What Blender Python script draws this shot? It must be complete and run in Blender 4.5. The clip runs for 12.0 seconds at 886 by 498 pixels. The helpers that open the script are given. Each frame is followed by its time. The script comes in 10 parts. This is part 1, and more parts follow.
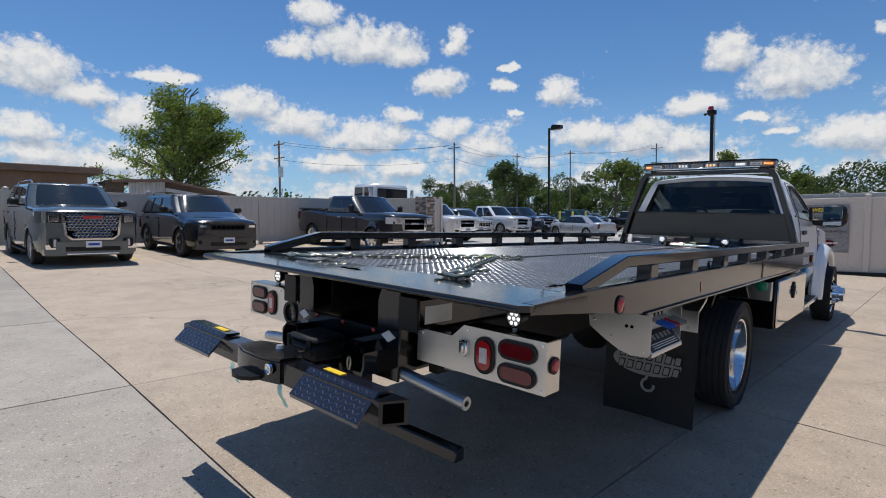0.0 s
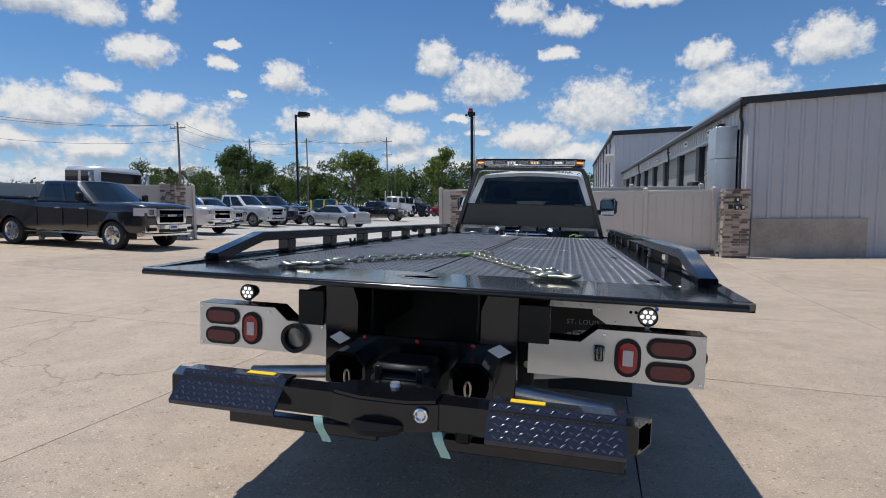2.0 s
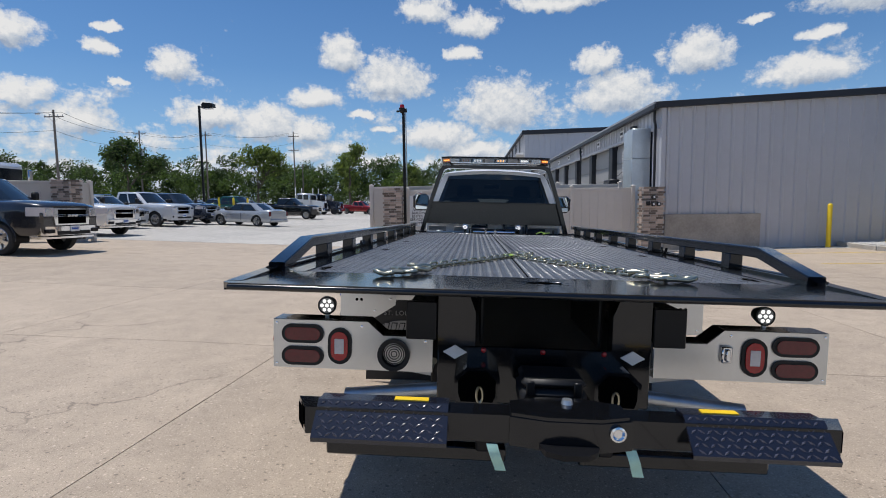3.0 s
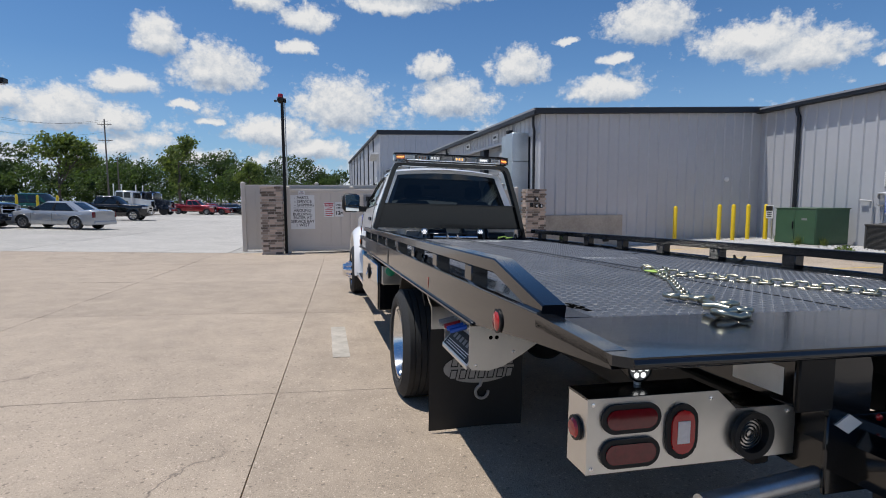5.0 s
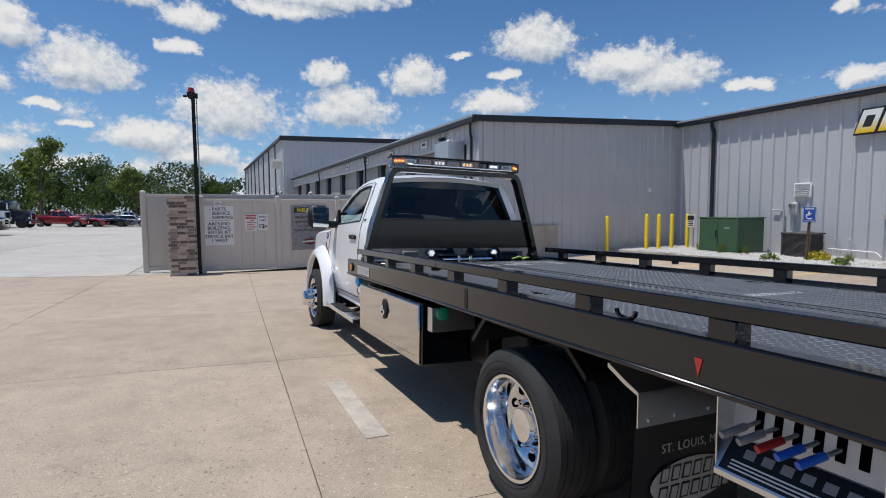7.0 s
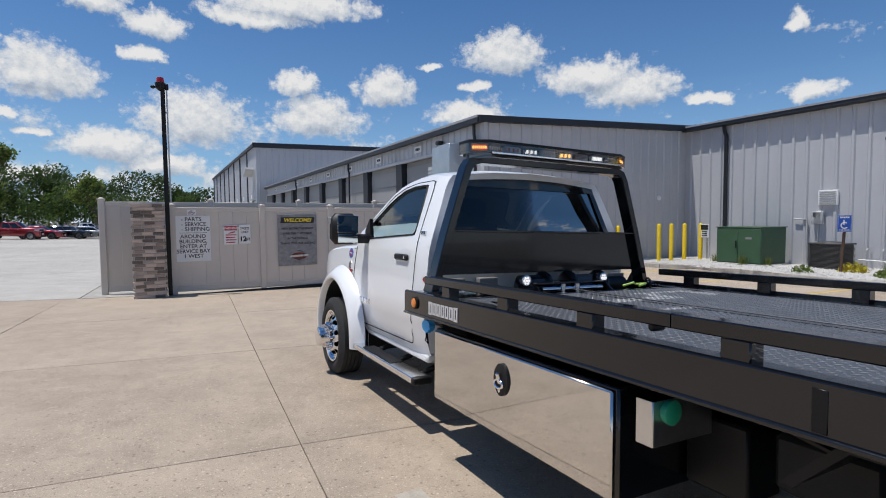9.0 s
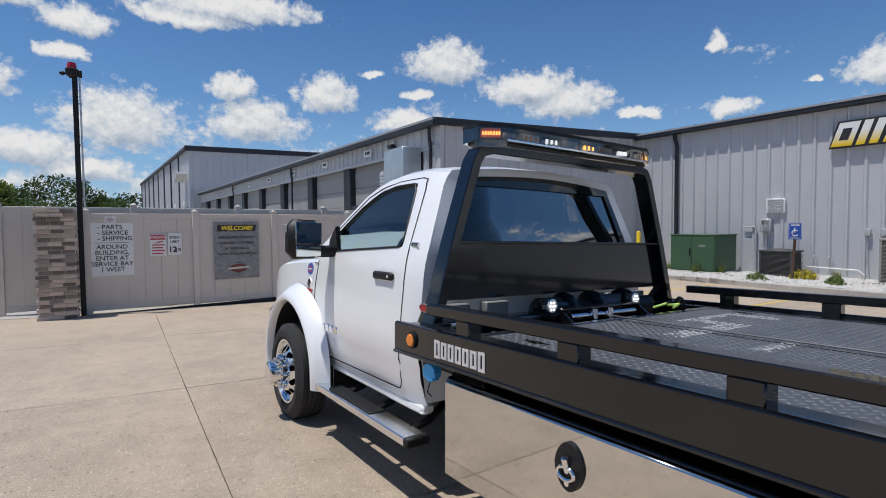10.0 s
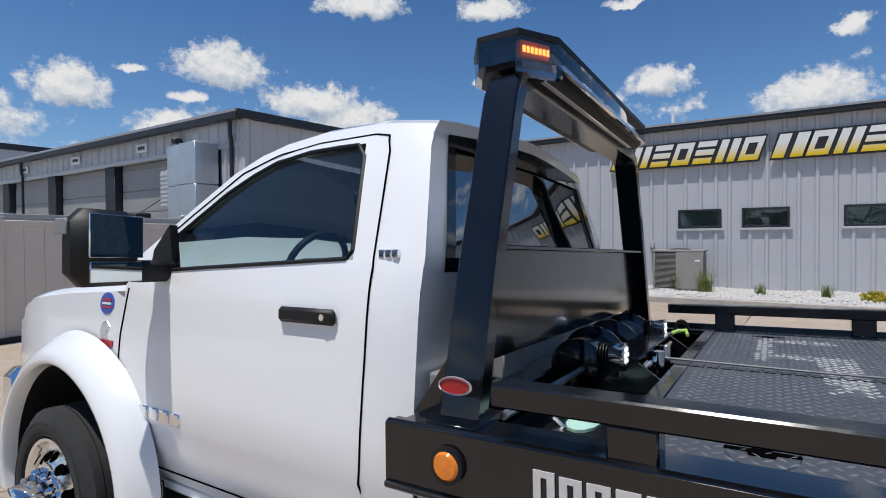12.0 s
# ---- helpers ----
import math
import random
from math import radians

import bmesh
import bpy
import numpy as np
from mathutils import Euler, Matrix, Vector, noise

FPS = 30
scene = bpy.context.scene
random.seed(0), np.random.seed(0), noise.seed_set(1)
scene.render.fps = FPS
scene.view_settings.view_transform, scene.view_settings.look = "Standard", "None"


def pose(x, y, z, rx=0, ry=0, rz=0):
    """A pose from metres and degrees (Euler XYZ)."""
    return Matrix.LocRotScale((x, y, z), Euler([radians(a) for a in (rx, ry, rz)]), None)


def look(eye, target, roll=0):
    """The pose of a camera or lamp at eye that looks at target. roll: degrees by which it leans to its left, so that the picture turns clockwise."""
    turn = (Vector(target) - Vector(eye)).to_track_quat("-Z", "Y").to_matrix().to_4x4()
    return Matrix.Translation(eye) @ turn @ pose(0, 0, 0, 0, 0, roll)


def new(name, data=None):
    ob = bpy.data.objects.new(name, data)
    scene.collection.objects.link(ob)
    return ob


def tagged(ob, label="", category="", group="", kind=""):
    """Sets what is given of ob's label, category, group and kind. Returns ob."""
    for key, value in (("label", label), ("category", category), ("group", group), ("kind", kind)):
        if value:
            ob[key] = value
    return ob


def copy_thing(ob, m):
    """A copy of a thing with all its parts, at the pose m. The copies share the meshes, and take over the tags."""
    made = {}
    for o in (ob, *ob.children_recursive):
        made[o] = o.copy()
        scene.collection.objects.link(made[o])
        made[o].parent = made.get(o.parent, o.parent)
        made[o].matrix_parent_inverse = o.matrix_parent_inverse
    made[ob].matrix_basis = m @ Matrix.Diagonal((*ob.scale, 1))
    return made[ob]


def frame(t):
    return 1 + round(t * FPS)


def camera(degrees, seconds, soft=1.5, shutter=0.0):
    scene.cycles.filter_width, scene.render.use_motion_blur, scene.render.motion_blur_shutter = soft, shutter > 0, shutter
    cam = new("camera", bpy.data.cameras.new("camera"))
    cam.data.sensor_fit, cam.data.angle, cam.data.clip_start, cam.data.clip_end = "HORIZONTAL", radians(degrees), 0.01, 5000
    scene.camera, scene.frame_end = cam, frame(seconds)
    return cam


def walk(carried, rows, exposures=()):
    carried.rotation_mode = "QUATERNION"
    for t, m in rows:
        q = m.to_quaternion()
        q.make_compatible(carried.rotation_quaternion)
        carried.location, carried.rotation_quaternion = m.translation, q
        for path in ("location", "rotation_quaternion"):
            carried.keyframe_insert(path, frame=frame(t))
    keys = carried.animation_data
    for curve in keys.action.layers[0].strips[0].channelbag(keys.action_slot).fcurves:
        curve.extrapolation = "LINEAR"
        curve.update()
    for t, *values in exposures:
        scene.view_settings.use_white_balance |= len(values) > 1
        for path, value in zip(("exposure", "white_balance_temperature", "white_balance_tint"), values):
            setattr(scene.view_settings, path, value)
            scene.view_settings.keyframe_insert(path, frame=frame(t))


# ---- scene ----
cam = camera(80.9, 12.0, soft=1.0)

PATH = [
    (0, (2.158, -1.375, 1.318), (0.806, 0.095, 1.2), -0.4),
    (0.5, (1.819, -1.581, 1.32), (0.695, 0.069, 1.197), -0.5),
    (1, (1.446, -1.721, 1.318), (0.576, 0.074, 1.18), -0.6),
    (1.5, (1.045, -1.864, 1.365), (0.394, 0.021, 1.212), -0.5),
    (2, (0.624, -1.859, 1.369), (0.154, 0.078, 1.201), -0.5),
    (2.5, (0.177, -1.865, 1.382), (-0.145, 0.101, 1.202), -0.5),
    (2.7, (0.004, -1.867, 1.4), (-0.235, 0.11, 1.217), -0.6),
    (4.3, (-1.328, -1.275, 1.387), (-1.052, 0.697, 1.204), -0.3),
    (4.5, (-1.455, -1.193, 1.418), (-1.114, 0.769, 1.23), -0.3),
    (5, (-1.803, -0.898, 1.433), (-1.325, 1.035, 1.245), -0.2),
    (5.5, (-2.056, -0.569, 1.438), (-1.443, 1.326, 1.251), -0.2),
    (6, (-2.296, -0.17, 1.491), (-1.599, 1.696, 1.313), -0.3),
    (6.5, (-2.517, 0.245, 1.509), (-1.745, 2.083, 1.348), -0.3),
    (6.7, (-2.566, 0.436, 1.493), (-1.762, 2.26, 1.333), -0.3),
    (8.3, (-2.73, 1.997, 1.491), (-1.824, 3.774, 1.355), -0.6),
    (8.5, (-2.732, 2.202, 1.479), (-1.824, 3.979, 1.348), -0.6),
    (9, (-2.738, 2.707, 1.482), (-1.796, 4.468, 1.365), -0.5),
    (9.5, (-2.626, 3.213, 1.482), (-1.608, 4.931, 1.38), -0.7),
    (10, (-2.58, 3.693, 1.483), (-1.45, 5.341, 1.394), -0.5),
    (10.5, (-2.479, 4.133, 1.481), (-1.194, 5.664, 1.403), -0.5),
    (11, (-2.385, 4.569, 1.456), (-0.974, 5.985, 1.398), -0.5),
    (11.5, (-2.375, 4.98, 1.461), (-0.815, 6.232, 1.412), -0.4),
    (12, (-2.221, 5.349, 1.416), (-0.532, 6.419, 1.379), -0.4),
]
walk(cam, [(t, look(eye, target, roll)) for t, eye, target, roll in PATH])

# ---------- light ----------
# The sun stands high behind the camera's left; its way is (-0.29, 0.09, 1).
SUN_WAY = Vector((-0.29, 0.09, 1.0)).normalized()
sun_data = bpy.data.lights.new("sun", "SUN")
sun_data.energy, sun_data.angle, sun_data.color = 4.3, radians(0.53), (1.0, 0.97, 0.93)
sun = new("sun", sun_data)
sun.matrix_world = look(SUN_WAY * 60, (0, 0, 0))
scene.view_settings.exposure = -0.15


# ---------- node helpers ----------
def nd(nt, kind, **sets):
    n = nt.nodes.new(kind)
    for k, v in sets.items():
        n.inputs[k[2:].replace("_", " ")].default_value = v
    return n


def wire(nt, a, b):
    nt.links.new(a, b)


def mth(nt, op, a, b=None, c=None, clamp=False):
    n = nt.nodes.new("ShaderNodeMath")
    n.operation, n.use_clamp = op, clamp
    for i, v in enumerate((a, b, c)):
        if v is None:
            continue
        if isinstance(v, (int, float)):
            n.inputs[i].default_value = v
        else:
            nt.links.new(v, n.inputs[i])
    return n.outputs[0]


def vmth(nt, op, a, b=None, scale=None):
    n = nt.nodes.new("ShaderNodeVectorMath")
    n.operation = op
    for i, v in enumerate((a, b)):
        if v is None:
            continue
        if isinstance(v, (tuple, list)):
            n.inputs[i].default_value = v
        else:
            nt.links.new(v, n.inputs[i])
    if scale is not None:
        n.inputs["Scale"].default_value = scale
    return n.outputs["Value"] if op in ("LENGTH", "DOT_PRODUCT", "DISTANCE") else n.outputs["Vector"]


def ramp(nt, fac, stops):
    n = nt.nodes.new("ShaderNodeValToRGB")
    el = n.color_ramp.elements
    while len(el) < len(stops):
        el.new(0.5)
    for e, (p, c) in zip(el, stops):
        e.position = p
        e.color = (c, c, c, 1) if isinstance(c, (int, float)) else (*c, 1)
    nt.links.new(fac, n.inputs[0])
    return n.outputs[0]


def mixc(nt, fac, a, b, mode="MIX"):
    n = nt.nodes.new("ShaderNodeMix")
    n.data_type, n.blend_type = "RGBA", mode
    for s, v in ((n.inputs[0], fac), (n.inputs[6], a), (n.inputs[7], b)):
        if isinstance(v, (int, float)):
            s.default_value = v
        elif isinstance(v, (tuple, list)):
            s.default_value = (*v, 1)
        else:
            nt.links.new(v, s)
    return n.outputs[2]


def noise_tex(nt, co, scale, detail=4, rough=0.55, distort=0.0):
    n = nd(nt, "ShaderNodeTexNoise", i_Scale=scale, i_Detail=detail, i_Roughness=rough, i_Distortion=distort)
    nt.links.new(co, n.inputs["Vector"])
    return n.outputs["Fac"]


# ---------- sky ----------
# Cumulus clouds: heading to the left of +y, height over the horizon, half width, half height (degrees).
CLOUDS_WEST = [
    (81, 7.9, 2.2, 1.4), (80, 12.9, 3.3, 2.3), (80, 6.0, 3.2, 1.2), (77, 11.3, 2.5, 1.4), (75, 5.2, 3.1, 1.3), (73, 9.7, 2.5, 1.8),
    (70, 13.5, 2.9, 0.8), (63, 11.5, 3.2, 1.9), (58, 9.9, 3.7, 1.8), (58, 17.3, 2.4, 1.3), (56, 20.5, 2.6, 1.5), (54, 5.9, 3.6, 1.2),
    (51, 17.9, 6.2, 2.2), (51, 8.6, 3.9, 2.0), (48, 9.0, 1.7, 1.4), (47, 5.5, 3.1, 1.3), (47, 10.9, 1.8, 0.9), (47, 17.0, 2.7, 1.4),
    (43, 14.2, 2.8, 1.4), (42, 9.5, 2.5, 1.3), (41, 18.3, 1.5, 1.7), (38, 7.6, 2.8, 1.6), (36, 14.0, 1.2, 0.8), (35, 11.3, 0.6, 0.4),
]
CLOUDS_NORTH = [
    (35, 15.6, 1.0, 0.4), (30, 13.0, 2.0, 1.6), (27, 8.7, 3.9, 1.5), (22, 8.0, 3.5, 2.1), (18, 7.5, 2.7, 1.5), (17, 10.8, 2.8, 1.2),
    (14, 15.0, 2.3, 1.9), (12, 9.1, 1.2, 0.6), (11, 4.3, 2.8, 1.1), (10, 7.7, 1.3, 0.4), (9, 12.7, 4.2, 2.4), (5, 19.4, 2.7, 1.5),
    (4, 7.0, 4.5, 1.7), (1, 15.2, 1.8, 0.8), (0, 5.4, 3.9, 1.3), (0, 17.9, 2.7, 1.4), (-3, 9.9, 4.8, 3.0), (-9, 19.7, 5.6, 1.0),
    (-13, 13.8, 2.4, 1.4), (-13, 21.1, 7.9, 1.6), (-15, 10.6, 4.4, 2.3), (-22, 13.7, 3.1, 2.0), (-27, 15.9, 1.1, 0.5), (-31, 11.0, 4.2, 1.5),
]
CLOUDS_EAST = [
    (-32, 13.8, 1.7, 0.6), (-35, 16.9, 4.2, 2.4), (-44, 14.2, 5.2, 1.8), (-48, 12.7, 4.6, 2.1), (-49, 23.8, 4.5, 1.4), (-55, 11.1, 2.3, 0.6),
    (-62, 16.9, 1.2, 1.0), (-63, 23.5, 3.6, 1.2), (-63, 10.9, 2.1, 1.0), (-70, 12.6, 0.7, 0.3), (-75, 12.8, 3.0, 1.9), (-77, 22.8, 2.2, 0.5),
    (-80, 15.4, 3.1, 1.5), (-93, 12.6, 4.1, 2.0), (-96, 17.7, 1.5, 1.1),
]


def cloud_group():
    """Cover of the sky at a place given in degrees: heaped clouds with flat feet, and low banks towards the horizon."""
    g = bpy.data.node_groups.new("cloud_cover", "ShaderNodeTree")
    g.interface.new_socket("Place", in_out="INPUT", socket_type="NodeSocketVector")
    g.interface.new_socket("Cover", in_out="OUTPUT", socket_type="NodeSocketFloat")
    a, b = g.nodes.new("NodeGroupInput"), g.nodes.new("NodeGroupOutput")
    p = a.outputs[0]
    warp = nd(g, "ShaderNodeTexNoise", i_Scale=0.42, i_Detail=4.0, i_Roughness=0.6)
    g.links.new(p, warp.inputs["Vector"])
    off = vmth(g, "MULTIPLY", vmth(g, "SUBTRACT", warp.outputs["Color"], (0.5, 0.5, 0.5)), (3.4, 1.9, 0.0))
    q = vmth(g, "ADD", p, off)
    best = None
    for az, el, w, h in CLOUDS_WEST + CLOUDS_NORTH + CLOUDS_EAST:
        d = vmth(g, "DIVIDE", vmth(g, "SUBTRACT", q, (az, el - 0.15 * h, 0)), (w * 1.06, h * 1.18, 1))
        flat = vmth(g, "MAXIMUM", d, vmth(g, "MULTIPLY", d, (-1.0, -1.75, 1.0)))
        one = mth(g, "SUBTRACT", 1.0, vmth(g, "LENGTH", flat))
        best = one if best is None else mth(g, "MAXIMUM", best, one)
    heap = nd(g, "ShaderNodeTexVoronoi", i_Scale=0.85, i_Detail=3.5, i_Roughness=0.62, i_Lacunarity=2.3)
    heap.normalize = True
    g.links.new(vmth(g, "ADD", vmth(g, "MULTIPLY", p, (1.0, 1.25, 1.0)), vmth(g, "SCALE", off, scale=0.35)), heap.inputs["Vector"])
    puff = mth(g, "SUBTRACT", 0.42, heap.outputs["Distance"])
    fine = mth(g, "SUBTRACT", noise_tex(g, p, 1.1, 8, 0.62), 0.5)
    rough = mth(g, "ADD", mth(g, "MULTIPLY", puff, 1.15), mth(g, "MULTIPLY", fine, 0.75))
    low = noise_tex(g, vmth(g, "MULTIPLY", p, (1.0, 2.1, 1.0)), 0.13, 4, 0.55)
    sp = g.nodes.new("ShaderNodeSeparateXYZ")
    g.links.new(p, sp.inputs[0])
    bank = mth(g, "MULTIPLY", mth(g, "SUBTRACT", 1.0, mth(g, "DIVIDE", sp.outputs[1], 8.5)), 0.20)
    bank = mth(g, "MAXIMUM", bank, -0.24)
    behind = mth(g, "MULTIPLY", mth(g, "GREATER_THAN", mth(g, "ABSOLUTE", sp.outputs[0]), 104.0), 0.13)
    scud = mth(g, "MULTIPLY", mth(g, "ADD", mth(g, "SUBTRACT", low, 0.57), mth(g, "ADD", bank, behind)), 2.6)
    v = mth(g, "ADD", mth(g, "MAXIMUM", best, mth(g, "MINIMUM", scud, 0.6)), rough)
    g.links.new(v, b.inputs[0])
    return g


def make_world():
    world = bpy.data.worlds.new("sky")
    scene.world = world
    world.use_nodes = True
    nt = world.node_tree
    nt.nodes.clear()
    out = nt.nodes.new("ShaderNodeOutputWorld")
    bg = nt.nodes.new("ShaderNodeBackground")
    bg.inputs["Strength"].default_value = 0.108
    sky = nt.nodes.new("ShaderNodeTexSky")
    sky.sky_type, sky.sun_disc = "NISHITA", False
    sky.sun_elevation, sky.sun_rotation = math.asin(SUN_WAY.z), math.atan2(SUN_WAY.x, SUN_WAY.y)
    sky.altitude, sky.air_density, sky.dust_density, sky.ozone_density = 150, 1.0, 0.35, 3.0
    tc = nt.nodes.new("ShaderNodeTexCoord")
    sep = nt.nodes.new("ShaderNodeSeparateXYZ")
    wire(nt, tc.outputs["Generated"], sep.inputs[0])
    az = mth(nt, "MULTIPLY", mth(nt, "ARCTAN2", mth(nt, "MULTIPLY", sep.outputs[0], -1.0), sep.outputs[1]), 57.2958)
    el = mth(nt, "MULTIPLY", mth(nt, "ARCSINE", sep.outputs[2]), 57.2958)
    comb = nt.nodes.new("ShaderNodeCombineXYZ")
    wire(nt, az, comb.inputs[0])
    wire(nt, el, comb.inputs[1])
    grp = cloud_group()
    one, two = nt.nodes.new("ShaderNodeGroup"), nt.nodes.new("ShaderNodeGroup")
    one.node_tree = two.node_tree = grp
    wire(nt, comb.outputs[0], one.inputs[0])
    wire(nt, vmth(nt, "ADD", comb.outputs[0], (0.3, 0.95, 0)), two.inputs[0])
    cover = ramp(nt, one.outputs[0], [(0.0, 0.0), (0.14, 0.30), (0.32, 0.80), (0.55, 1.0)])
    thick = mth(nt, "ADD", mth(nt, "MULTIPLY", mth(nt, "SUBTRACT", one.outputs[0], two.outputs[0]), 0.62), 0.56, clamp=True)
    body = ramp(nt, thick, [(0.12, (3.5, 4.1, 5.1)), (0.45, (5.3, 5.8, 6.5)), (0.85, (8.0, 8.0, 8.0))])
    haze = ramp(nt, mth(nt, "DIVIDE", el, 30.0), [(0.0, 0.62), (0.2, 0.3), (0.45, 0.08), (0.8, 0.0)])
    blue = mixc(nt, haze, mixc(nt, 1.0, sky.outputs[0], (0.49, 0.77, 1.02), "MULTIPLY"), (4.2, 5.9, 8.0))
    shown = mth(nt, "MULTIPLY", cover, ramp(nt, mth(nt, "DIVIDE", el, 10.0), [(0.0, 0.6), (0.4, 1.0)]))
    wire(nt, mixc(nt, shown, blue, body), bg.inputs["Color"])
    wire(nt, bg.outputs[0], out.inputs[0])


make_world()


# ---------- materials ----------
def material(name, color, rough=0.5, metal=0.0, vary=0.0, vary_scale=3.0, bump=0.0, bump_scale=60.0, coat=0.0, spec=0.5,
             emit=None, power=0.0, per_piece=0.0, alpha=None):
    """Principled paint with two scales of variation and fine relief, in real-world size."""
    m = bpy.data.materials.new(name)
    m.use_nodes = True
    nt = m.node_tree
    p = nt.nodes["Principled BSDF"]
    p.inputs["Base Color"].default_value = (*color, 1)
    p.inputs["Roughness"].default_value = rough
    p.inputs["Metallic"].default_value = metal
    p.inputs["Coat Weight"].default_value = coat
    p.inputs["Coat Roughness"].default_value = 0.04
    p.inputs["Specular IOR Level"].default_value = spec
    tc = nt.nodes.new("ShaderNodeTexCoord")
    co = tc.outputs["Object"]
    if vary or per_piece:
        a = noise_tex(nt, co, vary_scale, 5, 0.6)
        b = noise_tex(nt, co, vary_scale * 11, 4, 0.6)
        f = mth(nt, "ADD", mth(nt, "MULTIPLY", a, 0.65), mth(nt, "MULTIPLY", b, 0.35))
        if per_piece:
            info = nt.nodes.new("ShaderNodeObjectInfo")
            f = mth(nt, "ADD", mth(nt, "MULTIPLY", f, 1 - per_piece), mth(nt, "MULTIPLY", info.outputs["Random"], per_piece))
        k = max(vary, per_piece * 0.8)
        dark = tuple(c * (1 - k) for c in color)
        light = tuple(min(1, c * (1 + k)) for c in color)
        wire(nt, ramp(nt, f, [(0.3, dark), (0.7, light)]), p.inputs["Base Color"])
        r = mth(nt, "ADD", rough - 0.06, mth(nt, "MULTIPLY", b, 0.12), clamp=True)
        wire(nt, r, p.inputs["Roughness"])
    if bump:
        bn = nd(nt, "ShaderNodeBump", i_Strength=bump, i_Distance=0.01)
        wire(nt, noise_tex(nt, co, bump_scale, 5, 0.6), bn.inputs["Height"])
        wire(nt, bn.outputs[0], p.inputs["Normal"])
    if emit:
        p.inputs["Emission Color"].default_value = (*emit, 1)
        p.inputs["Emission Strength"].default_value = power
    return m


def glass(name, tint, density, rough=0.0, shine=1.9):
    """A pane: mirror-like by its angle, tinted in what it lets through."""
    m = bpy.data.materials.new(name)
    m.use_nodes = True
    nt = m.node_tree
    nt.nodes.clear()
    out = nt.nodes.new("ShaderNodeOutputMaterial")
    tr = nd(nt, "ShaderNodeBsdfTransparent")
    tr.inputs[0].default_value = (*[c * density for c in tint], 1)
    gl = nd(nt, "ShaderNodeBsdfGlossy", i_Roughness=rough)
    fr = nd(nt, "ShaderNodeFresnel", i_IOR=1.55)
    mx = nt.nodes.new("ShaderNodeMixShader")
    wire(nt, mth(nt, "ADD", mth(nt, "MULTIPLY", fr.outputs[0], shine), 0.03, clamp=True), mx.inputs[0])
    wire(nt, tr.outputs[0], mx.inputs[1])
    wire(nt, gl.outputs[0], mx.inputs[2])
    wire(nt, mx.outputs[0], out.inputs[0])
    return m


def diamond_height(nt, co, pitch):
    """Raised lozenges of tread plate, turned by 90 degrees from cell to cell; co in metres."""
    s = vmth(nt, "SCALE", co, scale=1.0 / pitch)
    sp = nt.nodes.new("ShaderNodeSeparateXYZ")
    wire(nt, s, sp.inputs[0])
    u = mth(nt, "ADD", sp.outputs[0], sp.outputs[1])
    v = mth(nt, "SUBTRACT", sp.outputs[0], sp.outputs[1])
    fu, fv = mth(nt, "FLOOR", u), mth(nt, "FLOOR", v)
    a = mth(nt, "SUBTRACT", mth(nt, "SUBTRACT", u, fu), 0.5)
    b = mth(nt, "SUBTRACT", mth(nt, "SUBTRACT", v, fv), 0.5)
    odd = mth(nt, "FLOORED_MODULO", mth(nt, "ADD", fu, fv), 2.0)
    even = mth(nt, "SUBTRACT", 1.0, odd)
    la = mth(nt, "ADD", mth(nt, "MULTIPLY", a, odd), mth(nt, "MULTIPLY", b, even))
    lb = mth(nt, "ADD", mth(nt, "MULTIPLY", b, odd), mth(nt, "MULTIPLY", a, even))
    d = mth(nt, "ADD", mth(nt, "POWER", mth(nt, "ABSOLUTE", mth(nt, "MULTIPLY", la, 2.05)), 2.0),
            mth(nt, "POWER", mth(nt, "ABSOLUTE", mth(nt, "MULTIPLY", lb, 5.5)), 2.0))
    return mth(nt, "SUBTRACT", 1.0, mth(nt, "MINIMUM", d, 1.0))


def nd_noise(nt, co, scale):
    n = nd(nt, "ShaderNodeTexNoise", i_Scale=scale, i_Detail=3.0)
    wire(nt, co, n.inputs["Vector"])
    return n.outputs["Color"]


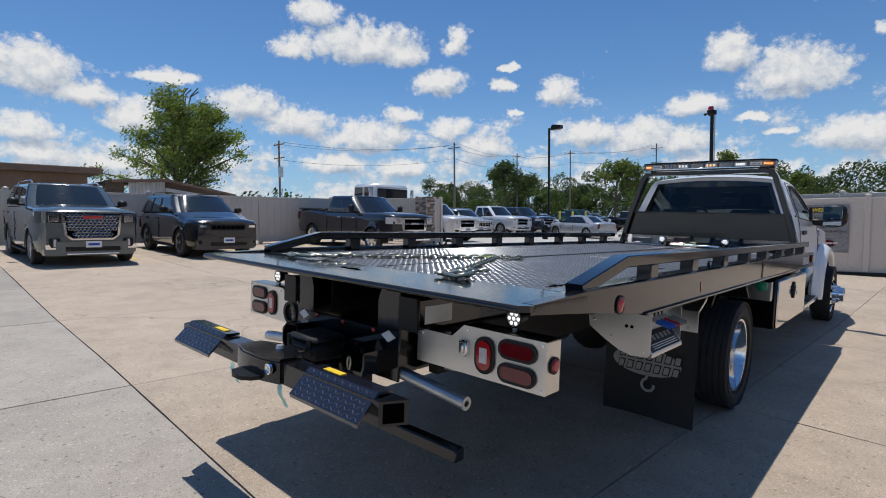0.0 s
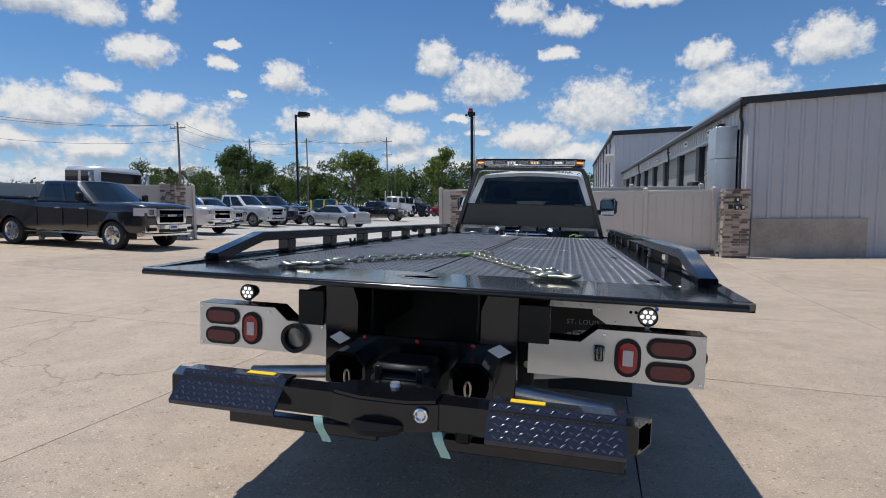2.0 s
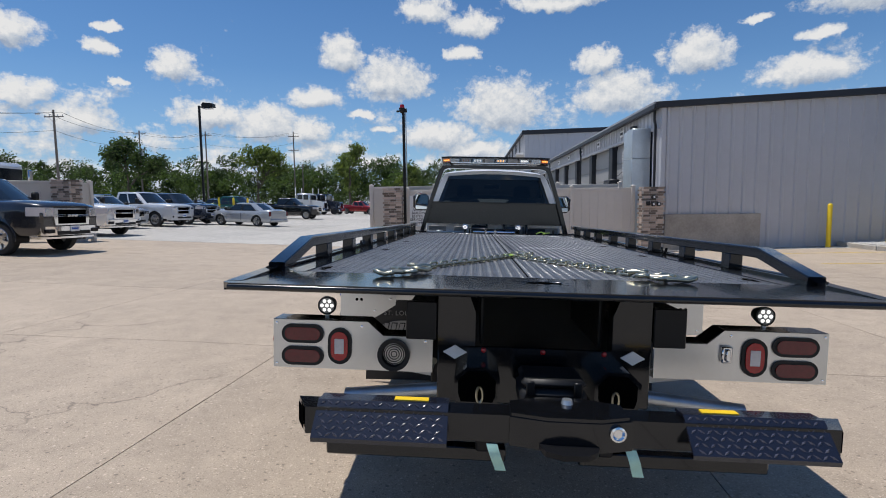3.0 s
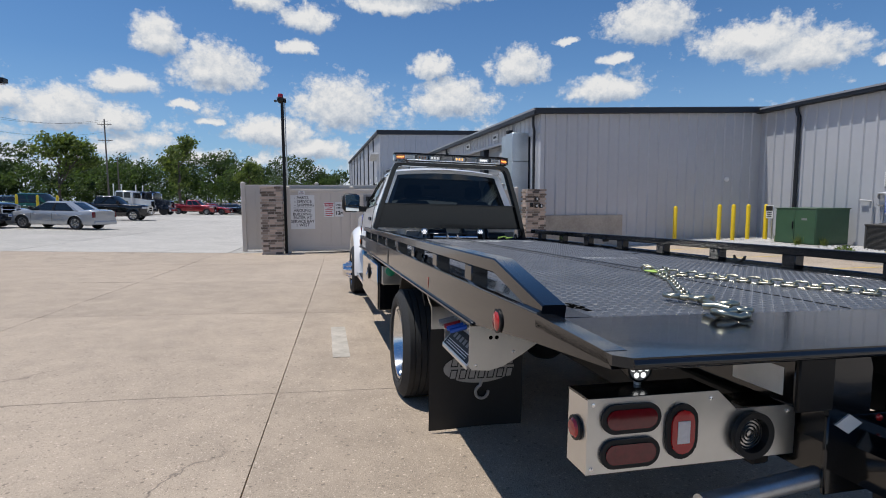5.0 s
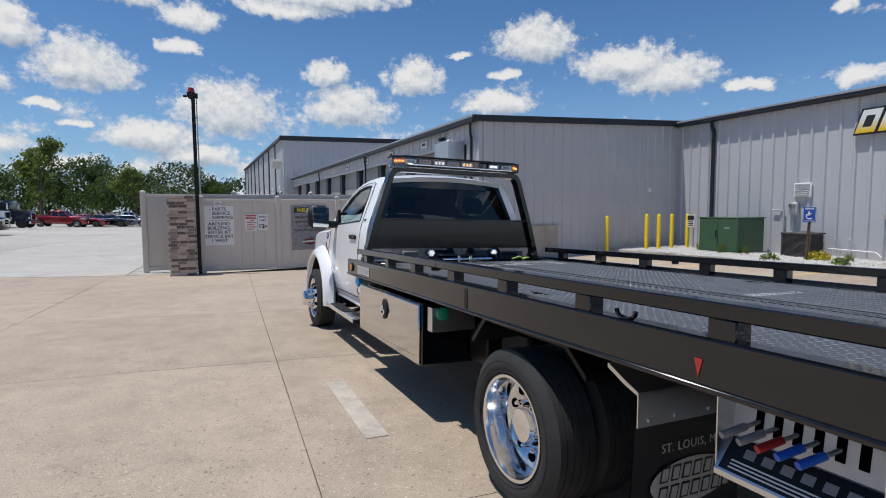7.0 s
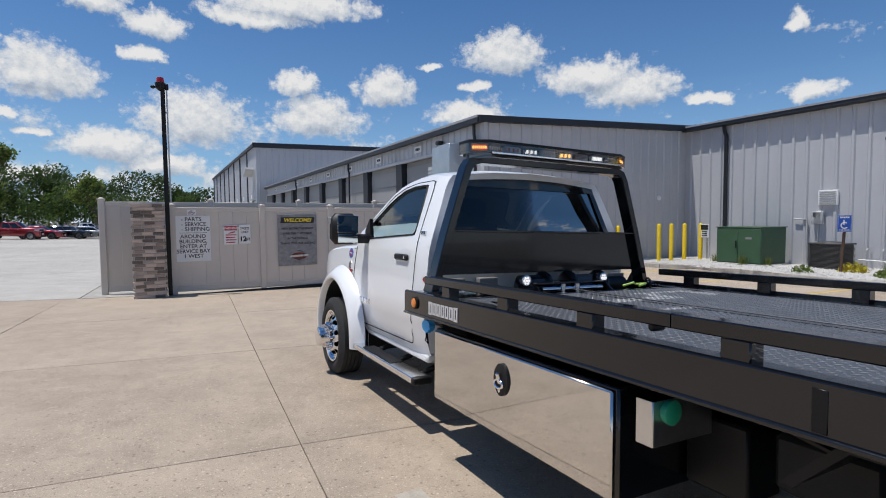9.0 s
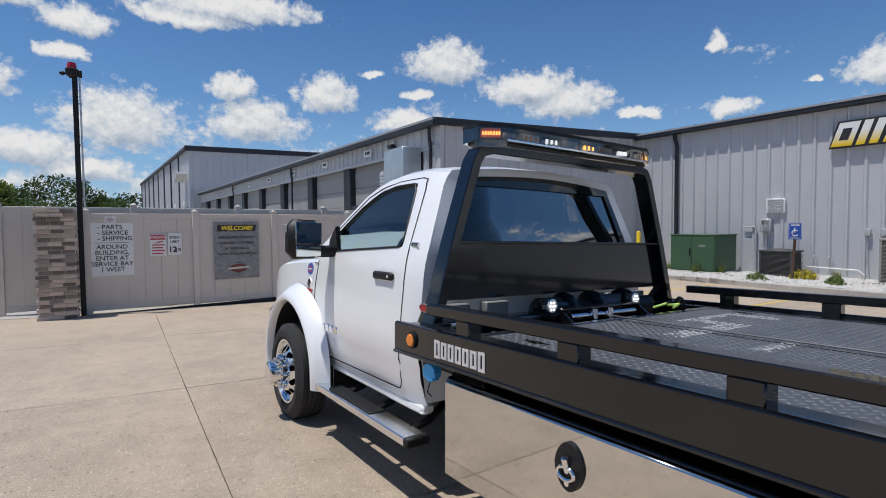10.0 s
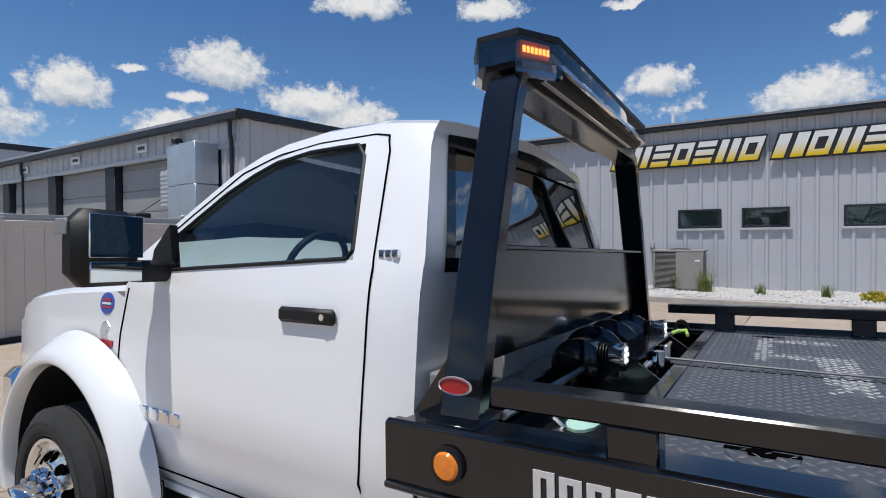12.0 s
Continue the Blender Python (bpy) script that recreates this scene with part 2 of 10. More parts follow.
def tread_material(name, color, rough, pitch, depth, marks=()):
    m = material(name, color, rough, coat=0.5)
    nt = m.node_tree
    p = nt.nodes["Principled BSDF"]
    co = nt.nodes.new("ShaderNodeTexCoord").outputs["Object"]
    h = diamond_height(nt, co, pitch) if depth else 0.0
    worn = noise_tex(nt, co, 2.3, 6, 0.65)
    lift = mth(nt, "ADD", 0.75, mth(nt, "MULTIPLY", h, 0.5))
    scuff = ramp(nt, mth(nt, "MULTIPLY", worn, lift), [(0.52, 0.0), (0.8, 1.0)])
    top = mixc(nt, ramp(nt, h, [(0.25, 0.0), (0.6, 1.0)]), color, tuple(min(1, c * 3.6) for c in color)) if depth else color
    base = mixc(nt, scuff, top, tuple(min(1, c * 3 + 0.05) for c in color))
    if marks:
        # pale rubbed bars left by a load: centre, half size
        jit = vmth(nt, "SCALE", vmth(nt, "SUBTRACT", nd_noise(nt, co, 9.0), (0.5, 0.5, 0.5)), scale=0.10)
        sp = nt.nodes.new("ShaderNodeSeparateXYZ")
        wire(nt, vmth(nt, "ADD", co, jit), sp.inputs[0])
        rub = None
        for cx, cy, hx, hy in marks:
            a = mth(nt, "SUBTRACT", 1.0, mth(nt, "DIVIDE", mth(nt, "ABSOLUTE", mth(nt, "SUBTRACT", sp.outputs[0], cx)), hx))
            b = mth(nt, "SUBTRACT", 1.0, mth(nt, "DIVIDE", mth(nt, "ABSOLUTE", mth(nt, "SUBTRACT", sp.outputs[1], cy)), hy))
            one = mth(nt, "MINIMUM", a, b)
            rub = one if rub is None else mth(nt, "MAXIMUM", rub, one)
        rub = mth(nt, "MULTIPLY", ramp(nt, rub, [(0.0, 0.0), (0.35, 1.0)]), ramp(nt, noise_tex(nt, co, 34, 4, 0.7), [(0.40, 0.0), (0.62, 0.75)]))
        base = mixc(nt, rub, base, (0.34, 0.34, 0.33))
    wire(nt, base, p.inputs["Base Color"])
    wire(nt, mth(nt, "ADD", rough - 0.1, mth(nt, "MULTIPLY", noise_tex(nt, co, 7, 4), 0.3)), p.inputs["Roughness"])
    bn = nd(nt, "ShaderNodeBump", i_Strength=1.0 if depth else 0.25, i_Distance=depth or 0.004)
    wire(nt, h if depth else noise_tex(nt, co, 55, 4, 0.6), bn.inputs["Height"])
    wire(nt, bn.outputs[0], p.inputs["Normal"])
    if not depth:
        p.inputs["Coat Weight"].default_value = 0.0
    return m


def tread_lugs(x0, x1, y0, y1, z, cell, rubbed=None):
    """Raised lozenges of tread plate, each turned a quarter from its neighbours: the plain ones, and those inside the rubbed boxes."""
    plain, worn = Geo(), Geo()
    a, b, h, d = cell * 0.47, cell * 0.16, 0.0023, math.sqrt(0.5)
    n = int((x1 - x0 + y1 - y0) / cell) + 2
    for i in range(-n, n):
        for j in range(-n, n):
            cx, cy = x0 + (i - j) * cell * d, y0 + (i + j) * cell * d
            if not (x0 + a < cx < x1 - a and y0 + a < cy < y1 - a):
                continue
            ux, uy = (d, d) if (i + j) % 2 else (-d, d)
            rub = any(abs(cx - p) < hx and abs(cy - q) < hy for p, q, hx, hy in rubbed or ()) and noise.noise((cx * 31, cy * 31, 0)) > -0.25
            g = worn if rub else plain
            k = len(g.v)
            g.v += [(cx + ux * a, cy + uy * a, z), (cx - uy * b, cy + ux * b, z), (cx - ux * a, cy - uy * a, z), (cx + uy * b, cy - ux * b, z),
                    (cx + ux * a * 0.62, cy + uy * a * 0.62, z + h), (cx - uy * b * 0.4, cy + ux * b * 0.4, z + h), (cx - ux * a * 0.62, cy - uy * a * 0.62, z + h), (cx + uy * b * 0.4, cy - ux * b * 0.4, z + h)]
            g.f += [(k, k + 1, k + 5, k + 4), (k + 1, k + 2, k + 6, k + 5), (k + 2, k + 3, k + 7, k + 6), (k + 3, k, k + 4, k + 7), (k + 4, k + 5, k + 6, k + 7)]
    return plain, worn


WHITE = material("white_truck_paint", (0.86, 0.86, 0.85), 0.3, coat=0.9)
BLACK = material("black_gloss_enamel", (0.0045, 0.005, 0.0065), 0.15, vary=0.3, vary_scale=4, spec=0.5, coat=0.3)
BLACK_SATIN = material("black_satin_enamel", (0.006, 0.006, 0.007), 0.40, vary=0.3, vary_scale=6, spec=0.3)
BLACK_PLASTIC = material("black_moulded_plastic", (0.009, 0.009, 0.010), 0.5, spec=0.35, vary=0.2, vary_scale=9, bump=0.06, bump_scale=300)
CHASSIS = material("dusty_chassis_black", (0.012, 0.0115, 0.011), 0.7, vary=0.5, vary_scale=4, bump=0.2, bump_scale=50)
DECK = tread_material("dark_tread_plate", (0.072, 0.075, 0.082), 0.34, 0.046, 0.0, [(0.05, 5.12, 0.34, 0.07), (0.55, 5.36, 0.34, 0.035), (0.34, 5.22, 0.06, 0.18), (-0.16, 4.70, 0.16, 0.04), (0.8, 5.24, 0.05, 0.16), (0.35, 2.6, 0.25, 0.04)])
DECK_LUG = material("rubbed_black_tread_lug", (0.15, 0.153, 0.16), 0.22, vary=0.5, vary_scale=5, spec=0.6)
DECK_LUG_RUBBED = material("scraped_grey_tread_lug", (0.42, 0.42, 0.41), 0.5, vary=0.35, vary_scale=30)
STEPPLATE = material("dark_blue_black_step_enamel", (0.012, 0.013, 0.022), 0.2, coat=0.7, vary=0.25, vary_scale=12)
# Paler than the step: rubbed tops, with sky highlights put into the colour.
LUG = material("rubbed_highlit_step_lug", (0.07, 0.072, 0.10), 0.18, coat=0.6, vary=0.3, vary_scale=30)
STAINLESS = material("brushed_stainless", (0.68, 0.67, 0.65), 0.33, metal=1.0, vary=0.06, vary_scale=2.5, bump=0.015, bump_scale=220)
MIRROR_STEEL = material("mirror_polished_stainless", (0.66, 0.64, 0.61), 0.055, metal=1.0, vary=0.03, vary_scale=1.5)
PANEL = material("pale_brushed_panel", (0.55, 0.56, 0.57), 0.45, metal=0.35, vary=0.05, vary_scale=12)
ALU = material("polished_aluminium", (0.78, 0.79, 0.80), 0.13, metal=1.0, vary=0.05, vary_scale=8)
CHROME = material("chrome", (0.82, 0.82, 0.83), 0.06, metal=1.0, vary=0.04, vary_scale=12)
GALV = material("galvanised_steel", (0.52, 0.54, 0.56), 0.38, metal=0.85, vary=0.18, vary_scale=14, bump=0.05, bump_scale=90)
CABLE = material("dull_steel_cable", (0.16, 0.16, 0.165), 0.5, metal=0.7, vary=0.3, vary_scale=60)
CHAIN = material("yellow_zinc_chain", (0.47, 0.44, 0.33), 0.30, metal=1.0, vary=0.2, vary_scale=30)
RUBBER = material("black_tyre_rubber", (0.024, 0.024, 0.024), 0.78, vary=0.35, vary_scale=12, bump=0.15, bump_scale=120)
MUDFLAP = material("black_rubber_mudflap", (0.011, 0.011, 0.012), 0.5, vary=0.3, vary_scale=6)
RED_LENS = material("red_lamp_lens", (0.13, 0.006, 0.010), 0.10, coat=0.5, vary=0.25, vary_scale=60)
RED_BRIGHT = material("bright_red_lens", (0.40, 0.012, 0.015), 0.12, coat=0.5)
CLEAR_LENS = material("white_lamp_lens", (0.62, 0.58, 0.58), 0.15, coat=0.6, vary=0.12, vary_scale=90)
AMBER = material("amber_lens", (0.80, 0.22, 0.015), 0.15, coat=0.5, vary=0.15, vary_scale=60)
LED = material("lit_white_led", (0.9, 0.9, 0.9), 0.2, emit=(1, 0.98, 0.95), power=1.2)
LED_AMBER = material("lit_amber_led", (0.9, 0.4, 0.1), 0.2, emit=(1.0, 0.45, 0.08), power=2.5)
YELLOW = material("yellow_safety_paint", (0.86, 0.60, 0.02), 0.38, vary=0.08, vary_scale=5)
LIME = material("lime_tag", (0.42, 0.60, 0.12), 0.6, vary=0.1)
STICKER_Y = material("yellow_warning_sticker", (0.85, 0.55, 0.02), 0.5, vary=0.12, vary_scale=40)
PAPER = material("pale_paper", (0.70, 0.70, 0.68), 0.7, vary=0.08, vary_scale=20)
MINT = material("mint_tape", (0.42, 0.66, 0.56), 0.6, vary=0.12, vary_scale=25)
BLUE_PLASTIC = material("blue_plastic", (0.02, 0.10, 0.50), 0.35)
SKY_PLASTIC = material("sky_blue_cap", (0.05, 0.36, 0.72), 0.4, vary=0.1)
GREEN_PLASTIC = material("green_hose_cap", (0.02, 0.30, 0.17), 0.35)
RED_PLASTIC = material("red_plastic", (0.40, 0.02, 0.02), 0.35)
GREY_PLASTIC = material("grey_plastic", (0.25, 0.25, 0.25), 0.45)
SEAT = material("dark_seat_cloth", (0.03, 0.03, 0.033), 0.85, vary=0.2, vary_scale=20)
GLASS_TINT = glass("tinted_window_glass", (0.78, 0.90, 0.91), 0.80, shine=1.15)
GLASS_REAR = glass("dark_rear_glass", (0.72, 0.76, 0.74), 0.09, shine=0.35)
GLASS_DARK = glass("privacy_glass", (0.6, 0.66, 0.68), 0.10)
GLASS_CLEAR = glass("clear_lens_glass", (0.95, 0.96, 0.97), 0.85)
PANE_DARK = material("dark_car_glass", (0.012, 0.015, 0.018), 0.05, coat=0.4, vary=0.2, vary_scale=2)
MIRROR = material("mirror_glass", (0.75, 0.80, 0.78), 0.01, metal=1.0)
LETTER = material("silver_grey_lettering", (0.60, 0.58, 0.56), 0.5, vary=0.08, vary_scale=20)
LOGO_GREY = material("grey_flap_print", (0.34, 0.33, 0.31), 0.6, vary=0.15, vary_scale=15)
LOGO_BLUE = material("blue_sticker_print", (0.05, 0.10, 0.40), 0.45, vary=0.2, vary_scale=40)
# Flat black: shade drawn for gaps, slots and holes; also a thin tether.
DARK_LINE = material("flat_black_shade_and_cord", (0.002, 0.002, 0.002), 1.0, spec=0.0)


# ---------- mesh building ----------
class Geo:
    """Collects vertices and faces of one mesh."""

    def __init__(self):
        self.v, self.f = [], []

    def add(self, verts, faces, m=None):
        k = len(self.v)
        self.v += [tuple(m @ Vector(p)) for p in verts] if m else [tuple(p) for p in verts]
        self.f += [tuple(i + k for i in f) for f in faces]
        return self

    def box(self, x0, x1, y0, y1, z0, z1, b=0.004, m=None):
        if b <= 0:
            vs = [(x, y, z) for x in (x0, x1) for y in (y0, y1) for z in (z0, z1)]
            return self.add(vs, [(0, 1, 3, 2), (4, 6, 7, 5), (0, 4, 5, 1), (2, 3, 7, 6), (0, 2, 6, 4), (1, 5, 7, 3)], m)
        b = min(b, (x1 - x0) * 0.45, (y1 - y0) * 0.45, (z1 - z0) * 0.45)
        lo, hi, vs = (x0, y0, z0), (x1, y1, z1), []
        for i in range(8):
            s = ((i >> 2) & 1, (i >> 1) & 1, i & 1)
            for ax in range(3):
                vs.append(tuple((hi[k] if s[k] else lo[k]) + (0 if k == ax else (-b if s[k] else b)) for k in range(3)))
        fs = []
        for ax in range(3):
            o1, o2 = [k for k in range(3) if k != ax]
            for side in (0, 1):
                ring = []
                for p, q in ((0, 0), (1, 0), (1, 1), (0, 1)):
                    s = [0, 0, 0]
                    s[ax], s[o1], s[o2] = side, p, q
                    ring.append((s[0] * 4 + s[1] * 2 + s[2]) * 3 + ax)
                flip = (side == 0) ^ (ax == 1)
                fs.append(tuple(reversed(ring)) if flip else tuple(ring))
        for ax in range(3):
            o1, o2 = [k for k in range(3) if k != ax]
            for p in (0, 1):
                for q in (0, 1):
                    idx = []
                    for e in (0, 1):
                        s = [0, 0, 0]
                        s[ax], s[o1], s[o2] = e, p, q
                        idx.append((s[0] * 4 + s[1] * 2 + s[2]) * 3)
                    fs.append((idx[0] + o1, idx[1] + o1, idx[1] + o2, idx[0] + o2))
        for i in range(8):
            fs.append((i * 3, i * 3 + 1, i * 3 + 2))
        return self.add(vs, fs, m)

    def cyl(self, p0, p1, r0, r1=None, n=16, caps=True, m=None):
        p0, p1 = Vector(p0), Vector(p1)
        r1 = r0 if r1 is None else r1
        w = (p1 - p0).normalized()
        u = w.orthogonal().normalized()
        t = w.cross(u)
        vs = []
        for p, r in ((p0, r0), (p1, r1)):
            vs += [p + (u * math.cos(a) + t * math.sin(a)) * r for a in (2 * math.pi * i / n for i in range(n))]
        fs = [(i, (i + 1) % n, n + (i + 1) % n, n + i) for i in range(n)]
        if caps:
            fs += [tuple(reversed(range(n))), tuple(range(n, 2 * n))]
        return self.add(vs, fs, m)

    def prism(self, pts, axis, a0, a1, m=None):
        """A flat outline pulled along an axis: pts are the two other coordinates in order."""
        n, vs = len(pts), []
        for a in (a0, a1):
            for p, q in pts:
                vs.append({"x": (a, p, q), "y": (p, a, q), "z": (p, q, a)}[axis])
        fs = [tuple(reversed(range(n))), tuple(range(n, 2 * n))] + [(i, (i + 1) % n, n + (i + 1) % n, n + i) for i in range(n)]
        return self.add(vs, fs, m)

    def tube(self, pts, r, n=8, closed=False, m=None):
        """A round bar along a line of points."""
        pts = [Vector(p) for p in pts]
        k, vs, up = len(pts), [], None
        for i, p in enumerate(pts):
            a, b = (pts[i - 1], pts[(i + 1) % k]) if closed else (pts[max(0, i - 1)], pts[min(k - 1, i + 1)])
            w = (b - a).normalized()
            if up is None:
                up = w.orthogonal().normalized()
            up = (up - w * up.dot(w)).normalized()
            t = w.cross(up)
            vs += [p + (up * math.cos(c) + t * math.sin(c)) * r for c in (2 * math.pi * j / n for j in range(n))]
        fs = []
        for i in range(k if closed else k - 1):
            for j in range(n):
                a, b = i * n, ((i + 1) % k) * n
                fs.append((a + j, a + (j + 1) % n, b + (j + 1) % n, b + j))
        if not closed:
            fs += [tuple(reversed(range(n))), tuple((k - 1) * n + j for j in range(n))]
        return self.add(vs, fs, m)

    def bar(self, pts, w, h, side=(1, 0, 0), m=None):
        """A square tube along points in a plane whose normal is side; w along side, h across it."""
        pts, side = [Vector(p) for p in pts], Vector(side).normalized()
        k, vs = len(pts), []
        for i, p in enumerate(pts):
            d0 = (p - pts[i - 1]).normalized() if i else (pts[1] - p).normalized()
            d1 = (pts[i + 1] - p).normalized() if i < k - 1 else d0
            t = (d0 + d1).normalized()
            nrm = side.cross(t).normalized()
            s = 1 / max(0.4, t.dot(d0))
            c = min(w, h) * 0.09
            for a, b in ((-w / 2 + c, -h / 2), (w / 2 - c, -h / 2), (w / 2, -h / 2 + c), (w / 2, h / 2 - c),
                         (w / 2 - c, h / 2), (-w / 2 + c, h / 2), (-w / 2, h / 2 - c), (-w / 2, -h / 2 + c)):
                vs.append(p + side * a + nrm * b * s)
        fs = [(i * 8 + j, i * 8 + (j + 1) % 8, (i + 1) * 8 + (j + 1) % 8, (i + 1) * 8 + j) for i in range(k - 1) for j in range(8)]
        fs += [tuple(reversed(range(8))), tuple((k - 1) * 8 + j for j in range(8))]
        return self.add(vs, fs, m)

    def lathe(self, prof, c, axis="x", n=32, m=None):
        """Turned shape: prof are (along the axis, radius)."""
        vs = []
        for h, r in prof:
            for i in range(n):
                a = 2 * math.pi * i / n
                p, q = r * math.cos(a), r * math.sin(a)
                d = {"x": (h, p, q), "y": (p, h, q), "z": (p, q, h)}[axis]
                vs.append((c[0] + d[0], c[1] + d[1], c[2] + d[2]))
        fs = [(j * n + i, j * n + (i + 1) % n, (j + 1) * n + (i + 1) % n, (j + 1) * n + i) for j in range(len(prof) - 1) for i in range(n)]
        return self.add(vs, fs, m)

    def ball(self, c, r, n=12, k=7, m=None):
        rx, ry, rz = (r, r, r) if isinstance(r, (int, float)) else r
        vs = [(c[0], c[1], c[2] - rz)]
        for j in range(1, k):
            b = -math.pi / 2 + math.pi * j / k
            vs += [(c[0] + rx * math.cos(b) * math.cos(2 * math.pi * i / n), c[1] + ry * math.cos(b) * math.sin(2 * math.pi * i / n),
                    c[2] + rz * math.sin(b)) for i in range(n)]
        vs.append((c[0], c[1], c[2] + rz))
        top = len(vs) - 1
        fs = [(0, 1 + (i + 1) % n, 1 + i) for i in range(n)] + [(top, top - n + i, top - n + (i + 1) % n) for i in range(n)]
        for j in range(k - 2):
            for i in range(n):
                a = 1 + j * n
                fs.append((a + i, a + (i + 1) % n, a + n + (i + 1) % n, a + n + i))
        return self.add(vs, fs, m)

    def sheet(self, rows, skip=None, m=None):
        """A net of points, row by row; skip(i, j) leaves a face out."""
        k = len(rows[0])
        vs = [p for r in rows for p in r]
        fs = [(i * k + j, i * k + j + 1, (i + 1) * k + j + 1, (i + 1) * k + j) for i in range(len(rows) - 1) for j in range(k - 1)
              if not (skip and skip(i, j))]
        return self.add(vs, fs, m)

    def mirror_x(self):
        k = len(self.v)
        self.v += [(-x, y, z) for x, y, z in self.v]
        self.f += [tuple(i + k for i in reversed(f)) for f in self.f]
        return self


def mesh_of(name, geo, mat, smooth=38):
    me = bpy.data.meshes.new(name)
    me.from_pydata(geo.v, [], geo.f)
    mats = mat if isinstance(mat, (list, tuple)) else [mat]
    for x in mats:
        me.materials.append(x)
    bm = bmesh.new()
    bm.from_mesh(me)
    bmesh.ops.recalc_face_normals(bm, faces=bm.faces)
    for f in bm.faces:
        f.smooth = smooth > 0
    bm.to_mesh(me)
    bm.free()
    if smooth > 0:
        me.set_sharp_from_angle(angle=radians(smooth))
    return me


def part(name, geo, mat, parent=None, label="", smooth=38):
    ob = new(name, mesh_of(name, geo, mat, smooth))
    if parent:
        ob.parent = parent
    if label:
        ob["label"] = label
    return ob


def thing(name, label, category, m=None, group="", kind=""):
    ob = new(name)
    ob.empty_display_size = 0.2
    if m is not None:
        ob.matrix_world = m
    return tagged(ob, label, category, group, kind)


def lettering(name, text, size, depth, mat, parent, m, shear=0.0, bold=0.0, spacing=1.0, label="", align="LEFT"):
    """Words in the built-in font as a mesh."""
    cu = bpy.data.curves.new(name, "FONT")
    cu.body, cu.size, cu.extrude, cu.shear, cu.offset = text, size, depth, shear, bold
    cu.align_x, cu.space_character, cu.resolution_u, cu.space_line = align, spacing, 3, 1.0
    tmp = bpy.data.objects.new(name, cu)
    scene.collection.objects.link(tmp)
    dg = bpy.context.evaluated_depsgraph_get()
    me = bpy.data.meshes.new_from_object(tmp.evaluated_get(dg))
    bpy.data.objects.remove(tmp)
    bpy.data.curves.remove(cu)
    me.transform(m)
    me.materials.clear()
    me.materials.append(mat)
    ob = new(name, me)
    ob.parent = parent
    if label:
        ob["label"] = label
    return ob


def ground_z(x, y):
    """Height of the paved ground: a fall towards the building, steeper under the truck, level by the walls and far off."""
    yy = min(y, 75) if y > 0 else max(y, -30)
    xx = max(-45, min(x, 7))
    z = -0.0132 * xx - 0.0160 * min(yy, 17) - 0.0110 * max(0, yy - 17) + 0.02 * max(0, min(-4 - xx, 16))
    if x > 7:
        k = min(1.0, (x - 7) / 5)
        z = z * (1 - k) + k * (-0.24 if y < 25 else -0.24 - 0.01 * min(y - 25, 40))
    near = max(0.0, min(1.0, (x + 6) / 3)) * max(0.0, min(1.0, (7 - x) / 4)) * max(0.0, min(1.0, (14 - y) / 6)) * max(0.0, min(1.0, (y + 12) / 6))
    return z + near * (-0.032 * x - 0.021 * y - 0.022 - z)


def stand(x, y, turn=0.0):
    """A pose on the ground, tilted with it, heading turned to the left of +y by that many degrees."""
    e = 0.4
    nx, ny = -(ground_z(x + e, y) - ground_z(x - e, y)) / (2 * e), -(ground_z(x, y + e) - ground_z(x, y - e)) / (2 * e)
    tilt = Vector((0, 0, 1)).rotation_difference(Vector((nx, ny, 1))).to_matrix().to_4x4()
    return Matrix.Translation((x, y, ground_z(x, y))) @ tilt @ pose(0, 0, 0, 0, 0, turn)


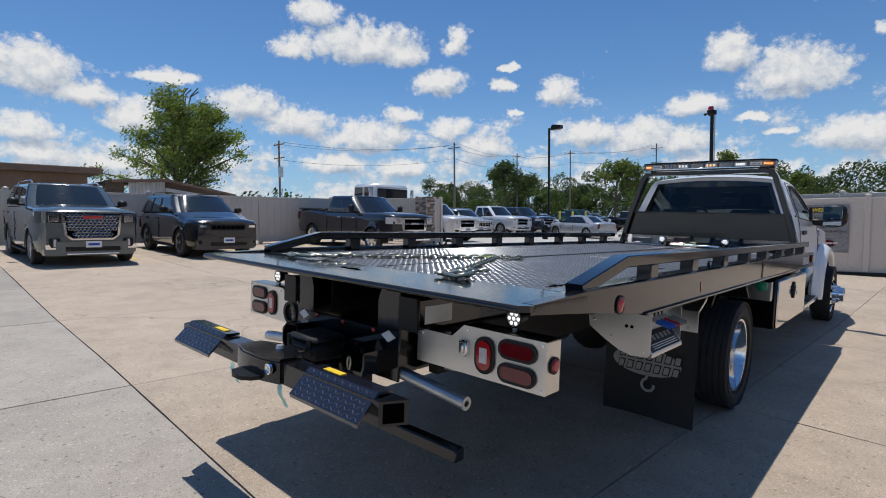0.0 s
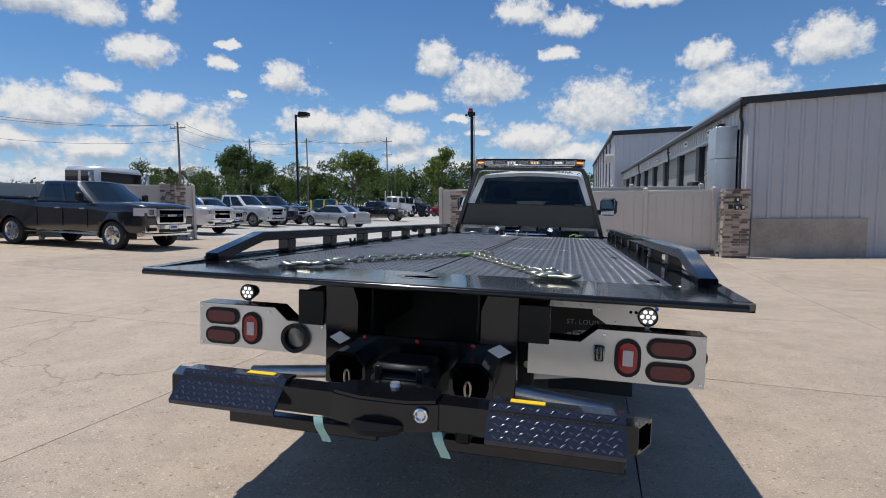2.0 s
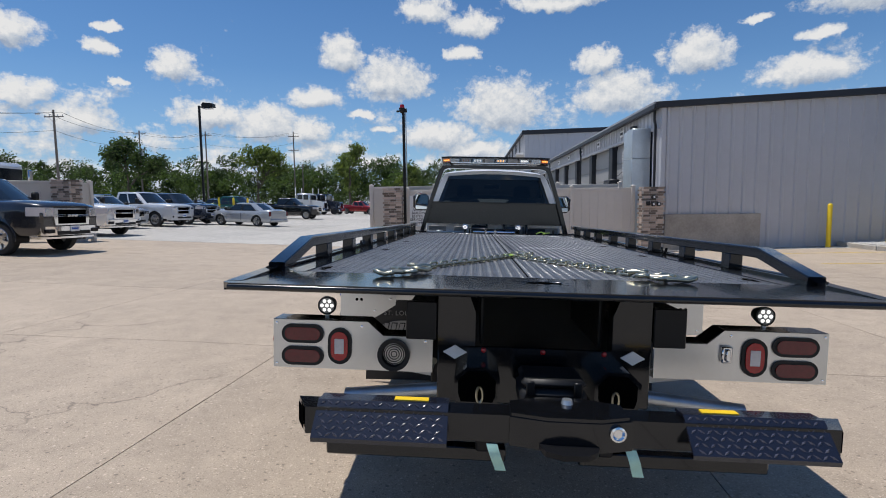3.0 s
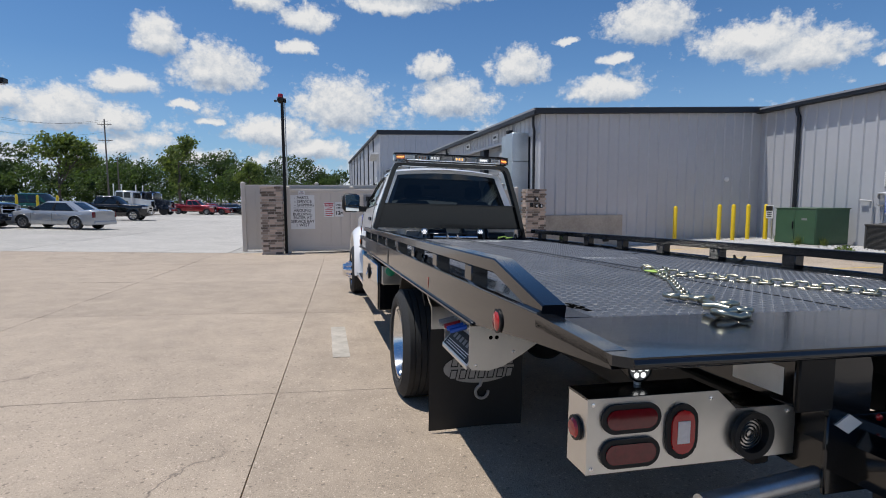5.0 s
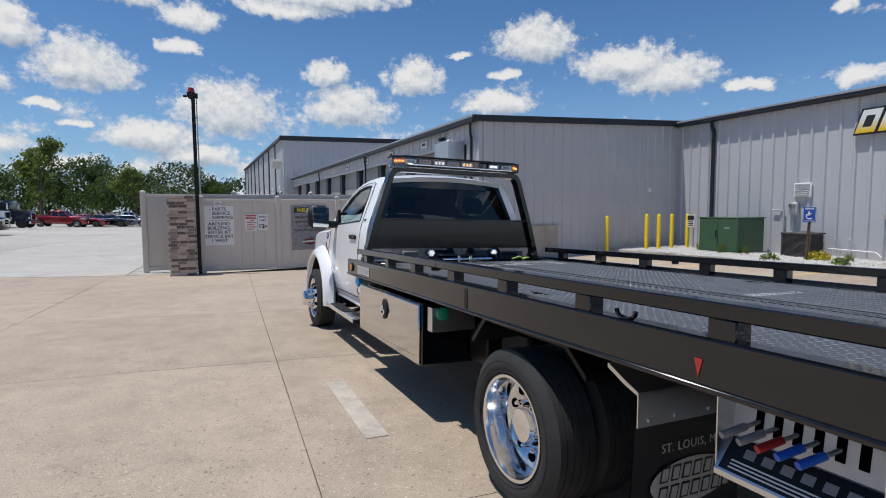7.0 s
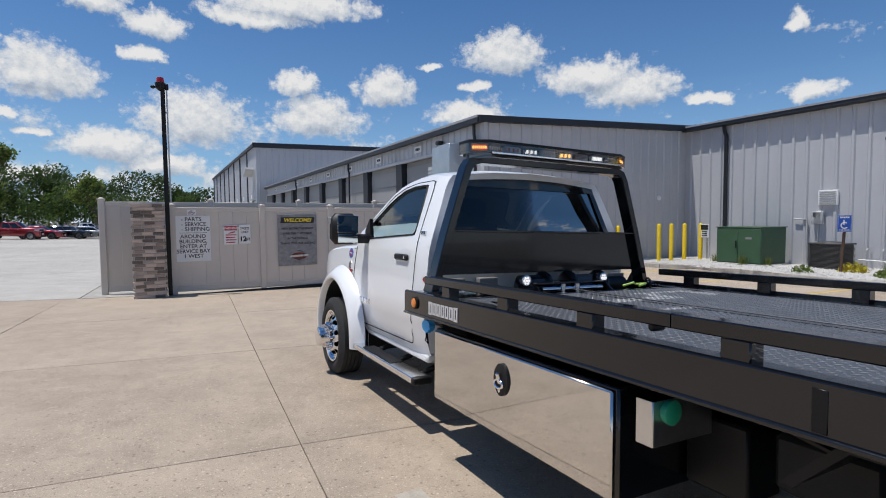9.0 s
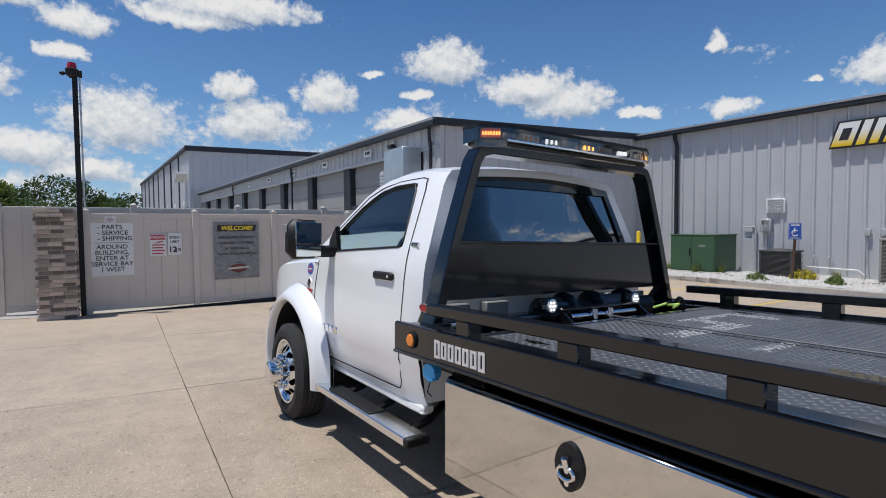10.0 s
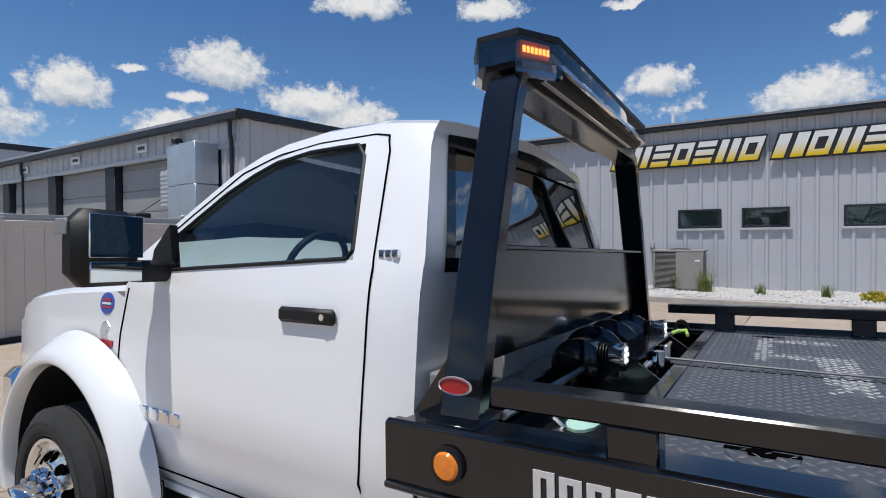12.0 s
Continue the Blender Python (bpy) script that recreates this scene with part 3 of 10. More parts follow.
# ---------- setting: materials ----------
def concrete(name, color, stain, joint_scale=0.0):
    m = material(name, color, 0.82, bump=0.5, bump_scale=120)
    nt = m.node_tree
    p = nt.nodes["Principled BSDF"]
    geo = nt.nodes.new("ShaderNodeNewGeometry")
    co = geo.outputs["Position"]
    big = noise_tex(nt, co, 0.35, 6, 0.65, 0.6)
    mid = noise_tex(nt, co, 2.6, 7, 0.72)
    fine = noise_tex(nt, co, 120, 3, 0.8)
    speck = noise_tex(nt, co, 16, 3, 0.6)
    info = nt.nodes.new("ShaderNodeObjectInfo")
    f = mth(nt, "ADD", mth(nt, "MULTIPLY", big, 0.42), mth(nt, "MULTIPLY", mid, 0.60))
    f = mth(nt, "ADD", f, mth(nt, "MULTIPLY", mth(nt, "SUBTRACT", fine, 0.5), 1.05))
    f = mth(nt, "ADD", f, mth(nt, "MULTIPLY", mth(nt, "SUBTRACT", info.outputs["Random"], 0.5), 0.16))
    c = ramp(nt, f, [(0.30, tuple(v * 0.70 for v in color)), (0.53, color), (0.78, tuple(min(1, v * 1.26) for v in color))])
    c = mixc(nt, ramp(nt, speck, [(0.68, 0.0), (0.75, 0.5)]), c, stain)
    # stones of the aggregate that show at the surface, pale and dark
    for scale, share, pale_one in ((105.0, 0.80, True), (80.0, 0.82, False), (34.0, 0.93, False), (48.0, 0.93, True)):
        peb = nt.nodes.new("ShaderNodeTexVoronoi")
        peb.inputs["Scale"].default_value = scale
        wire(nt, co, peb.inputs["Vector"])
        one = nt.nodes.new("ShaderNodeSeparateColor")
        wire(nt, peb.outputs["Color"], one.inputs[0])
        mask = mth(nt, "MULTIPLY", ramp(nt, peb.outputs["Distance"], [(0.26, 1.0), (0.40, 0.0)]), mth(nt, "GREATER_THAN", one.outputs[0], share))
        c = mixc(nt, mth(nt, "MULTIPLY", mask, 0.75), c, tuple(min(1, v * 1.45 + 0.06) for v in color) if pale_one else tuple(v * 0.42 for v in color))
    pale = ramp(nt, noise_tex(nt, co, 0.55, 6, 0.7, 0.8), [(0.60, 0.0), (0.74, 0.5)])
    c = mixc(nt, pale, c, tuple(min(1, v * 1.35 + 0.03) for v in color))
    blots = ramp(nt, noise_tex(nt, co, 0.9, 4, 0.6, 1.2), [(0.70, 0.0), (0.80, 0.35)])
    c = mixc(nt, blots, c, stain)
    vor = nt.nodes.new("ShaderNodeTexVoronoi")
    vor.feature, vor.inputs["Scale"].default_value = "DISTANCE_TO_EDGE", 0.42
    bent = vmth(nt, "ADD", co, vmth(nt, "SCALE", nd_color(nt, co), scale=0.9))
    wire(nt, bent, vor.inputs["Vector"])
    crack = mth(nt, "MULTIPLY", ramp(nt, vor.outputs["Distance"], [(0.0, 1.0), (0.006, 0.0)]), ramp(nt, noise_tex(nt, co, 0.22, 2), [(0.52, 0.0), (0.60, 0.7)]))
    c = mixc(nt, crack, c, (0.10, 0.08, 0.065))
    wire(nt, c, p.inputs["Base Color"])
    return m


def nd_color(nt, co):
    n = nd(nt, "ShaderNodeTexNoise", i_Scale=2.0, i_Detail=4.0)
    wire(nt, co, n.inputs["Vector"])
    return vmth(nt, "SUBTRACT", n.outputs["Color"], (0.5, 0.5, 0.5))


TAN = concrete("tan_concrete", (0.415, 0.332, 0.250), (0.22, 0.165, 0.12))
GREY_SLAB = concrete("grey_concrete", (0.355, 0.315, 0.265), (0.24, 0.21, 0.18))
LOT = concrete("pale_lot_concrete", (0.45, 0.42, 0.375), (0.30, 0.28, 0.26))
JOINT = material("dirty_joint_earth", (0.15, 0.12, 0.095), 0.95, vary=0.6, vary_scale=7)
VINYL = material("tan_vinyl_fence", (0.60, 0.55, 0.49), 0.42, vary=0.05, vary_scale=0.8)
BRICK = material("weathered_tan_brick", (0.36, 0.285, 0.235), 0.88, vary=0.25, vary_scale=14, bump=0.5, bump_scale=60, per_piece=0.75)
MORTAR = material("pale_mortar", (0.46, 0.43, 0.39), 0.95, vary=0.15, vary_scale=9, bump=0.3)
SIDING = material("grey_metal_siding", (0.50, 0.505, 0.525), 0.45, vary=0.05, vary_scale=0.5)
TRIM = material("dark_roof_trim", (0.018, 0.020, 0.026), 0.5, vary=0.2, vary_scale=2)
ROOF = material("grey_metal_roof", (0.32, 0.32, 0.34), 0.45, vary=0.1, vary_scale=0.7)
DOOR_GREY = material("grey_sectional_door", (0.30, 0.295, 0.29), 0.5, vary=0.06, vary_scale=1.0)
BASEPLATE = material("stained_beige_block", (0.40, 0.36, 0.31), 0.85, vary=0.28, vary_scale=1.3, bump=0.2, bump_scale=20)
DUCT = material("galvanised_duct", (0.55, 0.60, 0.64), 0.35, metal=0.7, vary=0.12, vary_scale=2)
SIGN_WHITE = material("white_sign_face", (0.78, 0.78, 0.77), 0.5, vary=0.03, vary_scale=3)
SIGN_BLACK = material("black_sign_ink", (0.02, 0.02, 0.022), 0.55)
SIGN_RED = material("red_sign_ink", (0.45, 0.03, 0.04), 0.5)
SIGN_BLUE = material("blue_sign_face", (0.015, 0.09, 0.42), 0.45)
POSTER = material("grey_poster_print", (0.23, 0.23, 0.24), 0.5, vary=0.45, vary_scale=14)
SIGN_YELLOW = material("yellow_sign_face", (0.88, 0.68, 0.05), 0.4)
GRAVEL = material("white_river_stone", (0.56, 0.54, 0.51), 0.85, vary=0.3, vary_scale=30, bump=0.3, bump_scale=80)
GREEN_BOX = material("green_utility_enamel", (0.045, 0.105, 0.055), 0.45, vary=0.12, vary_scale=3)
CONDENSER = material("beige_condenser_steel", (0.30, 0.285, 0.26), 0.5, vary=0.1, vary_scale=3)
CONDENSER_DARK = material("dark_condenser_fins", (0.06, 0.058, 0.055), 0.6, vary=0.25, vary_scale=20)
WOODPOLE = material("grey_pole_wood", (0.20, 0.17, 0.145), 0.9, vary=0.3, vary_scale=4, bump=0.4, bump_scale=25)
RUSTY = material("brown_shed_wall", (0.20, 0.14, 0.105), 0.85, vary=0.3, vary_scale=0.8)
CORRUGATED = material("pale_corrugated_iron", (0.50, 0.50, 0.50), 0.5, metal=0.3, vary=0.12, vary_scale=2)
PAINT_WHITE = material("worn_white_marking", (0.44, 0.395, 0.33), 0.8, vary=0.3, vary_scale=6, bump=0.2)
PAINT_YELLOW = material("worn_yellow_marking", (0.58, 0.42, 0.10), 0.8, vary=0.25, vary_scale=6, bump=0.2)


def leaf_material(name, color):
    m = material(name, color, 0.6)
    nt = m.node_tree
    p = nt.nodes["Principled BSDF"]
    geo = nt.nodes.new("ShaderNodeNewGeometry")
    r = geo.outputs["Random Per Island"]
    big = noise_tex(nt, geo.outputs["Position"], 0.35, 3)
    f = mth(nt, "ADD", mth(nt, "MULTIPLY", r, 0.6), mth(nt, "MULTIPLY", big, 0.4))
    wire(nt, ramp(nt, f, [(0.15, tuple(c * 0.5 for c in color)), (0.5, color), (0.85, tuple(c * 1.65 for c in color))]), p.inputs["Base Color"])
    tl = nt.nodes.new("ShaderNodeBsdfTranslucent")
    wire(nt, mixc(nt, 1.0, p.inputs["Base Color"].links[0].from_socket, (1.3, 1.25, 0.6), "MULTIPLY"), tl.inputs[0])
    mx = nt.nodes.new("ShaderNodeMixShader")
    mx.inputs[0].default_value = 0.42
    wire(nt, p.outputs[0], mx.inputs[1])
    wire(nt, tl.outputs[0], mx.inputs[2])
    wire(nt, mx.outputs[0], nt.nodes["Material Output"].inputs[0])
    return m


LEAF = leaf_material("green_leaves", (0.15, 0.21, 0.055))
LEAF_DARK = leaf_material("dark_green_leaves", (0.052, 0.088, 0.028))
LEAF_LIGHT = leaf_material("yellow_green_leaves", (0.125, 0.175, 0.045))
LEAF_MID = leaf_material("mid_green_leaves", (0.075, 0.125, 0.035))
GRASS = leaf_material("green_grass_blades", (0.16, 0.20, 0.06))
FLOWER = leaf_material("yellow_shrub_leaves", (0.42, 0.36, 0.04))
BARK = material("grey_brown_bark", (0.10, 0.08, 0.06), 0.9, vary=0.3, vary_scale=5, bump=0.5, bump_scale=20)

# ---------- ground ----------
SLAB_TURN = radians(-2.85)


def grid_xy(u, v):
    return u * math.cos(SLAB_TURN) - v * math.sin(SLAB_TURN), u * math.sin(SLAB_TURN) + v * math.cos(SLAB_TURN)


def build_ground():
    g = Geo()
    xs = [-900, -300, -120, -60, -45, -36] + list(range(-30, 14)) + [14, 18, 30, 60, 150, 400, 900]
    ys = [-900, -250, -80, -30, -20] + list(range(-14, 18)) + [20, 25, 35, 45, 55, 65, 75, 100, 200, 400, 900]
    g.sheet([[(x, y, ground_z(x, y) - 0.026) for x in xs] for y in ys])
    tagged(part("ground", g, JOINT), "earth and dirt joints under the concrete paving", "ground", kind="structure")


def slab(u0, u1, v0, v1, gap=0.003):
    """One paving slab that follows the ground; its edges carry small chips."""
    g, n = Geo(), 6
    rows = []
    for j in range(n + 1):
        row = []
        for i in range(n + 1):
            u, v = u0 + (u1 - u0) * i / n, v0 + (v1 - v0) * j / n
            k = gap + 0.018 * noise.noise((u * 3.1, v * 2.7, 4.2)) ** 2
            u += k * (i == 0) - k * (i == n)
            v += k * (j == 0) - k * (j == n)
            x, y = grid_xy(u, v)
            row.append((x, y, ground_z(x, y)))
        rows.append(row)
    g.sheet(rows)
    m = n + 1
    ring = [i for i in range(m)] + [j * m + n for j in range(1, m)] + [n * m + i for i in range(n - 1, -1, -1)] + [j * m for j in range(n - 1, 0, -1)]
    k = len(g.v)
    g.v += [(g.v[i][0], g.v[i][1], g.v[i][2] - 0.035) for i in ring]
    g.f += [(ring[i], k + i, k + (i + 1) % len(ring), ring[(i + 1) % len(ring)]) for i in range(len(ring))]
    return g


def build_paving():
    yard = tagged(new("pavement"), "tan concrete yard of square slabs with dark joints", "pavement", kind="structure")
    lane = tagged(new("pavement_lane"), "smooth grey concrete lane beside the tan yard", "pavement", kind="structure")
    lot = tagged(new("pavement_lot"), "pale concrete parking lot beyond the gate", "pavement", kind="structure")
    us = [0.95 + 3.21 * k for k in range(-9, 5)]
    vs = [-0.22 + 3.22 * k for k in range(0, 5)] + [16.12]
    for i in range(len(us) - 1):
        for j in range(len(vs) - 1):
            part("slab", slab(us[i], us[i + 1], vs[j], vs[j + 1]), TAN, yard, smooth=0)
    for i in range(0, len(us) - 1):
        for j in range(2):
            part("slab", slab(us[i], us[i + 1], -0.22 - 4.3 * (j + 1), -0.22 - 4.3 * j, 0.008), GREY_SLAB, lane, smooth=0)
    for i in range(-4, 5):
        for j in range(7):
            part("slab", slab(0.85 + 6.1 * i, 6.95 + 6.1 * i, 16.15 + 8.4 * j, 24.55 + 8.4 * j, 0.010), LOT, lot, smooth=0)
    g = Geo()
    for x0, x1, y0, y1 in ((-140, -26.7, -60, 90), (13.2, 15.6, -60, 6), (-26.7, 13.5, 75, 160), (-26.7, 13.5, -60, -8.5)):
        g.sheet([[(x, y, ground_z(x, y) - 0.004) for x in np.linspace(x0, x1, 8)] for y in np.linspace(y0, y1, 12)])
    tagged(part("road", g, LOT), "pale concrete driveway and outer lot", "road", kind="structure")


def marking(u0, u1, v0, v1, mat, label, turn=0.0):
    """A painted stripe, laid just over the slabs."""
    g = Geo()
    cu, cv = (u0 + u1) / 2, (v0 + v1) / 2
    pts = []
    for a, b in ((u0, v0), (u1, v0), (u1, v1), (u0, v1)):
        du, dv = a - cu, b - cv
        x, y = cu + du * math.cos(turn) - dv * math.sin(turn), cv + du * math.sin(turn) + dv * math.cos(turn)
        pts.append((x, y, ground_z(x, y) + 0.004))
    g.v = pts + [(x, y, z - 0.003) for x, y, z in pts]
    g.f = [(0, 1, 2, 3), (0, 4, 5, 1), (1, 5, 6, 2), (2, 6, 7, 3), (3, 7, 4, 0)]
    tagged(part("road_marking", g, mat, smooth=0), label, "marking", kind="structure")


build_ground()
build_paving()
marking(-1.655, -1.49, 4.02, 5.36, PAINT_WHITE, "faded white stripe painted on tan concrete", radians(-1))
for k in range(5):
    marking(8.4, 12.0, 14.2 - 2.7 * k, 14.3 - 2.7 * k, PAINT_YELLOW, "worn yellow parking bay line on concrete", radians(-3))
for k in range(4):
    marking(-17.2, -12.9, -0.1 + 3.35 * k, 0.0 + 3.35 * k, PAINT_YELLOW, "worn yellow parking bay line on concrete", radians(-3))


# ---------- fences and gate ----------
def fence_run(name, pts, top, label, post_w=0.13, cap=True):
    """Tan vinyl panels between square posts with flat caps; pts run along the ground, top is the panels' height in the world."""
    root = thing(name, label, "fence", kind="structure")
    for (x0, y0), (x1, y1) in zip(pts, pts[1:]):
        L = math.hypot(x1 - x0, y1 - y0)
        a = math.atan2(y1 - y0, x1 - x0)
        z0 = max(ground_z(x0, y0), ground_z(x1, y1)) + 0.06
        m = Matrix.Translation((x0, y0, 0)) @ Matrix.Rotation(a, 4, "Z")
        g = Geo()
        n = max(2, int(L / 0.29))
        for i in range(n):
            u0, u1 = 0.06 + (L - 0.12) * i / n, 0.06 + (L - 0.12) * (i + 1) / n
            g.box(u0 + 0.0012, u1 - 0.0012, -0.016, 0.016, z0 + 0.1, top - 0.1, 0.003, m)
        part("panel", g, VINYL, root)
        part("rail", Geo().box(0.06, L - 0.06, -0.03, 0.03, top - 0.11, top - 0.01, 0.006, m), VINYL, root)
        part("rail", Geo().box(0.06, L - 0.06, -0.03, 0.03, z0, z0 + 0.12, 0.006, m), VINYL, root)
    for x, y in pts:
        z = ground_z(x, y)
        g = Geo().box(x - post_w / 2, x + post_w / 2, y - post_w / 2, y + post_w / 2, z, top + 0.03, 0.006)
        post = part("post", g, VINYL, root)
        if cap:
            c = Geo().box(x - post_w / 2 - 0.012, x + post_w / 2 + 0.012, y - post_w / 2 - 0.012, y + post_w / 2 + 0.012, top + 0.03, top + 0.055, 0.006)
            c.ball((x, y, top + 0.055), (post_w * 0.42, post_w * 0.42, 0.035), 12, 6)
            part("cap", c, VINYL, post)
    return root


fence_run("sliding_gate", [(-2.58, 16.2), (-0.6, 16.22), (1.12, 16.25), (3.05, 16.3), (5.12, 16.35)], 1.80,
          "tan vinyl sliding gate with signs, closed across the drive")
part("gate_track", Geo().box(-2.7, 5.1, 16.12, 16.2, -0.33, -0.2, 0.01, Matrix.Rotation(radians(-0.75), 4, "Y")), CHASSIS)
tagged(bpy.data.objects["gate_track"], "dark steel gate track along the ground", "gate track", kind="structure")
fence_run("fence_rear", [(-4.0, 16.95), (-1.7, 17.0), (0.5, 17.05), (2.7, 17.1), (4.9, 17.15)], 1.95, "tan vinyl fence run behind the sliding gate")
fence_run("fence_west", [(-17.5, -8.0), (-17.5, -3.4), (-17.5, 1.2), (-17.5, 5.0), (-17.48, 9.08), (-17.45, 12.6), (-16.0, 13.9), (-14.6, 15.15)], 2.25,
          "tan vinyl boundary fence behind the parked cars")

BRICK_MESHES = {}


def brick_pillar(x0, x1, y0, y1, ztop, label):
    """Tan bricks laid in courses round a mortar core, under a corbelled cap."""
    zb = ground_z((x0 + x1) / 2, y0)
    root = thing("brick_pillar", label, "pillar", kind="structure", group="brick pillars at the gate")
    part("core", Geo().box(x0 + 0.012, x1 - 0.012, y0 + 0.012, y1 - 0.012, zb - 0.05, ztop - 0.01, 0), MORTAR, root)
    h, L, w = 0.0655, 0.215, 0.09
    rows = int((ztop - zb) / 0.0755)
    hh = (ztop - zb) / rows
    spots = []
    for r in range(rows):
        z, out = zb + r * hh, 0.02 if r >= rows - 3 else 0.0
        off = (r % 2) * 0.5
        for ya, side in ((y0 - out, 1), (y1 + out, -1)):
            n = round((x1 - x0) / 0.225)
            p = (x1 - x0) / n
            for i in range(n):
                spots.append((x0 + p * (i + 0.5) + (off - 0.25) * p * 0.5, ya + side * w / 2, z, 0, p - 0.012))
        for xa, side in ((x0 - out, 1), (x1 + out, -1)):
            n = max(1, round((y1 - y0 - 2 * w) / 0.225))
            p = (y1 - y0 - 2 * w) / n
            for i in range(n):
                spots.append((xa + side * w / 2, y0 + w + p * (i + 0.5), z, 1, p - 0.012))
    for k, (x, y, z, way, ln) in enumerate(spots):
        key = (way, round(ln, 3))
        if key not in BRICK_MESHES:
            g = Geo().box(-ln / 2, ln / 2, -w / 2, w / 2, 0, h, 0.005) if way == 0 else Geo().box(-w / 2, w / 2, -ln / 2, ln / 2, 0, h, 0.005)
            BRICK_MESHES[key] = mesh_of("brick", g, BRICK, 0)
        ob = new("brick", BRICK_MESHES[key])
        ob.parent = root
        ob.location = (x + random.uniform(-.002, .002), y + random.uniform(-.003, .003), z)
    return root


PILLARS = [(-3.36, -2.74, 15.72, 16.12, 1.87, "tan brick pillar with corbelled top beside the gate"),
           (5.24, 5.93, 15.66, 16.14, 1.80, "tan brick pillar with meter boxes at the building corner"),
           (-14.55, -13.9, 15.0, 15.55, 2.28, "weathered tan brick pillar at the far gate")]


# ---------- buildings ----------
def ribbed(g, p0, p1, z0, z1a, z1b, out, pitch=0.42, rib=0.13, deep=0.045):
    """Metal siding from p0 to p1 with pressed ribs standing out; its top runs from z1a to z1b."""
    (x0, y0), (x1, y1) = p0, p1
    L = math.hypot(x1 - x0, y1 - y0)
    ux, uy = (x1 - x0) / L, (y1 - y0) / L
    prof, s = [(0, 0)], pitch / 2
    while s < L - rib:
        prof += [(s - rib / 2, 0), (s - rib / 4, deep), (s + rib / 4, deep), (s + rib / 2, 0)]
        s += pitch
    prof.append((L, 0))
    lo = [(x0 + ux * s + out[0] * d, y0 + uy * s + out[1] * d, z0) for s, d in prof]
    hi = [(x0 + ux * s + out[0] * d, y0 + uy * s + out[1] * d, z1a + (z1b - z1a) * s / L) for s, d in prof]
    return g.sheet([lo, hi])


def build_workshop():
    """The long grey workshop: a gable wall by the gate and a side wall of vehicle doors."""
    wx, wy, end, lint = 6.05, 16.4, 54.6, 3.86
    root = thing("workshop_building", "long grey metal workshop with dark trim and sectional doors", "building", kind="structure")
    g = ribbed(Geo(), (wx, wy), (15.5, wy), -0.6, 4.52, 4.90, (0, -1))
    part("wall_south", g, SIDING, root, smooth=0)
    part("wall_base", Geo().box(wx + 0.14, 9.35, wy - 0.09, wy - 0.04, -0.5, 0.87, 0.01), BASEPLATE, root, "stained beige plaster base panel")
    part("corner_trim", Geo().box(wx - 0.03, wx + 0.12, wy - 0.05, wy + 0.1, -0.5, 4.52, 0.01), SIDING, root)
    part("roof_trim", Geo().prism([(wx - 0.25, 4.42), (15.6, 4.82), (15.6, 5.02), (wx - 0.25, 4.62)], "y", wy - 0.16, wy + 0.02), TRIM, root)
    part("roof", Geo().prism([(wx - 0.3, 4.55), (30, 5.6), (30, 5.68), (wx - 0.3, 4.63)], "y", wy - 0.08, end), ROOF, root)
    part("eave_trim", Geo().box(wx - 0.3, wx - 0.12, wy - 0.1, end, 4.40, 4.57, 0.01), TRIM, root)
    part("wall_behind", Geo().box(13.0, 13.2, wy + 0.3, end, -0.6, 4.8, 0), DOOR_GREY, root)
    part("wall_head", ribbed(Geo(), (wx, end), (wx, wy), lint, 4.45, 4.45, (-1, 0)), SIDING, root, smooth=0)
    part("lintel", Geo().box(wx - 0.06, wx + 0.1, wy, end, lint - 0.1, lint + 0.02, 0.01), SIDING, root)
    part("wall_pier", ribbed(Geo(), (wx, 17.3), (wx, wy), -0.6, lint, lint, (-1, 0)), SIDING, root, smooth=0)
    pitch, y = 4.15, 19.2
    while y + 3.5 < end:
        zg = ground_z(wx, y)
        door = part("door", Geo().box(wx + 0.22, wx + 0.27, y, y + 3.45, zg - 0.1, lint - 0.08, 0.004), DOOR_GREY, root, "closed grey sectional workshop door")
        for k in range(6):
            z = zg + 0.05 + k * 0.66
            part("door_panel", Geo().box(wx + 0.19, wx + 0.225, y + 0.02, y + 3.43, z, z + 0.635, 0.012), DOOR_GREY, door)
        part("door_jamb", Geo().box(wx - 0.02, wx + 0.3, y + 3.5, y + 4.1, zg - 0.2, lint - 0.06, 0.02), TRIM, root)
        part("bay_sign", Geo().box(wx - 0.075, wx - 0.045, y + 1.5, y + 2.1, 4.02, 4.27, 0.005), SIGN_WHITE, root)
        for q in range(3):
            part("bay_sign_bar", Geo().box(wx - 0.082, wx - 0.074, y + 1.62 + q * 0.13, y + 1.72 + q * 0.13, 4.1, 4.2, 0), SIGN_BLACK, root)
        y += pitch
    part("door_jamb", Geo().box(wx - 0.02, wx + 0.3, 17.3, 19.15, -0.6, lint - 0.06, 0.02), TRIM, root)
    # downpipes
    for yy in (16.75, 29.4, 41.9):
        p = Geo().bar([(wx - 0.14, yy, 4.42), (wx - 0.14, yy, 4.1), (wx - 0.1, yy, 3.9), (wx - 0.1, yy, -0.4)], 0.09, 0.07, (0, 1, 0))
        part("downpipe", p, TRIM, root)
    part("wall_lamp", Geo().box(wx - 0.3, wx - 0.05, 18.9, 19.1, 4.05, 4.2, 0.03), TRIM, root, "small dark floodlight over the doors")
    part("roof_unit", Geo().box(9.0, 10.6, 30.0, 33.0, 4.75, 5.35, 0.03), CORRUGATED, root, "pale rooftop unit")
    return root


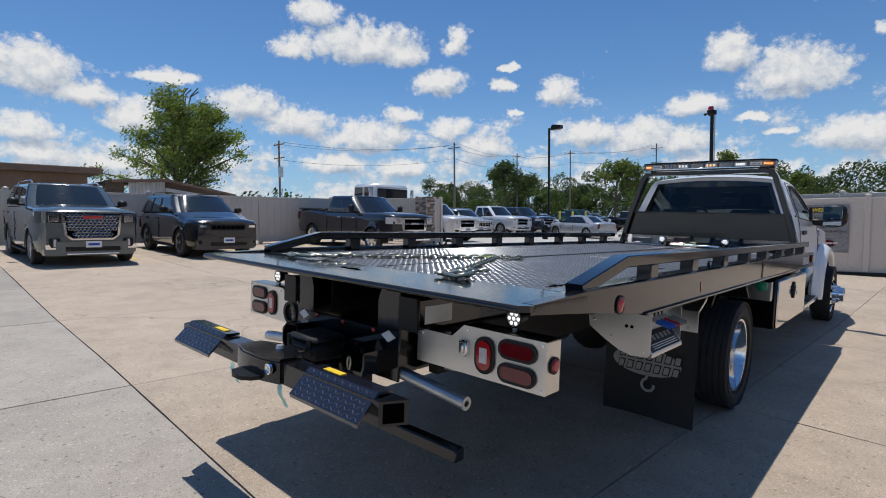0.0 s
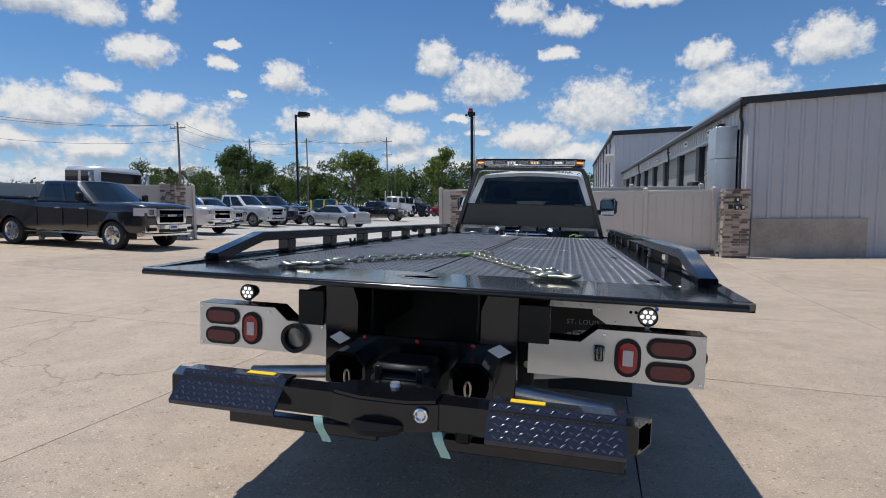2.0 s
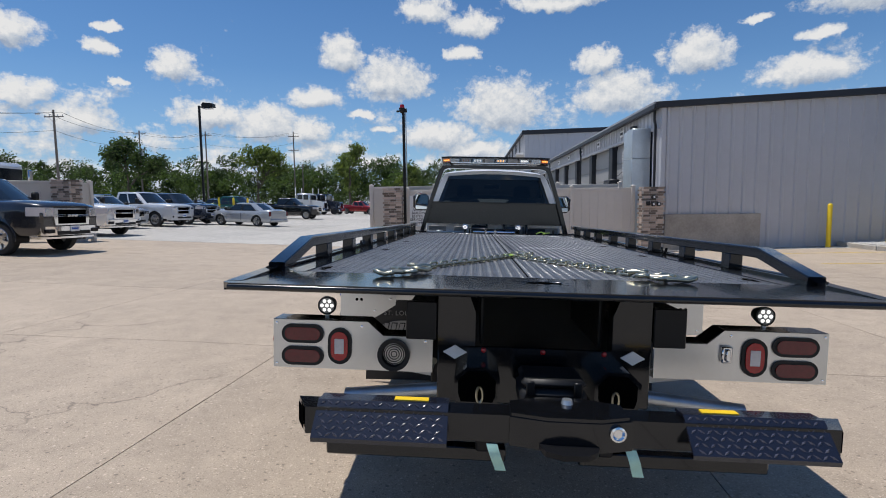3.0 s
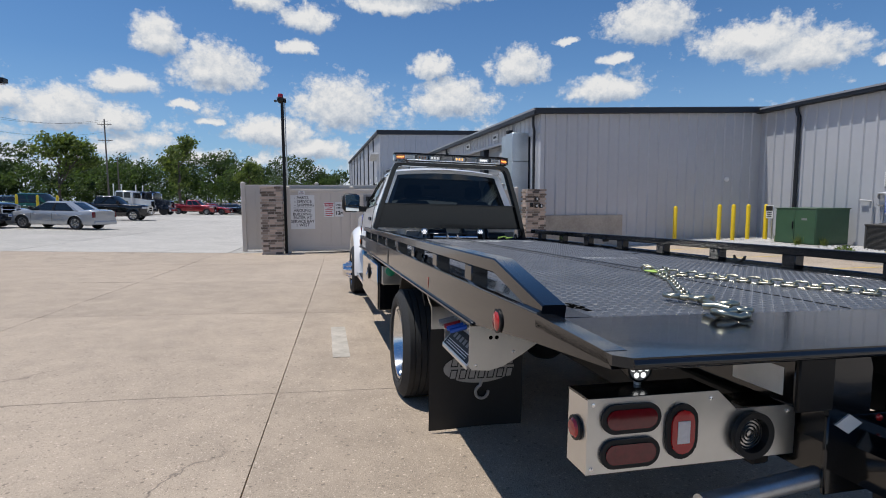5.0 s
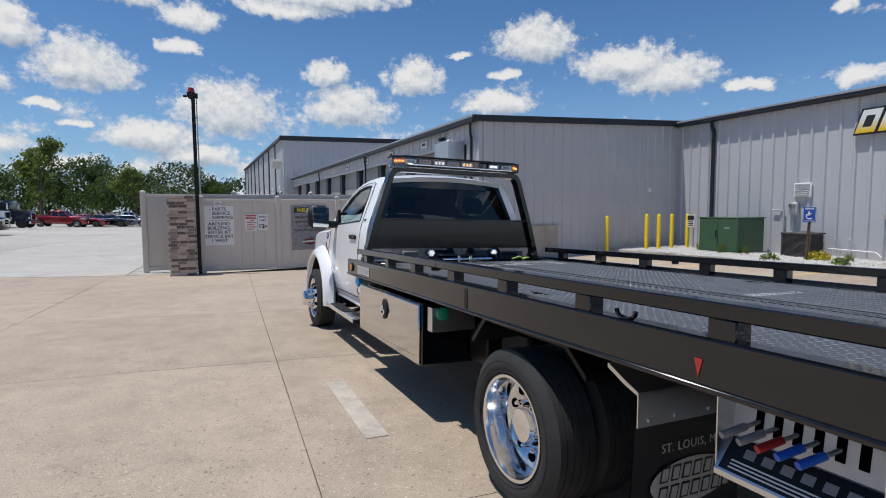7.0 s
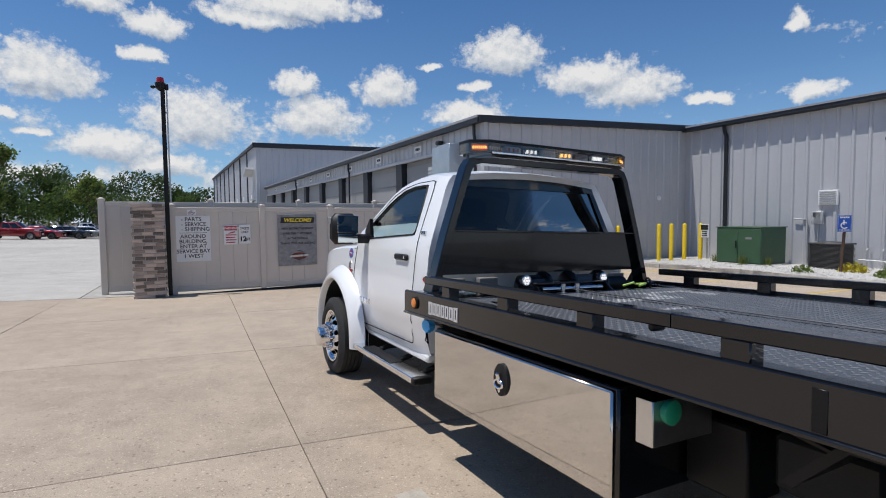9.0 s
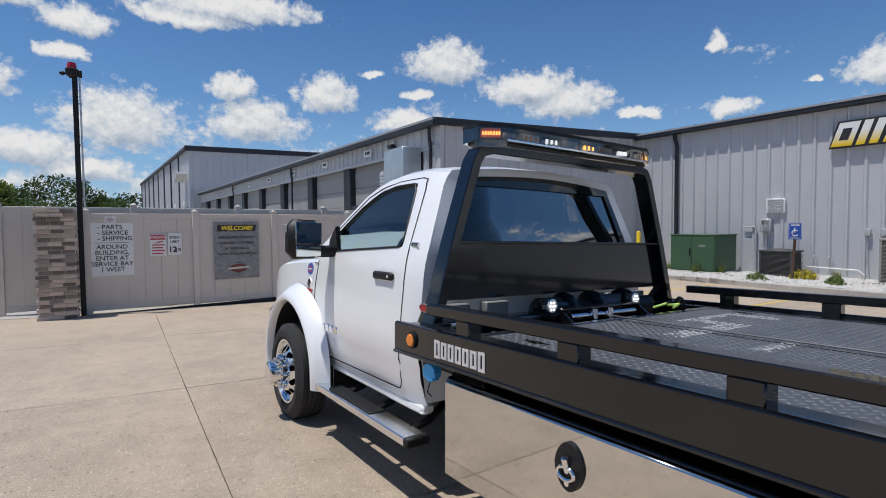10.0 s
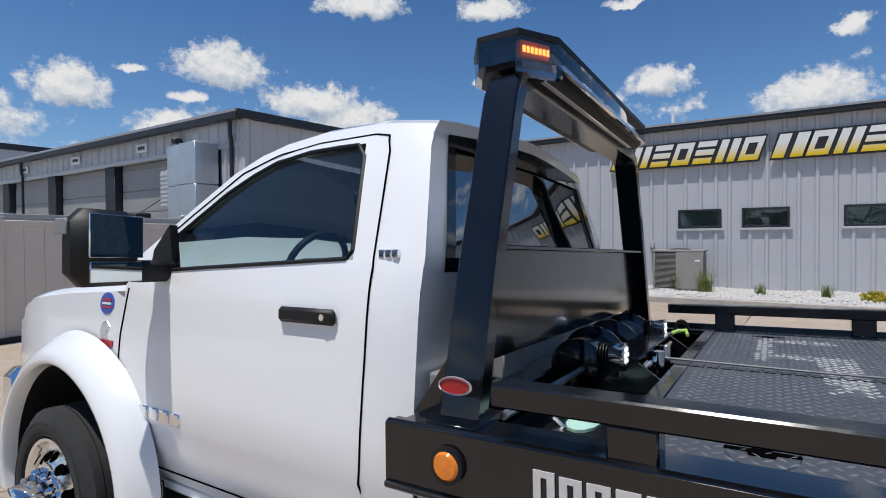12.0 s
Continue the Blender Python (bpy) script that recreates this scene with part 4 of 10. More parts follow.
def build_duct():
    root = thing("air_duct", "tall galvanised sheet duct standing against the workshop wall", "duct")
    for y0, y1, x0 in ((17.35, 18.05, 5.35), (18.2, 18.75, 5.45)):
        for k in range(4):
            z0 = -0.3 + k * 1.05
            part("section", Geo().box(x0, 6.0, y0, y1, z0, z0 + 1.04, 0.012), DUCT, root)
        part("flange", Geo().box(x0 - 0.015, 6.0, y0 - 0.012, y1 + 0.012, 1.78, 1.81, 0.003), DUCT, root)
    part("spout", Geo().prism([(18.75, 1.45), (19.3, 1.15), (19.3, 1.3), (18.75, 1.85)], "x", 5.5, 5.95), DUCT, root)
    part("louvre", Geo().box(5.55, 6.0, 18.8, 19.25, 2.3, 3.3, 0.01), CORRUGATED, root)
    for k in range(8):
        part("louvre_slat", Geo().box(5.53, 5.56, 18.82, 19.23, 2.36 + k * 0.115, 2.42 + k * 0.115, 0.004), SIDING, root)
    m = Geo().box(5.2, 5.65, 19.9, 20.8, 1.85, 2.2, 0.03)
    heater = part("door_heater", m, TRIM, root)
    part("stay", Geo().cyl((5.4, 20.0, 2.2), (5.95, 19.5, 2.75), 0.012, n=6), TRIM, heater)


def build_far_hall():
    x0, y0, y1, top = 5.1, 54.7, 101.0, 8.62
    root = thing("far_hall", "tall grey metal hall with black columns and doors", "building", kind="structure")
    part("wall_south", ribbed(Geo(), (x0, y0), (32, y0), -1.2, top, top + 0.55, (0, -1), 0.6, 0.12, 0.04), SIDING, root, smooth=0)
    part("roof_trim", Geo().prism([(x0 - 0.3, top - 0.3), (32, top + 0.25), (32, top + 0.7), (x0 - 0.3, top + 0.15)], "y", y0 - 0.2, y0 + 0.05), TRIM, root)
    part("roof", Geo().prism([(x0 - 0.3, top), (32, top + 0.5), (32, top + 0.6), (x0 - 0.3, top + 0.12)], "y", y0, y1), ROOF, root)
    part("wall_west", ribbed(Geo(), (x0, y1), (x0, y0), 3.4, top, top, (-1, 0), 0.6, 0.12, 0.04), SIDING, root, smooth=0)
    part("eave_trim", Geo().box(x0 - 0.3, x0 - 0.1, y0 - 0.1, y1, top - 0.2, top + 0.05, 0.01), TRIM, root)
    n = 8
    p = (y1 - y0) / n
    for k in range(n):
        a = y0 + k * p
        part("door", Geo().box(x0 + 0.35, x0 + 0.45, a + 0.9, a + p - 0.5, -1.4, 3.4, 0.01), DOOR_GREY, root, "closed grey workshop door in shade")
        part("wall_pier", ribbed(Geo(), (x0, a + 1.0), (x0, a), -1.4, 3.4, 3.4, (-1, 0), 0.5, 0.1, 0.04), SIDING, root, smooth=0)
        part("column", Geo().box(x0 - 0.12, x0 + 0.05, a + p - 0.45, a + p - 0.05, -1.4, top - 0.2, 0.01), TRIM, root)
        part("bay_sign", Geo().box(x0 - 0.07, x0 - 0.045, a + 2.6, a + 3.4, 3.6, 4.0, 0), SIGN_WHITE, root)
    part("wall_lamp", Geo().prism([(55.2, 6.3), (57.2, 5.7), (57.2, 5.9), (55.3, 6.5)], "x", x0 - 0.9, x0 - 0.1), CORRUGATED, root)


def build_office():
    """The long sunlit wall with windows and the big sign."""
    wx, y0, y1 = 15.5, -14.0, 16.4
    root = thing("office_building", "long grey metal office wall with dark eaves and strip windows", "building", kind="structure")
    wins = [(6.64, 7.84), (4.93, 6.11), (2.5, 3.71), (-0.2, 1.0), (-3.0, -1.8)]
    zb, zt, eave = 1.70, 2.28, 4.80
    edge = y1
    for lo, hi in wins + [(y0, y0)]:
        part("wall", ribbed(Geo(), (wx, edge), (wx, hi), -0.5, eave, eave, (-1, 0)), SIDING, root, smooth=0)
        if lo != hi:
            part("wall", ribbed(Geo(), (wx, hi), (wx, lo), -0.5, zb, zb, (-1, 0)), SIDING, root, smooth=0)
            part("wall", ribbed(Geo(), (wx, hi), (wx, lo), zt, eave, eave, (-1, 0)), SIDING, root, smooth=0)
        edge = lo
    for lo, hi in wins:
        w = part("window_frame", Geo().box(wx - 0.05, wx + 0.06, lo, hi, zb, zb + 0.06, 0.004).box(wx - 0.05, wx + 0.06, lo, hi, zt - 0.06, zt, 0.004)
                 .box(wx - 0.05, wx + 0.06, lo, lo + 0.06, zb + 0.06, zt - 0.06, 0.004).box(wx - 0.05, wx + 0.06, hi - 0.06, hi, zb + 0.06, zt - 0.06, 0.004),
                 TRIM, root, "black window frame")
        part("pane", Geo().box(wx + 0.0, wx + 0.012, lo + 0.05, hi - 0.05, zb + 0.05, zt - 0.05, 0), GLASS_TINT, w)
        part("window_sill", Geo().box(wx - 0.08, wx - 0.005, lo - 0.06, hi + 0.06, zb - 0.07, zb - 0.01, 0.006), SIDING, w)
        for k in range(11):
            part("blind_slat", Geo().box(wx + 0.045, wx + 0.065, lo + 0.07, hi - 0.07, zb + 0.08 + k * 0.042, zb + 0.105 + k * 0.042, 0), CORRUGATED, w)
    part("room_wall", Geo().box(wx + 0.9, wx + 1.0, y0, y1, -0.5, eave, 0), DOOR_GREY, root)
    part("roof_trim", Geo().box(wx - 0.27, wx + 0.1, y0, y1 + 0.02, eave - 0.03, eave + 0.13, 0.02), TRIM, root)
    part("roof", Geo().prism([(wx - 0.29, eave + 0.10), (wx + 14, eave + 1.0), (wx + 14, eave + 1.1), (wx - 0.29, eave + 0.16)], "y", y0, y1), ROOF, root)
    for k in range(20):
        y = 15.9 - k * 0.98
        part("roof_seam", Geo().box(wx - 0.2, wx + 0.5, y - 0.025, y + 0.025, eave + 0.15, eave + 0.19, 0.005), TRIM, root)
    part("downpipe", Geo().bar([(wx - 0.14, 14.75, eave - 0.02), (wx - 0.14, 14.72, eave - 0.25), (wx - 0.09, 14.68, eave - 0.4), (wx - 0.09, 14.68, -0.1)], 0.11, 0.09, (0, 1, 0)), TRIM, root)
    vent = part("vent_louvre", Geo().box(wx - 0.09, wx - 0.02, 11.05, 11.6, 1.80, 2.26, 0.01), SIGN_WHITE, root, "white wall louvre")
    for k in range(6):
        part("louvre_slat", Geo().box(wx - 0.12, wx - 0.085, 11.1, 11.55, 1.85 + k * 0.068, 1.885 + k * 0.068, 0.004), CORRUGATED, vent)
    meter = part("electric_meter", Geo().box(wx - 0.16, wx - 0.03, 11.42, 11.74, 1.2, 1.62, 0.02), CORRUGATED, root, "grey electric meter box")
    part("dial", Geo().cyl((wx - 0.24, 11.58, 1.5), (wx - 0.15, 11.58, 1.5), 0.085, n=18), GLASS_CLEAR, meter)
    part("conduit", Geo().tube([(wx - 0.08, 11.9, -0.1), (wx - 0.08, 11.9, 1.35), (wx - 0.08, 12.3, 1.38)], 0.03), CORRUGATED, meter)
    part("conduit", Geo().tube([(wx - 0.08, 11.58, 1.2), (wx - 0.08, 11.58, -0.1)], 0.022), CORRUGATED, meter)
    for y in (8.95, 8.6):
        b = part("socket_box", Geo().box(wx - 0.12, wx - 0.03, y - 0.07, y + 0.07, 1.1, 1.3, 0.015), CORRUGATED, root)
        part("cable", Geo().tube([(wx - 0.07, y, 1.1), (wx - 0.07, y + 0.02, 0.6), (wx - 0.07, y - 0.04, -0.05)], 0.012, 6), SIDING, b)
    part("gas_pipe", Geo().tube([(wx - 0.25, 10.75, -0.12), (wx - 0.25, 10.75, 0.12), (wx - 0.25, 10.6, 0.17), (wx - 0.25, 9.1, 0.13), (wx - 0.25, 8.95, 0.0)], 0.022), SIGN_WHITE, root)
    for y in (10.2, 9.8):
        part("gas_riser", Geo().tube([(wx - 0.25, y, 0.17), (wx - 0.25, y, 0.45), (wx - 0.2, y, 0.5), (wx - 0.05, y, 0.5)], 0.018), CORRUGATED, root)
    part("camera_dome", Geo().ball((13.9, 16.33, 2.2), (0.1, 0.06, 0.1)), SIGN_WHITE, root)
    part("vent_pipe", Geo().cyl((17.6, 8.3, 4.9), (17.6, 8.3, 5.75), 0.06, n=10), SIGN_WHITE, root)
    return root


def build_sign_letters():
    """The wall sign: a row of slanted letter-sized shapes, white above and yellow below, on black backs."""
    root = thing("wall_sign", "row of slanted white and yellow channel shapes on black backs", "sign")
    m = bpy.data.materials.new("white_to_yellow_sign_face")
    m.use_nodes = True
    nt = m.node_tree
    sep = nt.nodes.new("ShaderNodeSeparateXYZ")
    wire(nt, nt.nodes.new("ShaderNodeNewGeometry").outputs["Position"], sep.inputs[0])
    c = ramp(nt, mth(nt, "DIVIDE", mth(nt, "SUBTRACT", sep.outputs[2], 3.62), 0.74), [(0.12, (0.80, 0.55, 0.01)), (0.62, (0.80, 0.80, 0.76))])
    wire(nt, c, nt.nodes["Principled BSDF"].inputs["Base Color"])
    nt.nodes["Principled BSDF"].inputs["Roughness"].default_value = 0.35
    z0, h, lean = 3.66, 0.66, 0.22
    starts = [9.86, 9.27, 8.66, 8.05, 7.44, 6.82, 6.22, 5.38, 4.58, 3.97, 3.38, 2.78, 2.2, 1.6, 1.0]
    ring = [(0, 1, 0.0, 0.25), (0, 1, 0.75, 1.0), (0, 0.27, 0.25, 0.75), (0.73, 1, 0.25, 0.75)]
    twin = [(0, 0.40, 0, 1), (0.60, 1, 0, 1)]
    bars = [(0, 1, 0.0, 0.25), (0, 1, 0.375, 0.625), (0, 1, 0.75, 1.0)]
    x = 15.40
    for k, y in enumerate(starts):
        w = 0.72 if k == 7 else 0.50
        piece = thing_part("letter_shape", root)
        def quad(a0, a1, b0, b1):
            return [(y - a * w - q * lean, z0 + q * h) for a, q in ((a0, b0), (a1, b0), (a1, b1), (a0, b1))]
        back, face = Geo(), Geo()
        for b in (ring, twin, bars, ring, bars, twin, ring, twin)[k % 8]:
            face.prism(quad(*b), "x", x - 0.062, x - 0.05)
        edge = quad(0, 1, 0, 1)
        cy, cz = sum(q[0] for q in edge) / 4, sum(q[1] for q in edge) / 4
        back.prism([(q[0] + math.copysign(0.05, q[0] - cy), q[1] + math.copysign(0.05, q[1] - cz)) for q in edge], "x", x - 0.05, x + 0.02)
        part("back", back, SIGN_BLACK, piece, smooth=0)
        part("face", face, m, piece, smooth=0)


def thing_part(name, root):
    """A part that is only a joint of sub-parts."""
    ob = new(name)
    ob.parent = root
    return ob


build_workshop()
build_duct()
build_far_hall()
build_office()
build_sign_letters()


# ---------- the tow truck ----------
# Built in its own frame: x to its right, y ahead from the deck's tail, z up from the ground under it.
TRUCK = Matrix(((0.99991, -0.00011, 0.01320, 0), (-0.00011, 0.99987, 0.01600, 0), (-0.01320, -0.01600, 0.99978, 0), (0, 0, 0, 1)))
BED = Matrix.Translation((0, 0, 1.068)) @ Matrix.Rotation(radians(1.06), 4, "Y") @ Matrix.Rotation(radians(-0.6), 4, "X") @ Matrix.Translation((0, 0, -1.068))
CAB = Matrix.Translation((0, 0, 1.0)) @ Matrix.Rotation(radians(1.06), 4, "Y") @ Matrix.Translation((0, 0, -1.0))
truck = thing("tow_truck", "white cab flatbed tow truck with black steel deck and rails", "truck", TRUCK)


def bed(name, geo, mat, parent=None, label="", smooth=38):
    geo.v = [tuple(BED @ Vector(p)) for p in geo.v]
    return part(name, geo, mat, parent or truck, label, smooth)


def cab(name, geo, mat, parent=None, label="", smooth=38):
    geo.v = [tuple(CAB @ Vector(p)) for p in geo.v]
    return part(name, geo, mat, parent or truck, label, smooth)


W, LEN, TOP = 1.22, 6.15, 1.068


def build_deck():
    g = Geo().box(-1.10, 1.10, 0.42, 5.62, TOP - 0.012, TOP, 0)
    deck = bed("deck_floor", g, DECK, None, "dark diamond tread plate floor", 0)
    marks = [(0.05, 5.12, 0.34, 0.07), (0.55, 5.36, 0.34, 0.035), (0.34, 5.22, 0.06, 0.18), (-0.16, 4.70, 0.16, 0.04), (0.8, 5.24, 0.05, 0.16), (0.35, 2.6, 0.25, 0.04)]
    for geo, mat in zip(tread_lugs(-1.035, 1.035, 0.42, 5.60, TOP, 0.0325, marks), (DECK_LUG, DECK_LUG_RUBBED)):
        bed("raised_tread", geo, mat, deck, "", 0)["kind"] = "stuff"
    for s in (-1, 1):
        bed("deck_lip", Geo().box(min(s * 1.035, s * 1.165), max(s * 1.035, s * 1.165), 0.42, 6.1, TOP - 0.02, TOP + 0.004, 0.003), BLACK, deck)
    bed("deck_seam", Geo().box(-0.045, -0.037, 0.45, 5.6, TOP, TOP + 0.002, 0), DARK_LINE, deck)
    bed("tail_plate", Geo().prism([(-1.22, 0.03), (-1.19, 0.0), (1.19, 0.0), (1.22, 0.03), (1.22, 0.42), (-1.22, 0.42)], "z", TOP - 0.02, TOP + 0.003), BLACK, None, "smooth black steel tail plate")
    bed("tail_edge", Geo().cyl((-1.19, 0.004, TOP - 0.012), (1.19, 0.004, TOP - 0.012), 0.012, n=10), BLACK)
    for s in (-1, 1):
        # side channel, tapering to the tail
        outl = [(0.03, TOP - 0.028), (0.42, TOP - 0.065), (1.0, 0.936), (LEN, 0.936), (LEN, 1.085), (0.42, 1.085), (0.06, TOP + 0.004)]
        a, b = sorted((s * 1.165, s * W))
        ch = bed("side_channel", Geo().prism(outl, "x", a, b), BLACK)
        a, b = sorted((s * 1.19, s * (W + 0.012)))
        bed("bottom_flange", Geo().box(a, b, 1.0, LEN, 0.926, 0.944, 0.005), BLACK, ch)
        bed("top_flange", Geo().cyl((s * 1.205, 0.42, 1.078), (s * 1.205, LEN, 1.078), 0.015, n=8), BLACK, ch)
        for y in (3.42,):
            a, b = sorted((s * (W - 0.005), s * (W + 0.003)))
            bed("weld_plate", Geo().box(a, b, y - 0.02, y + 0.02, 0.95, 1.07, 0.002), BLACK_SATIN, ch)
        # guard rail
        x = s * 1.165
        pts = [(x, 0.42, 1.085), (x, 0.83, 1.182), (x, 3.9, 1.182)]
        rail = bed("guard_rail", Geo().bar(pts, 0.075, 0.052), BLACK)
        bed("guard_rail", Geo().bar([(x, 3.905, 1.182), (x, 5.86, 1.182)], 0.075, 0.052), BLACK)
        bed("rail_latch", Geo().box(x - 0.03, x + 0.042, 3.98, 4.01, 1.13, 1.165, 0.008), BLACK_SATIN, rail)
        for y in (5.56, 4.935, 4.33, 3.67, 3.05, 2.41, 1.77, 1.15):
            bed("rail_post", Geo().box(x - 0.036, x + 0.036, y - 0.05, y + 0.05, 1.07, 1.158, 0.005), BLACK, rail)
        bed("tie_loop", Geo().tube([(x + s * 0.0, 2.2 + 0.05 * math.cos(t), 1.12 + 0.035 * math.sin(t) * -1) for t in np.linspace(0, math.pi, 8)], 0.01, 6), BLACK, rail)
        # round markers
        x = s * W
        mk = bed("side_marker", Geo().lathe([(0, 0.041), (s * 0.006, 0.041), (s * 0.008, 0.034)], (x, 0.72, 1.005), "x", 24), BLACK_PLASTIC)
        bed("lens", Geo().lathe([(s * 0.007, 0.034), (s * 0.011, 0.028), (s * 0.013, 0.0)], (x, 0.72, 1.005), "x", 20), RED_BRIGHT, mk, "red round marker lens")
        mk = bed("side_marker", Geo().lathe([(0, 0.043), (s * 0.012, 0.043), (s * 0.014, 0.034)], (x, 5.965, 1.015), "x", 24), BLACK_PLASTIC)
        bed("lens", Geo().lathe([(s * 0.013, 0.034), (s * 0.02, 0.028), (s * 0.022, 0.0)], (x, 5.965, 1.015), "x", 20), AMBER, mk, "amber round marker lens")
        # triangle sticker
        a, b = sorted((s * (W + 0.001), s * (W + 0.003)))
        bed("load_mark", Geo().prism([(1.815, 1.025), (1.845, 1.025), (1.83, 0.965)], "x", a, b), RED_BRIGHT, ch, "red triangle sticker")
        # maker's mark on the side, as plain pale blocks
        for k in range(7):
            y1 = 5.755 - k * 0.0565
            a, b = sorted((s * (W + 0.001), s * (W + 0.004)))
            lo, hi = 0.966 - 0.004 * (k in (0, 6)), 1.044 + 0.004 * (k in (0, 6))
            mark = Geo()
            for u0, u1, v0, v1 in (((0, 0.36, 0.16, 0.84), (0.64, 1, 0.16, 0.84), (0, 1, 0, 0.16), (0, 1, 0.84, 1))):
                mark.prism([(y1 - 0.047 * u0, lo + (hi - lo) * v0), (y1 - 0.047 * u1, lo + (hi - lo) * v0), (y1 - 0.047 * u1, lo + (hi - lo) * v1), (y1 - 0.047 * u0, lo + (hi - lo) * v1)], "x", a, b)
            bed("maker_mark", mark, LETTER, ch, "pale grey shape of the maker's mark", 0)
    # keyhole pockets for chains
    slot = [(0.09, 0.012), (0.035, 0.014), (0.03, 0.04), (-0.03, 0.04), (-0.035, 0.014), (-0.09, 0.012), (-0.09, -0.012), (-0.03, -0.014), (0, -0.03), (0.03, -0.014), (0.09, -0.012)]
    for x, y, t in ((-0.99, 0.60, 90), (0.0, 0.24, 0), (0.99, 0.60, 90), (-0.93, 1.95, 90), (0.93, 1.95, 90),
                    (-0.93, 3.1, 90), (0.93, 3.1, 90), (-0.94, 5.35, 90), (0.94, 5.35, 90)):
        c, q = math.cos(radians(t)), math.sin(radians(t))
        z = TOP + (0.003 if y < 0.42 else 0.0)
        ring = bed("key_pocket", Geo().tube([(x + 0.105 * math.cos(a), y + 0.07 * math.sin(a), z - 0.001) for a in np.linspace(0, 2 * math.pi, 24)[:-1]], 0.002, 6, True), BLACK, deck)
        # no cutout: a thin black plate draws the slot's shade
        bed("key_slot_shade", Geo().prism([(x + (u * c - v * q) * 0.8, y + (u * q + v * c) * 0.8) for u, v in slot], "z", z + 0.0005, z + 0.002), DARK_LINE, ring)
    # winch well and front beam
    bed("front_beam", Geo().box(-1.165, 1.165, 6.03, LEN, 0.95, TOP + 0.008, 0.008), BLACK)
    bed("well_edge", Geo().box(-1.1, 1.1, 5.60, 5.66, 0.98, TOP + 0.004, 0.006), BLACK)
    bed("well_floor", Geo().box(-1.1, 1.1, 5.62, 6.05, 0.86, 0.88, 0), CHASSIS)
    bed("well_tray", Geo().box(-0.98, -0.45, 5.68, 6.0, 0.9, 1.0, 0.006), BLACK_SATIN)
    bed("rag", Geo().ball((-0.72, 5.8, 1.005), (0.1, 0.05, 0.02)), MINT, None, "crumpled mint cloth")
    for k in range(5):
        bed("shackle", Geo().tube([(-0.55 - 0.05 * k + 0.03 * math.cos(t), 5.86 + 0.02 * math.sin(t * 2 + k), 1.0 + 0.02 * math.sin(t)) for t in np.linspace(0, 2 * math.pi, 12)[:-1]], 0.008, 6, True), GALV)
    for s in (-1, 1):
        bed("deck_beam", Geo().box(s * 0.485 - 0.055, s * 0.485 + 0.055, 0.2, 5.9, 0.845, 0.985, 0.008), BLACK)
        bed("beam_cap", Geo().box(s * 0.485 - 0.062, s * 0.485 + 0.062, 0.185, 0.2, 0.838, 0.992, 0.004), BLACK_SATIN)
        bed("deck_beam_sticker", Geo().box(s * 0.485 - s * 0.0 - 0.057 if s < 0 else s * 0.485 + 0.055, s * 0.485 - 0.055 if s < 0 else s * 0.485 + 0.057, 0.24, 0.42, 0.87, 0.95, 0), PAPER)
    for k in range(9):
        y = 0.62 + k * 0.62
        bed("cross_member", Geo().box(-1.165, 1.165, y - 0.035, y + 0.035, 0.97, TOP - 0.013, 0.004), BLACK_SATIN)
    return deck


build_deck()


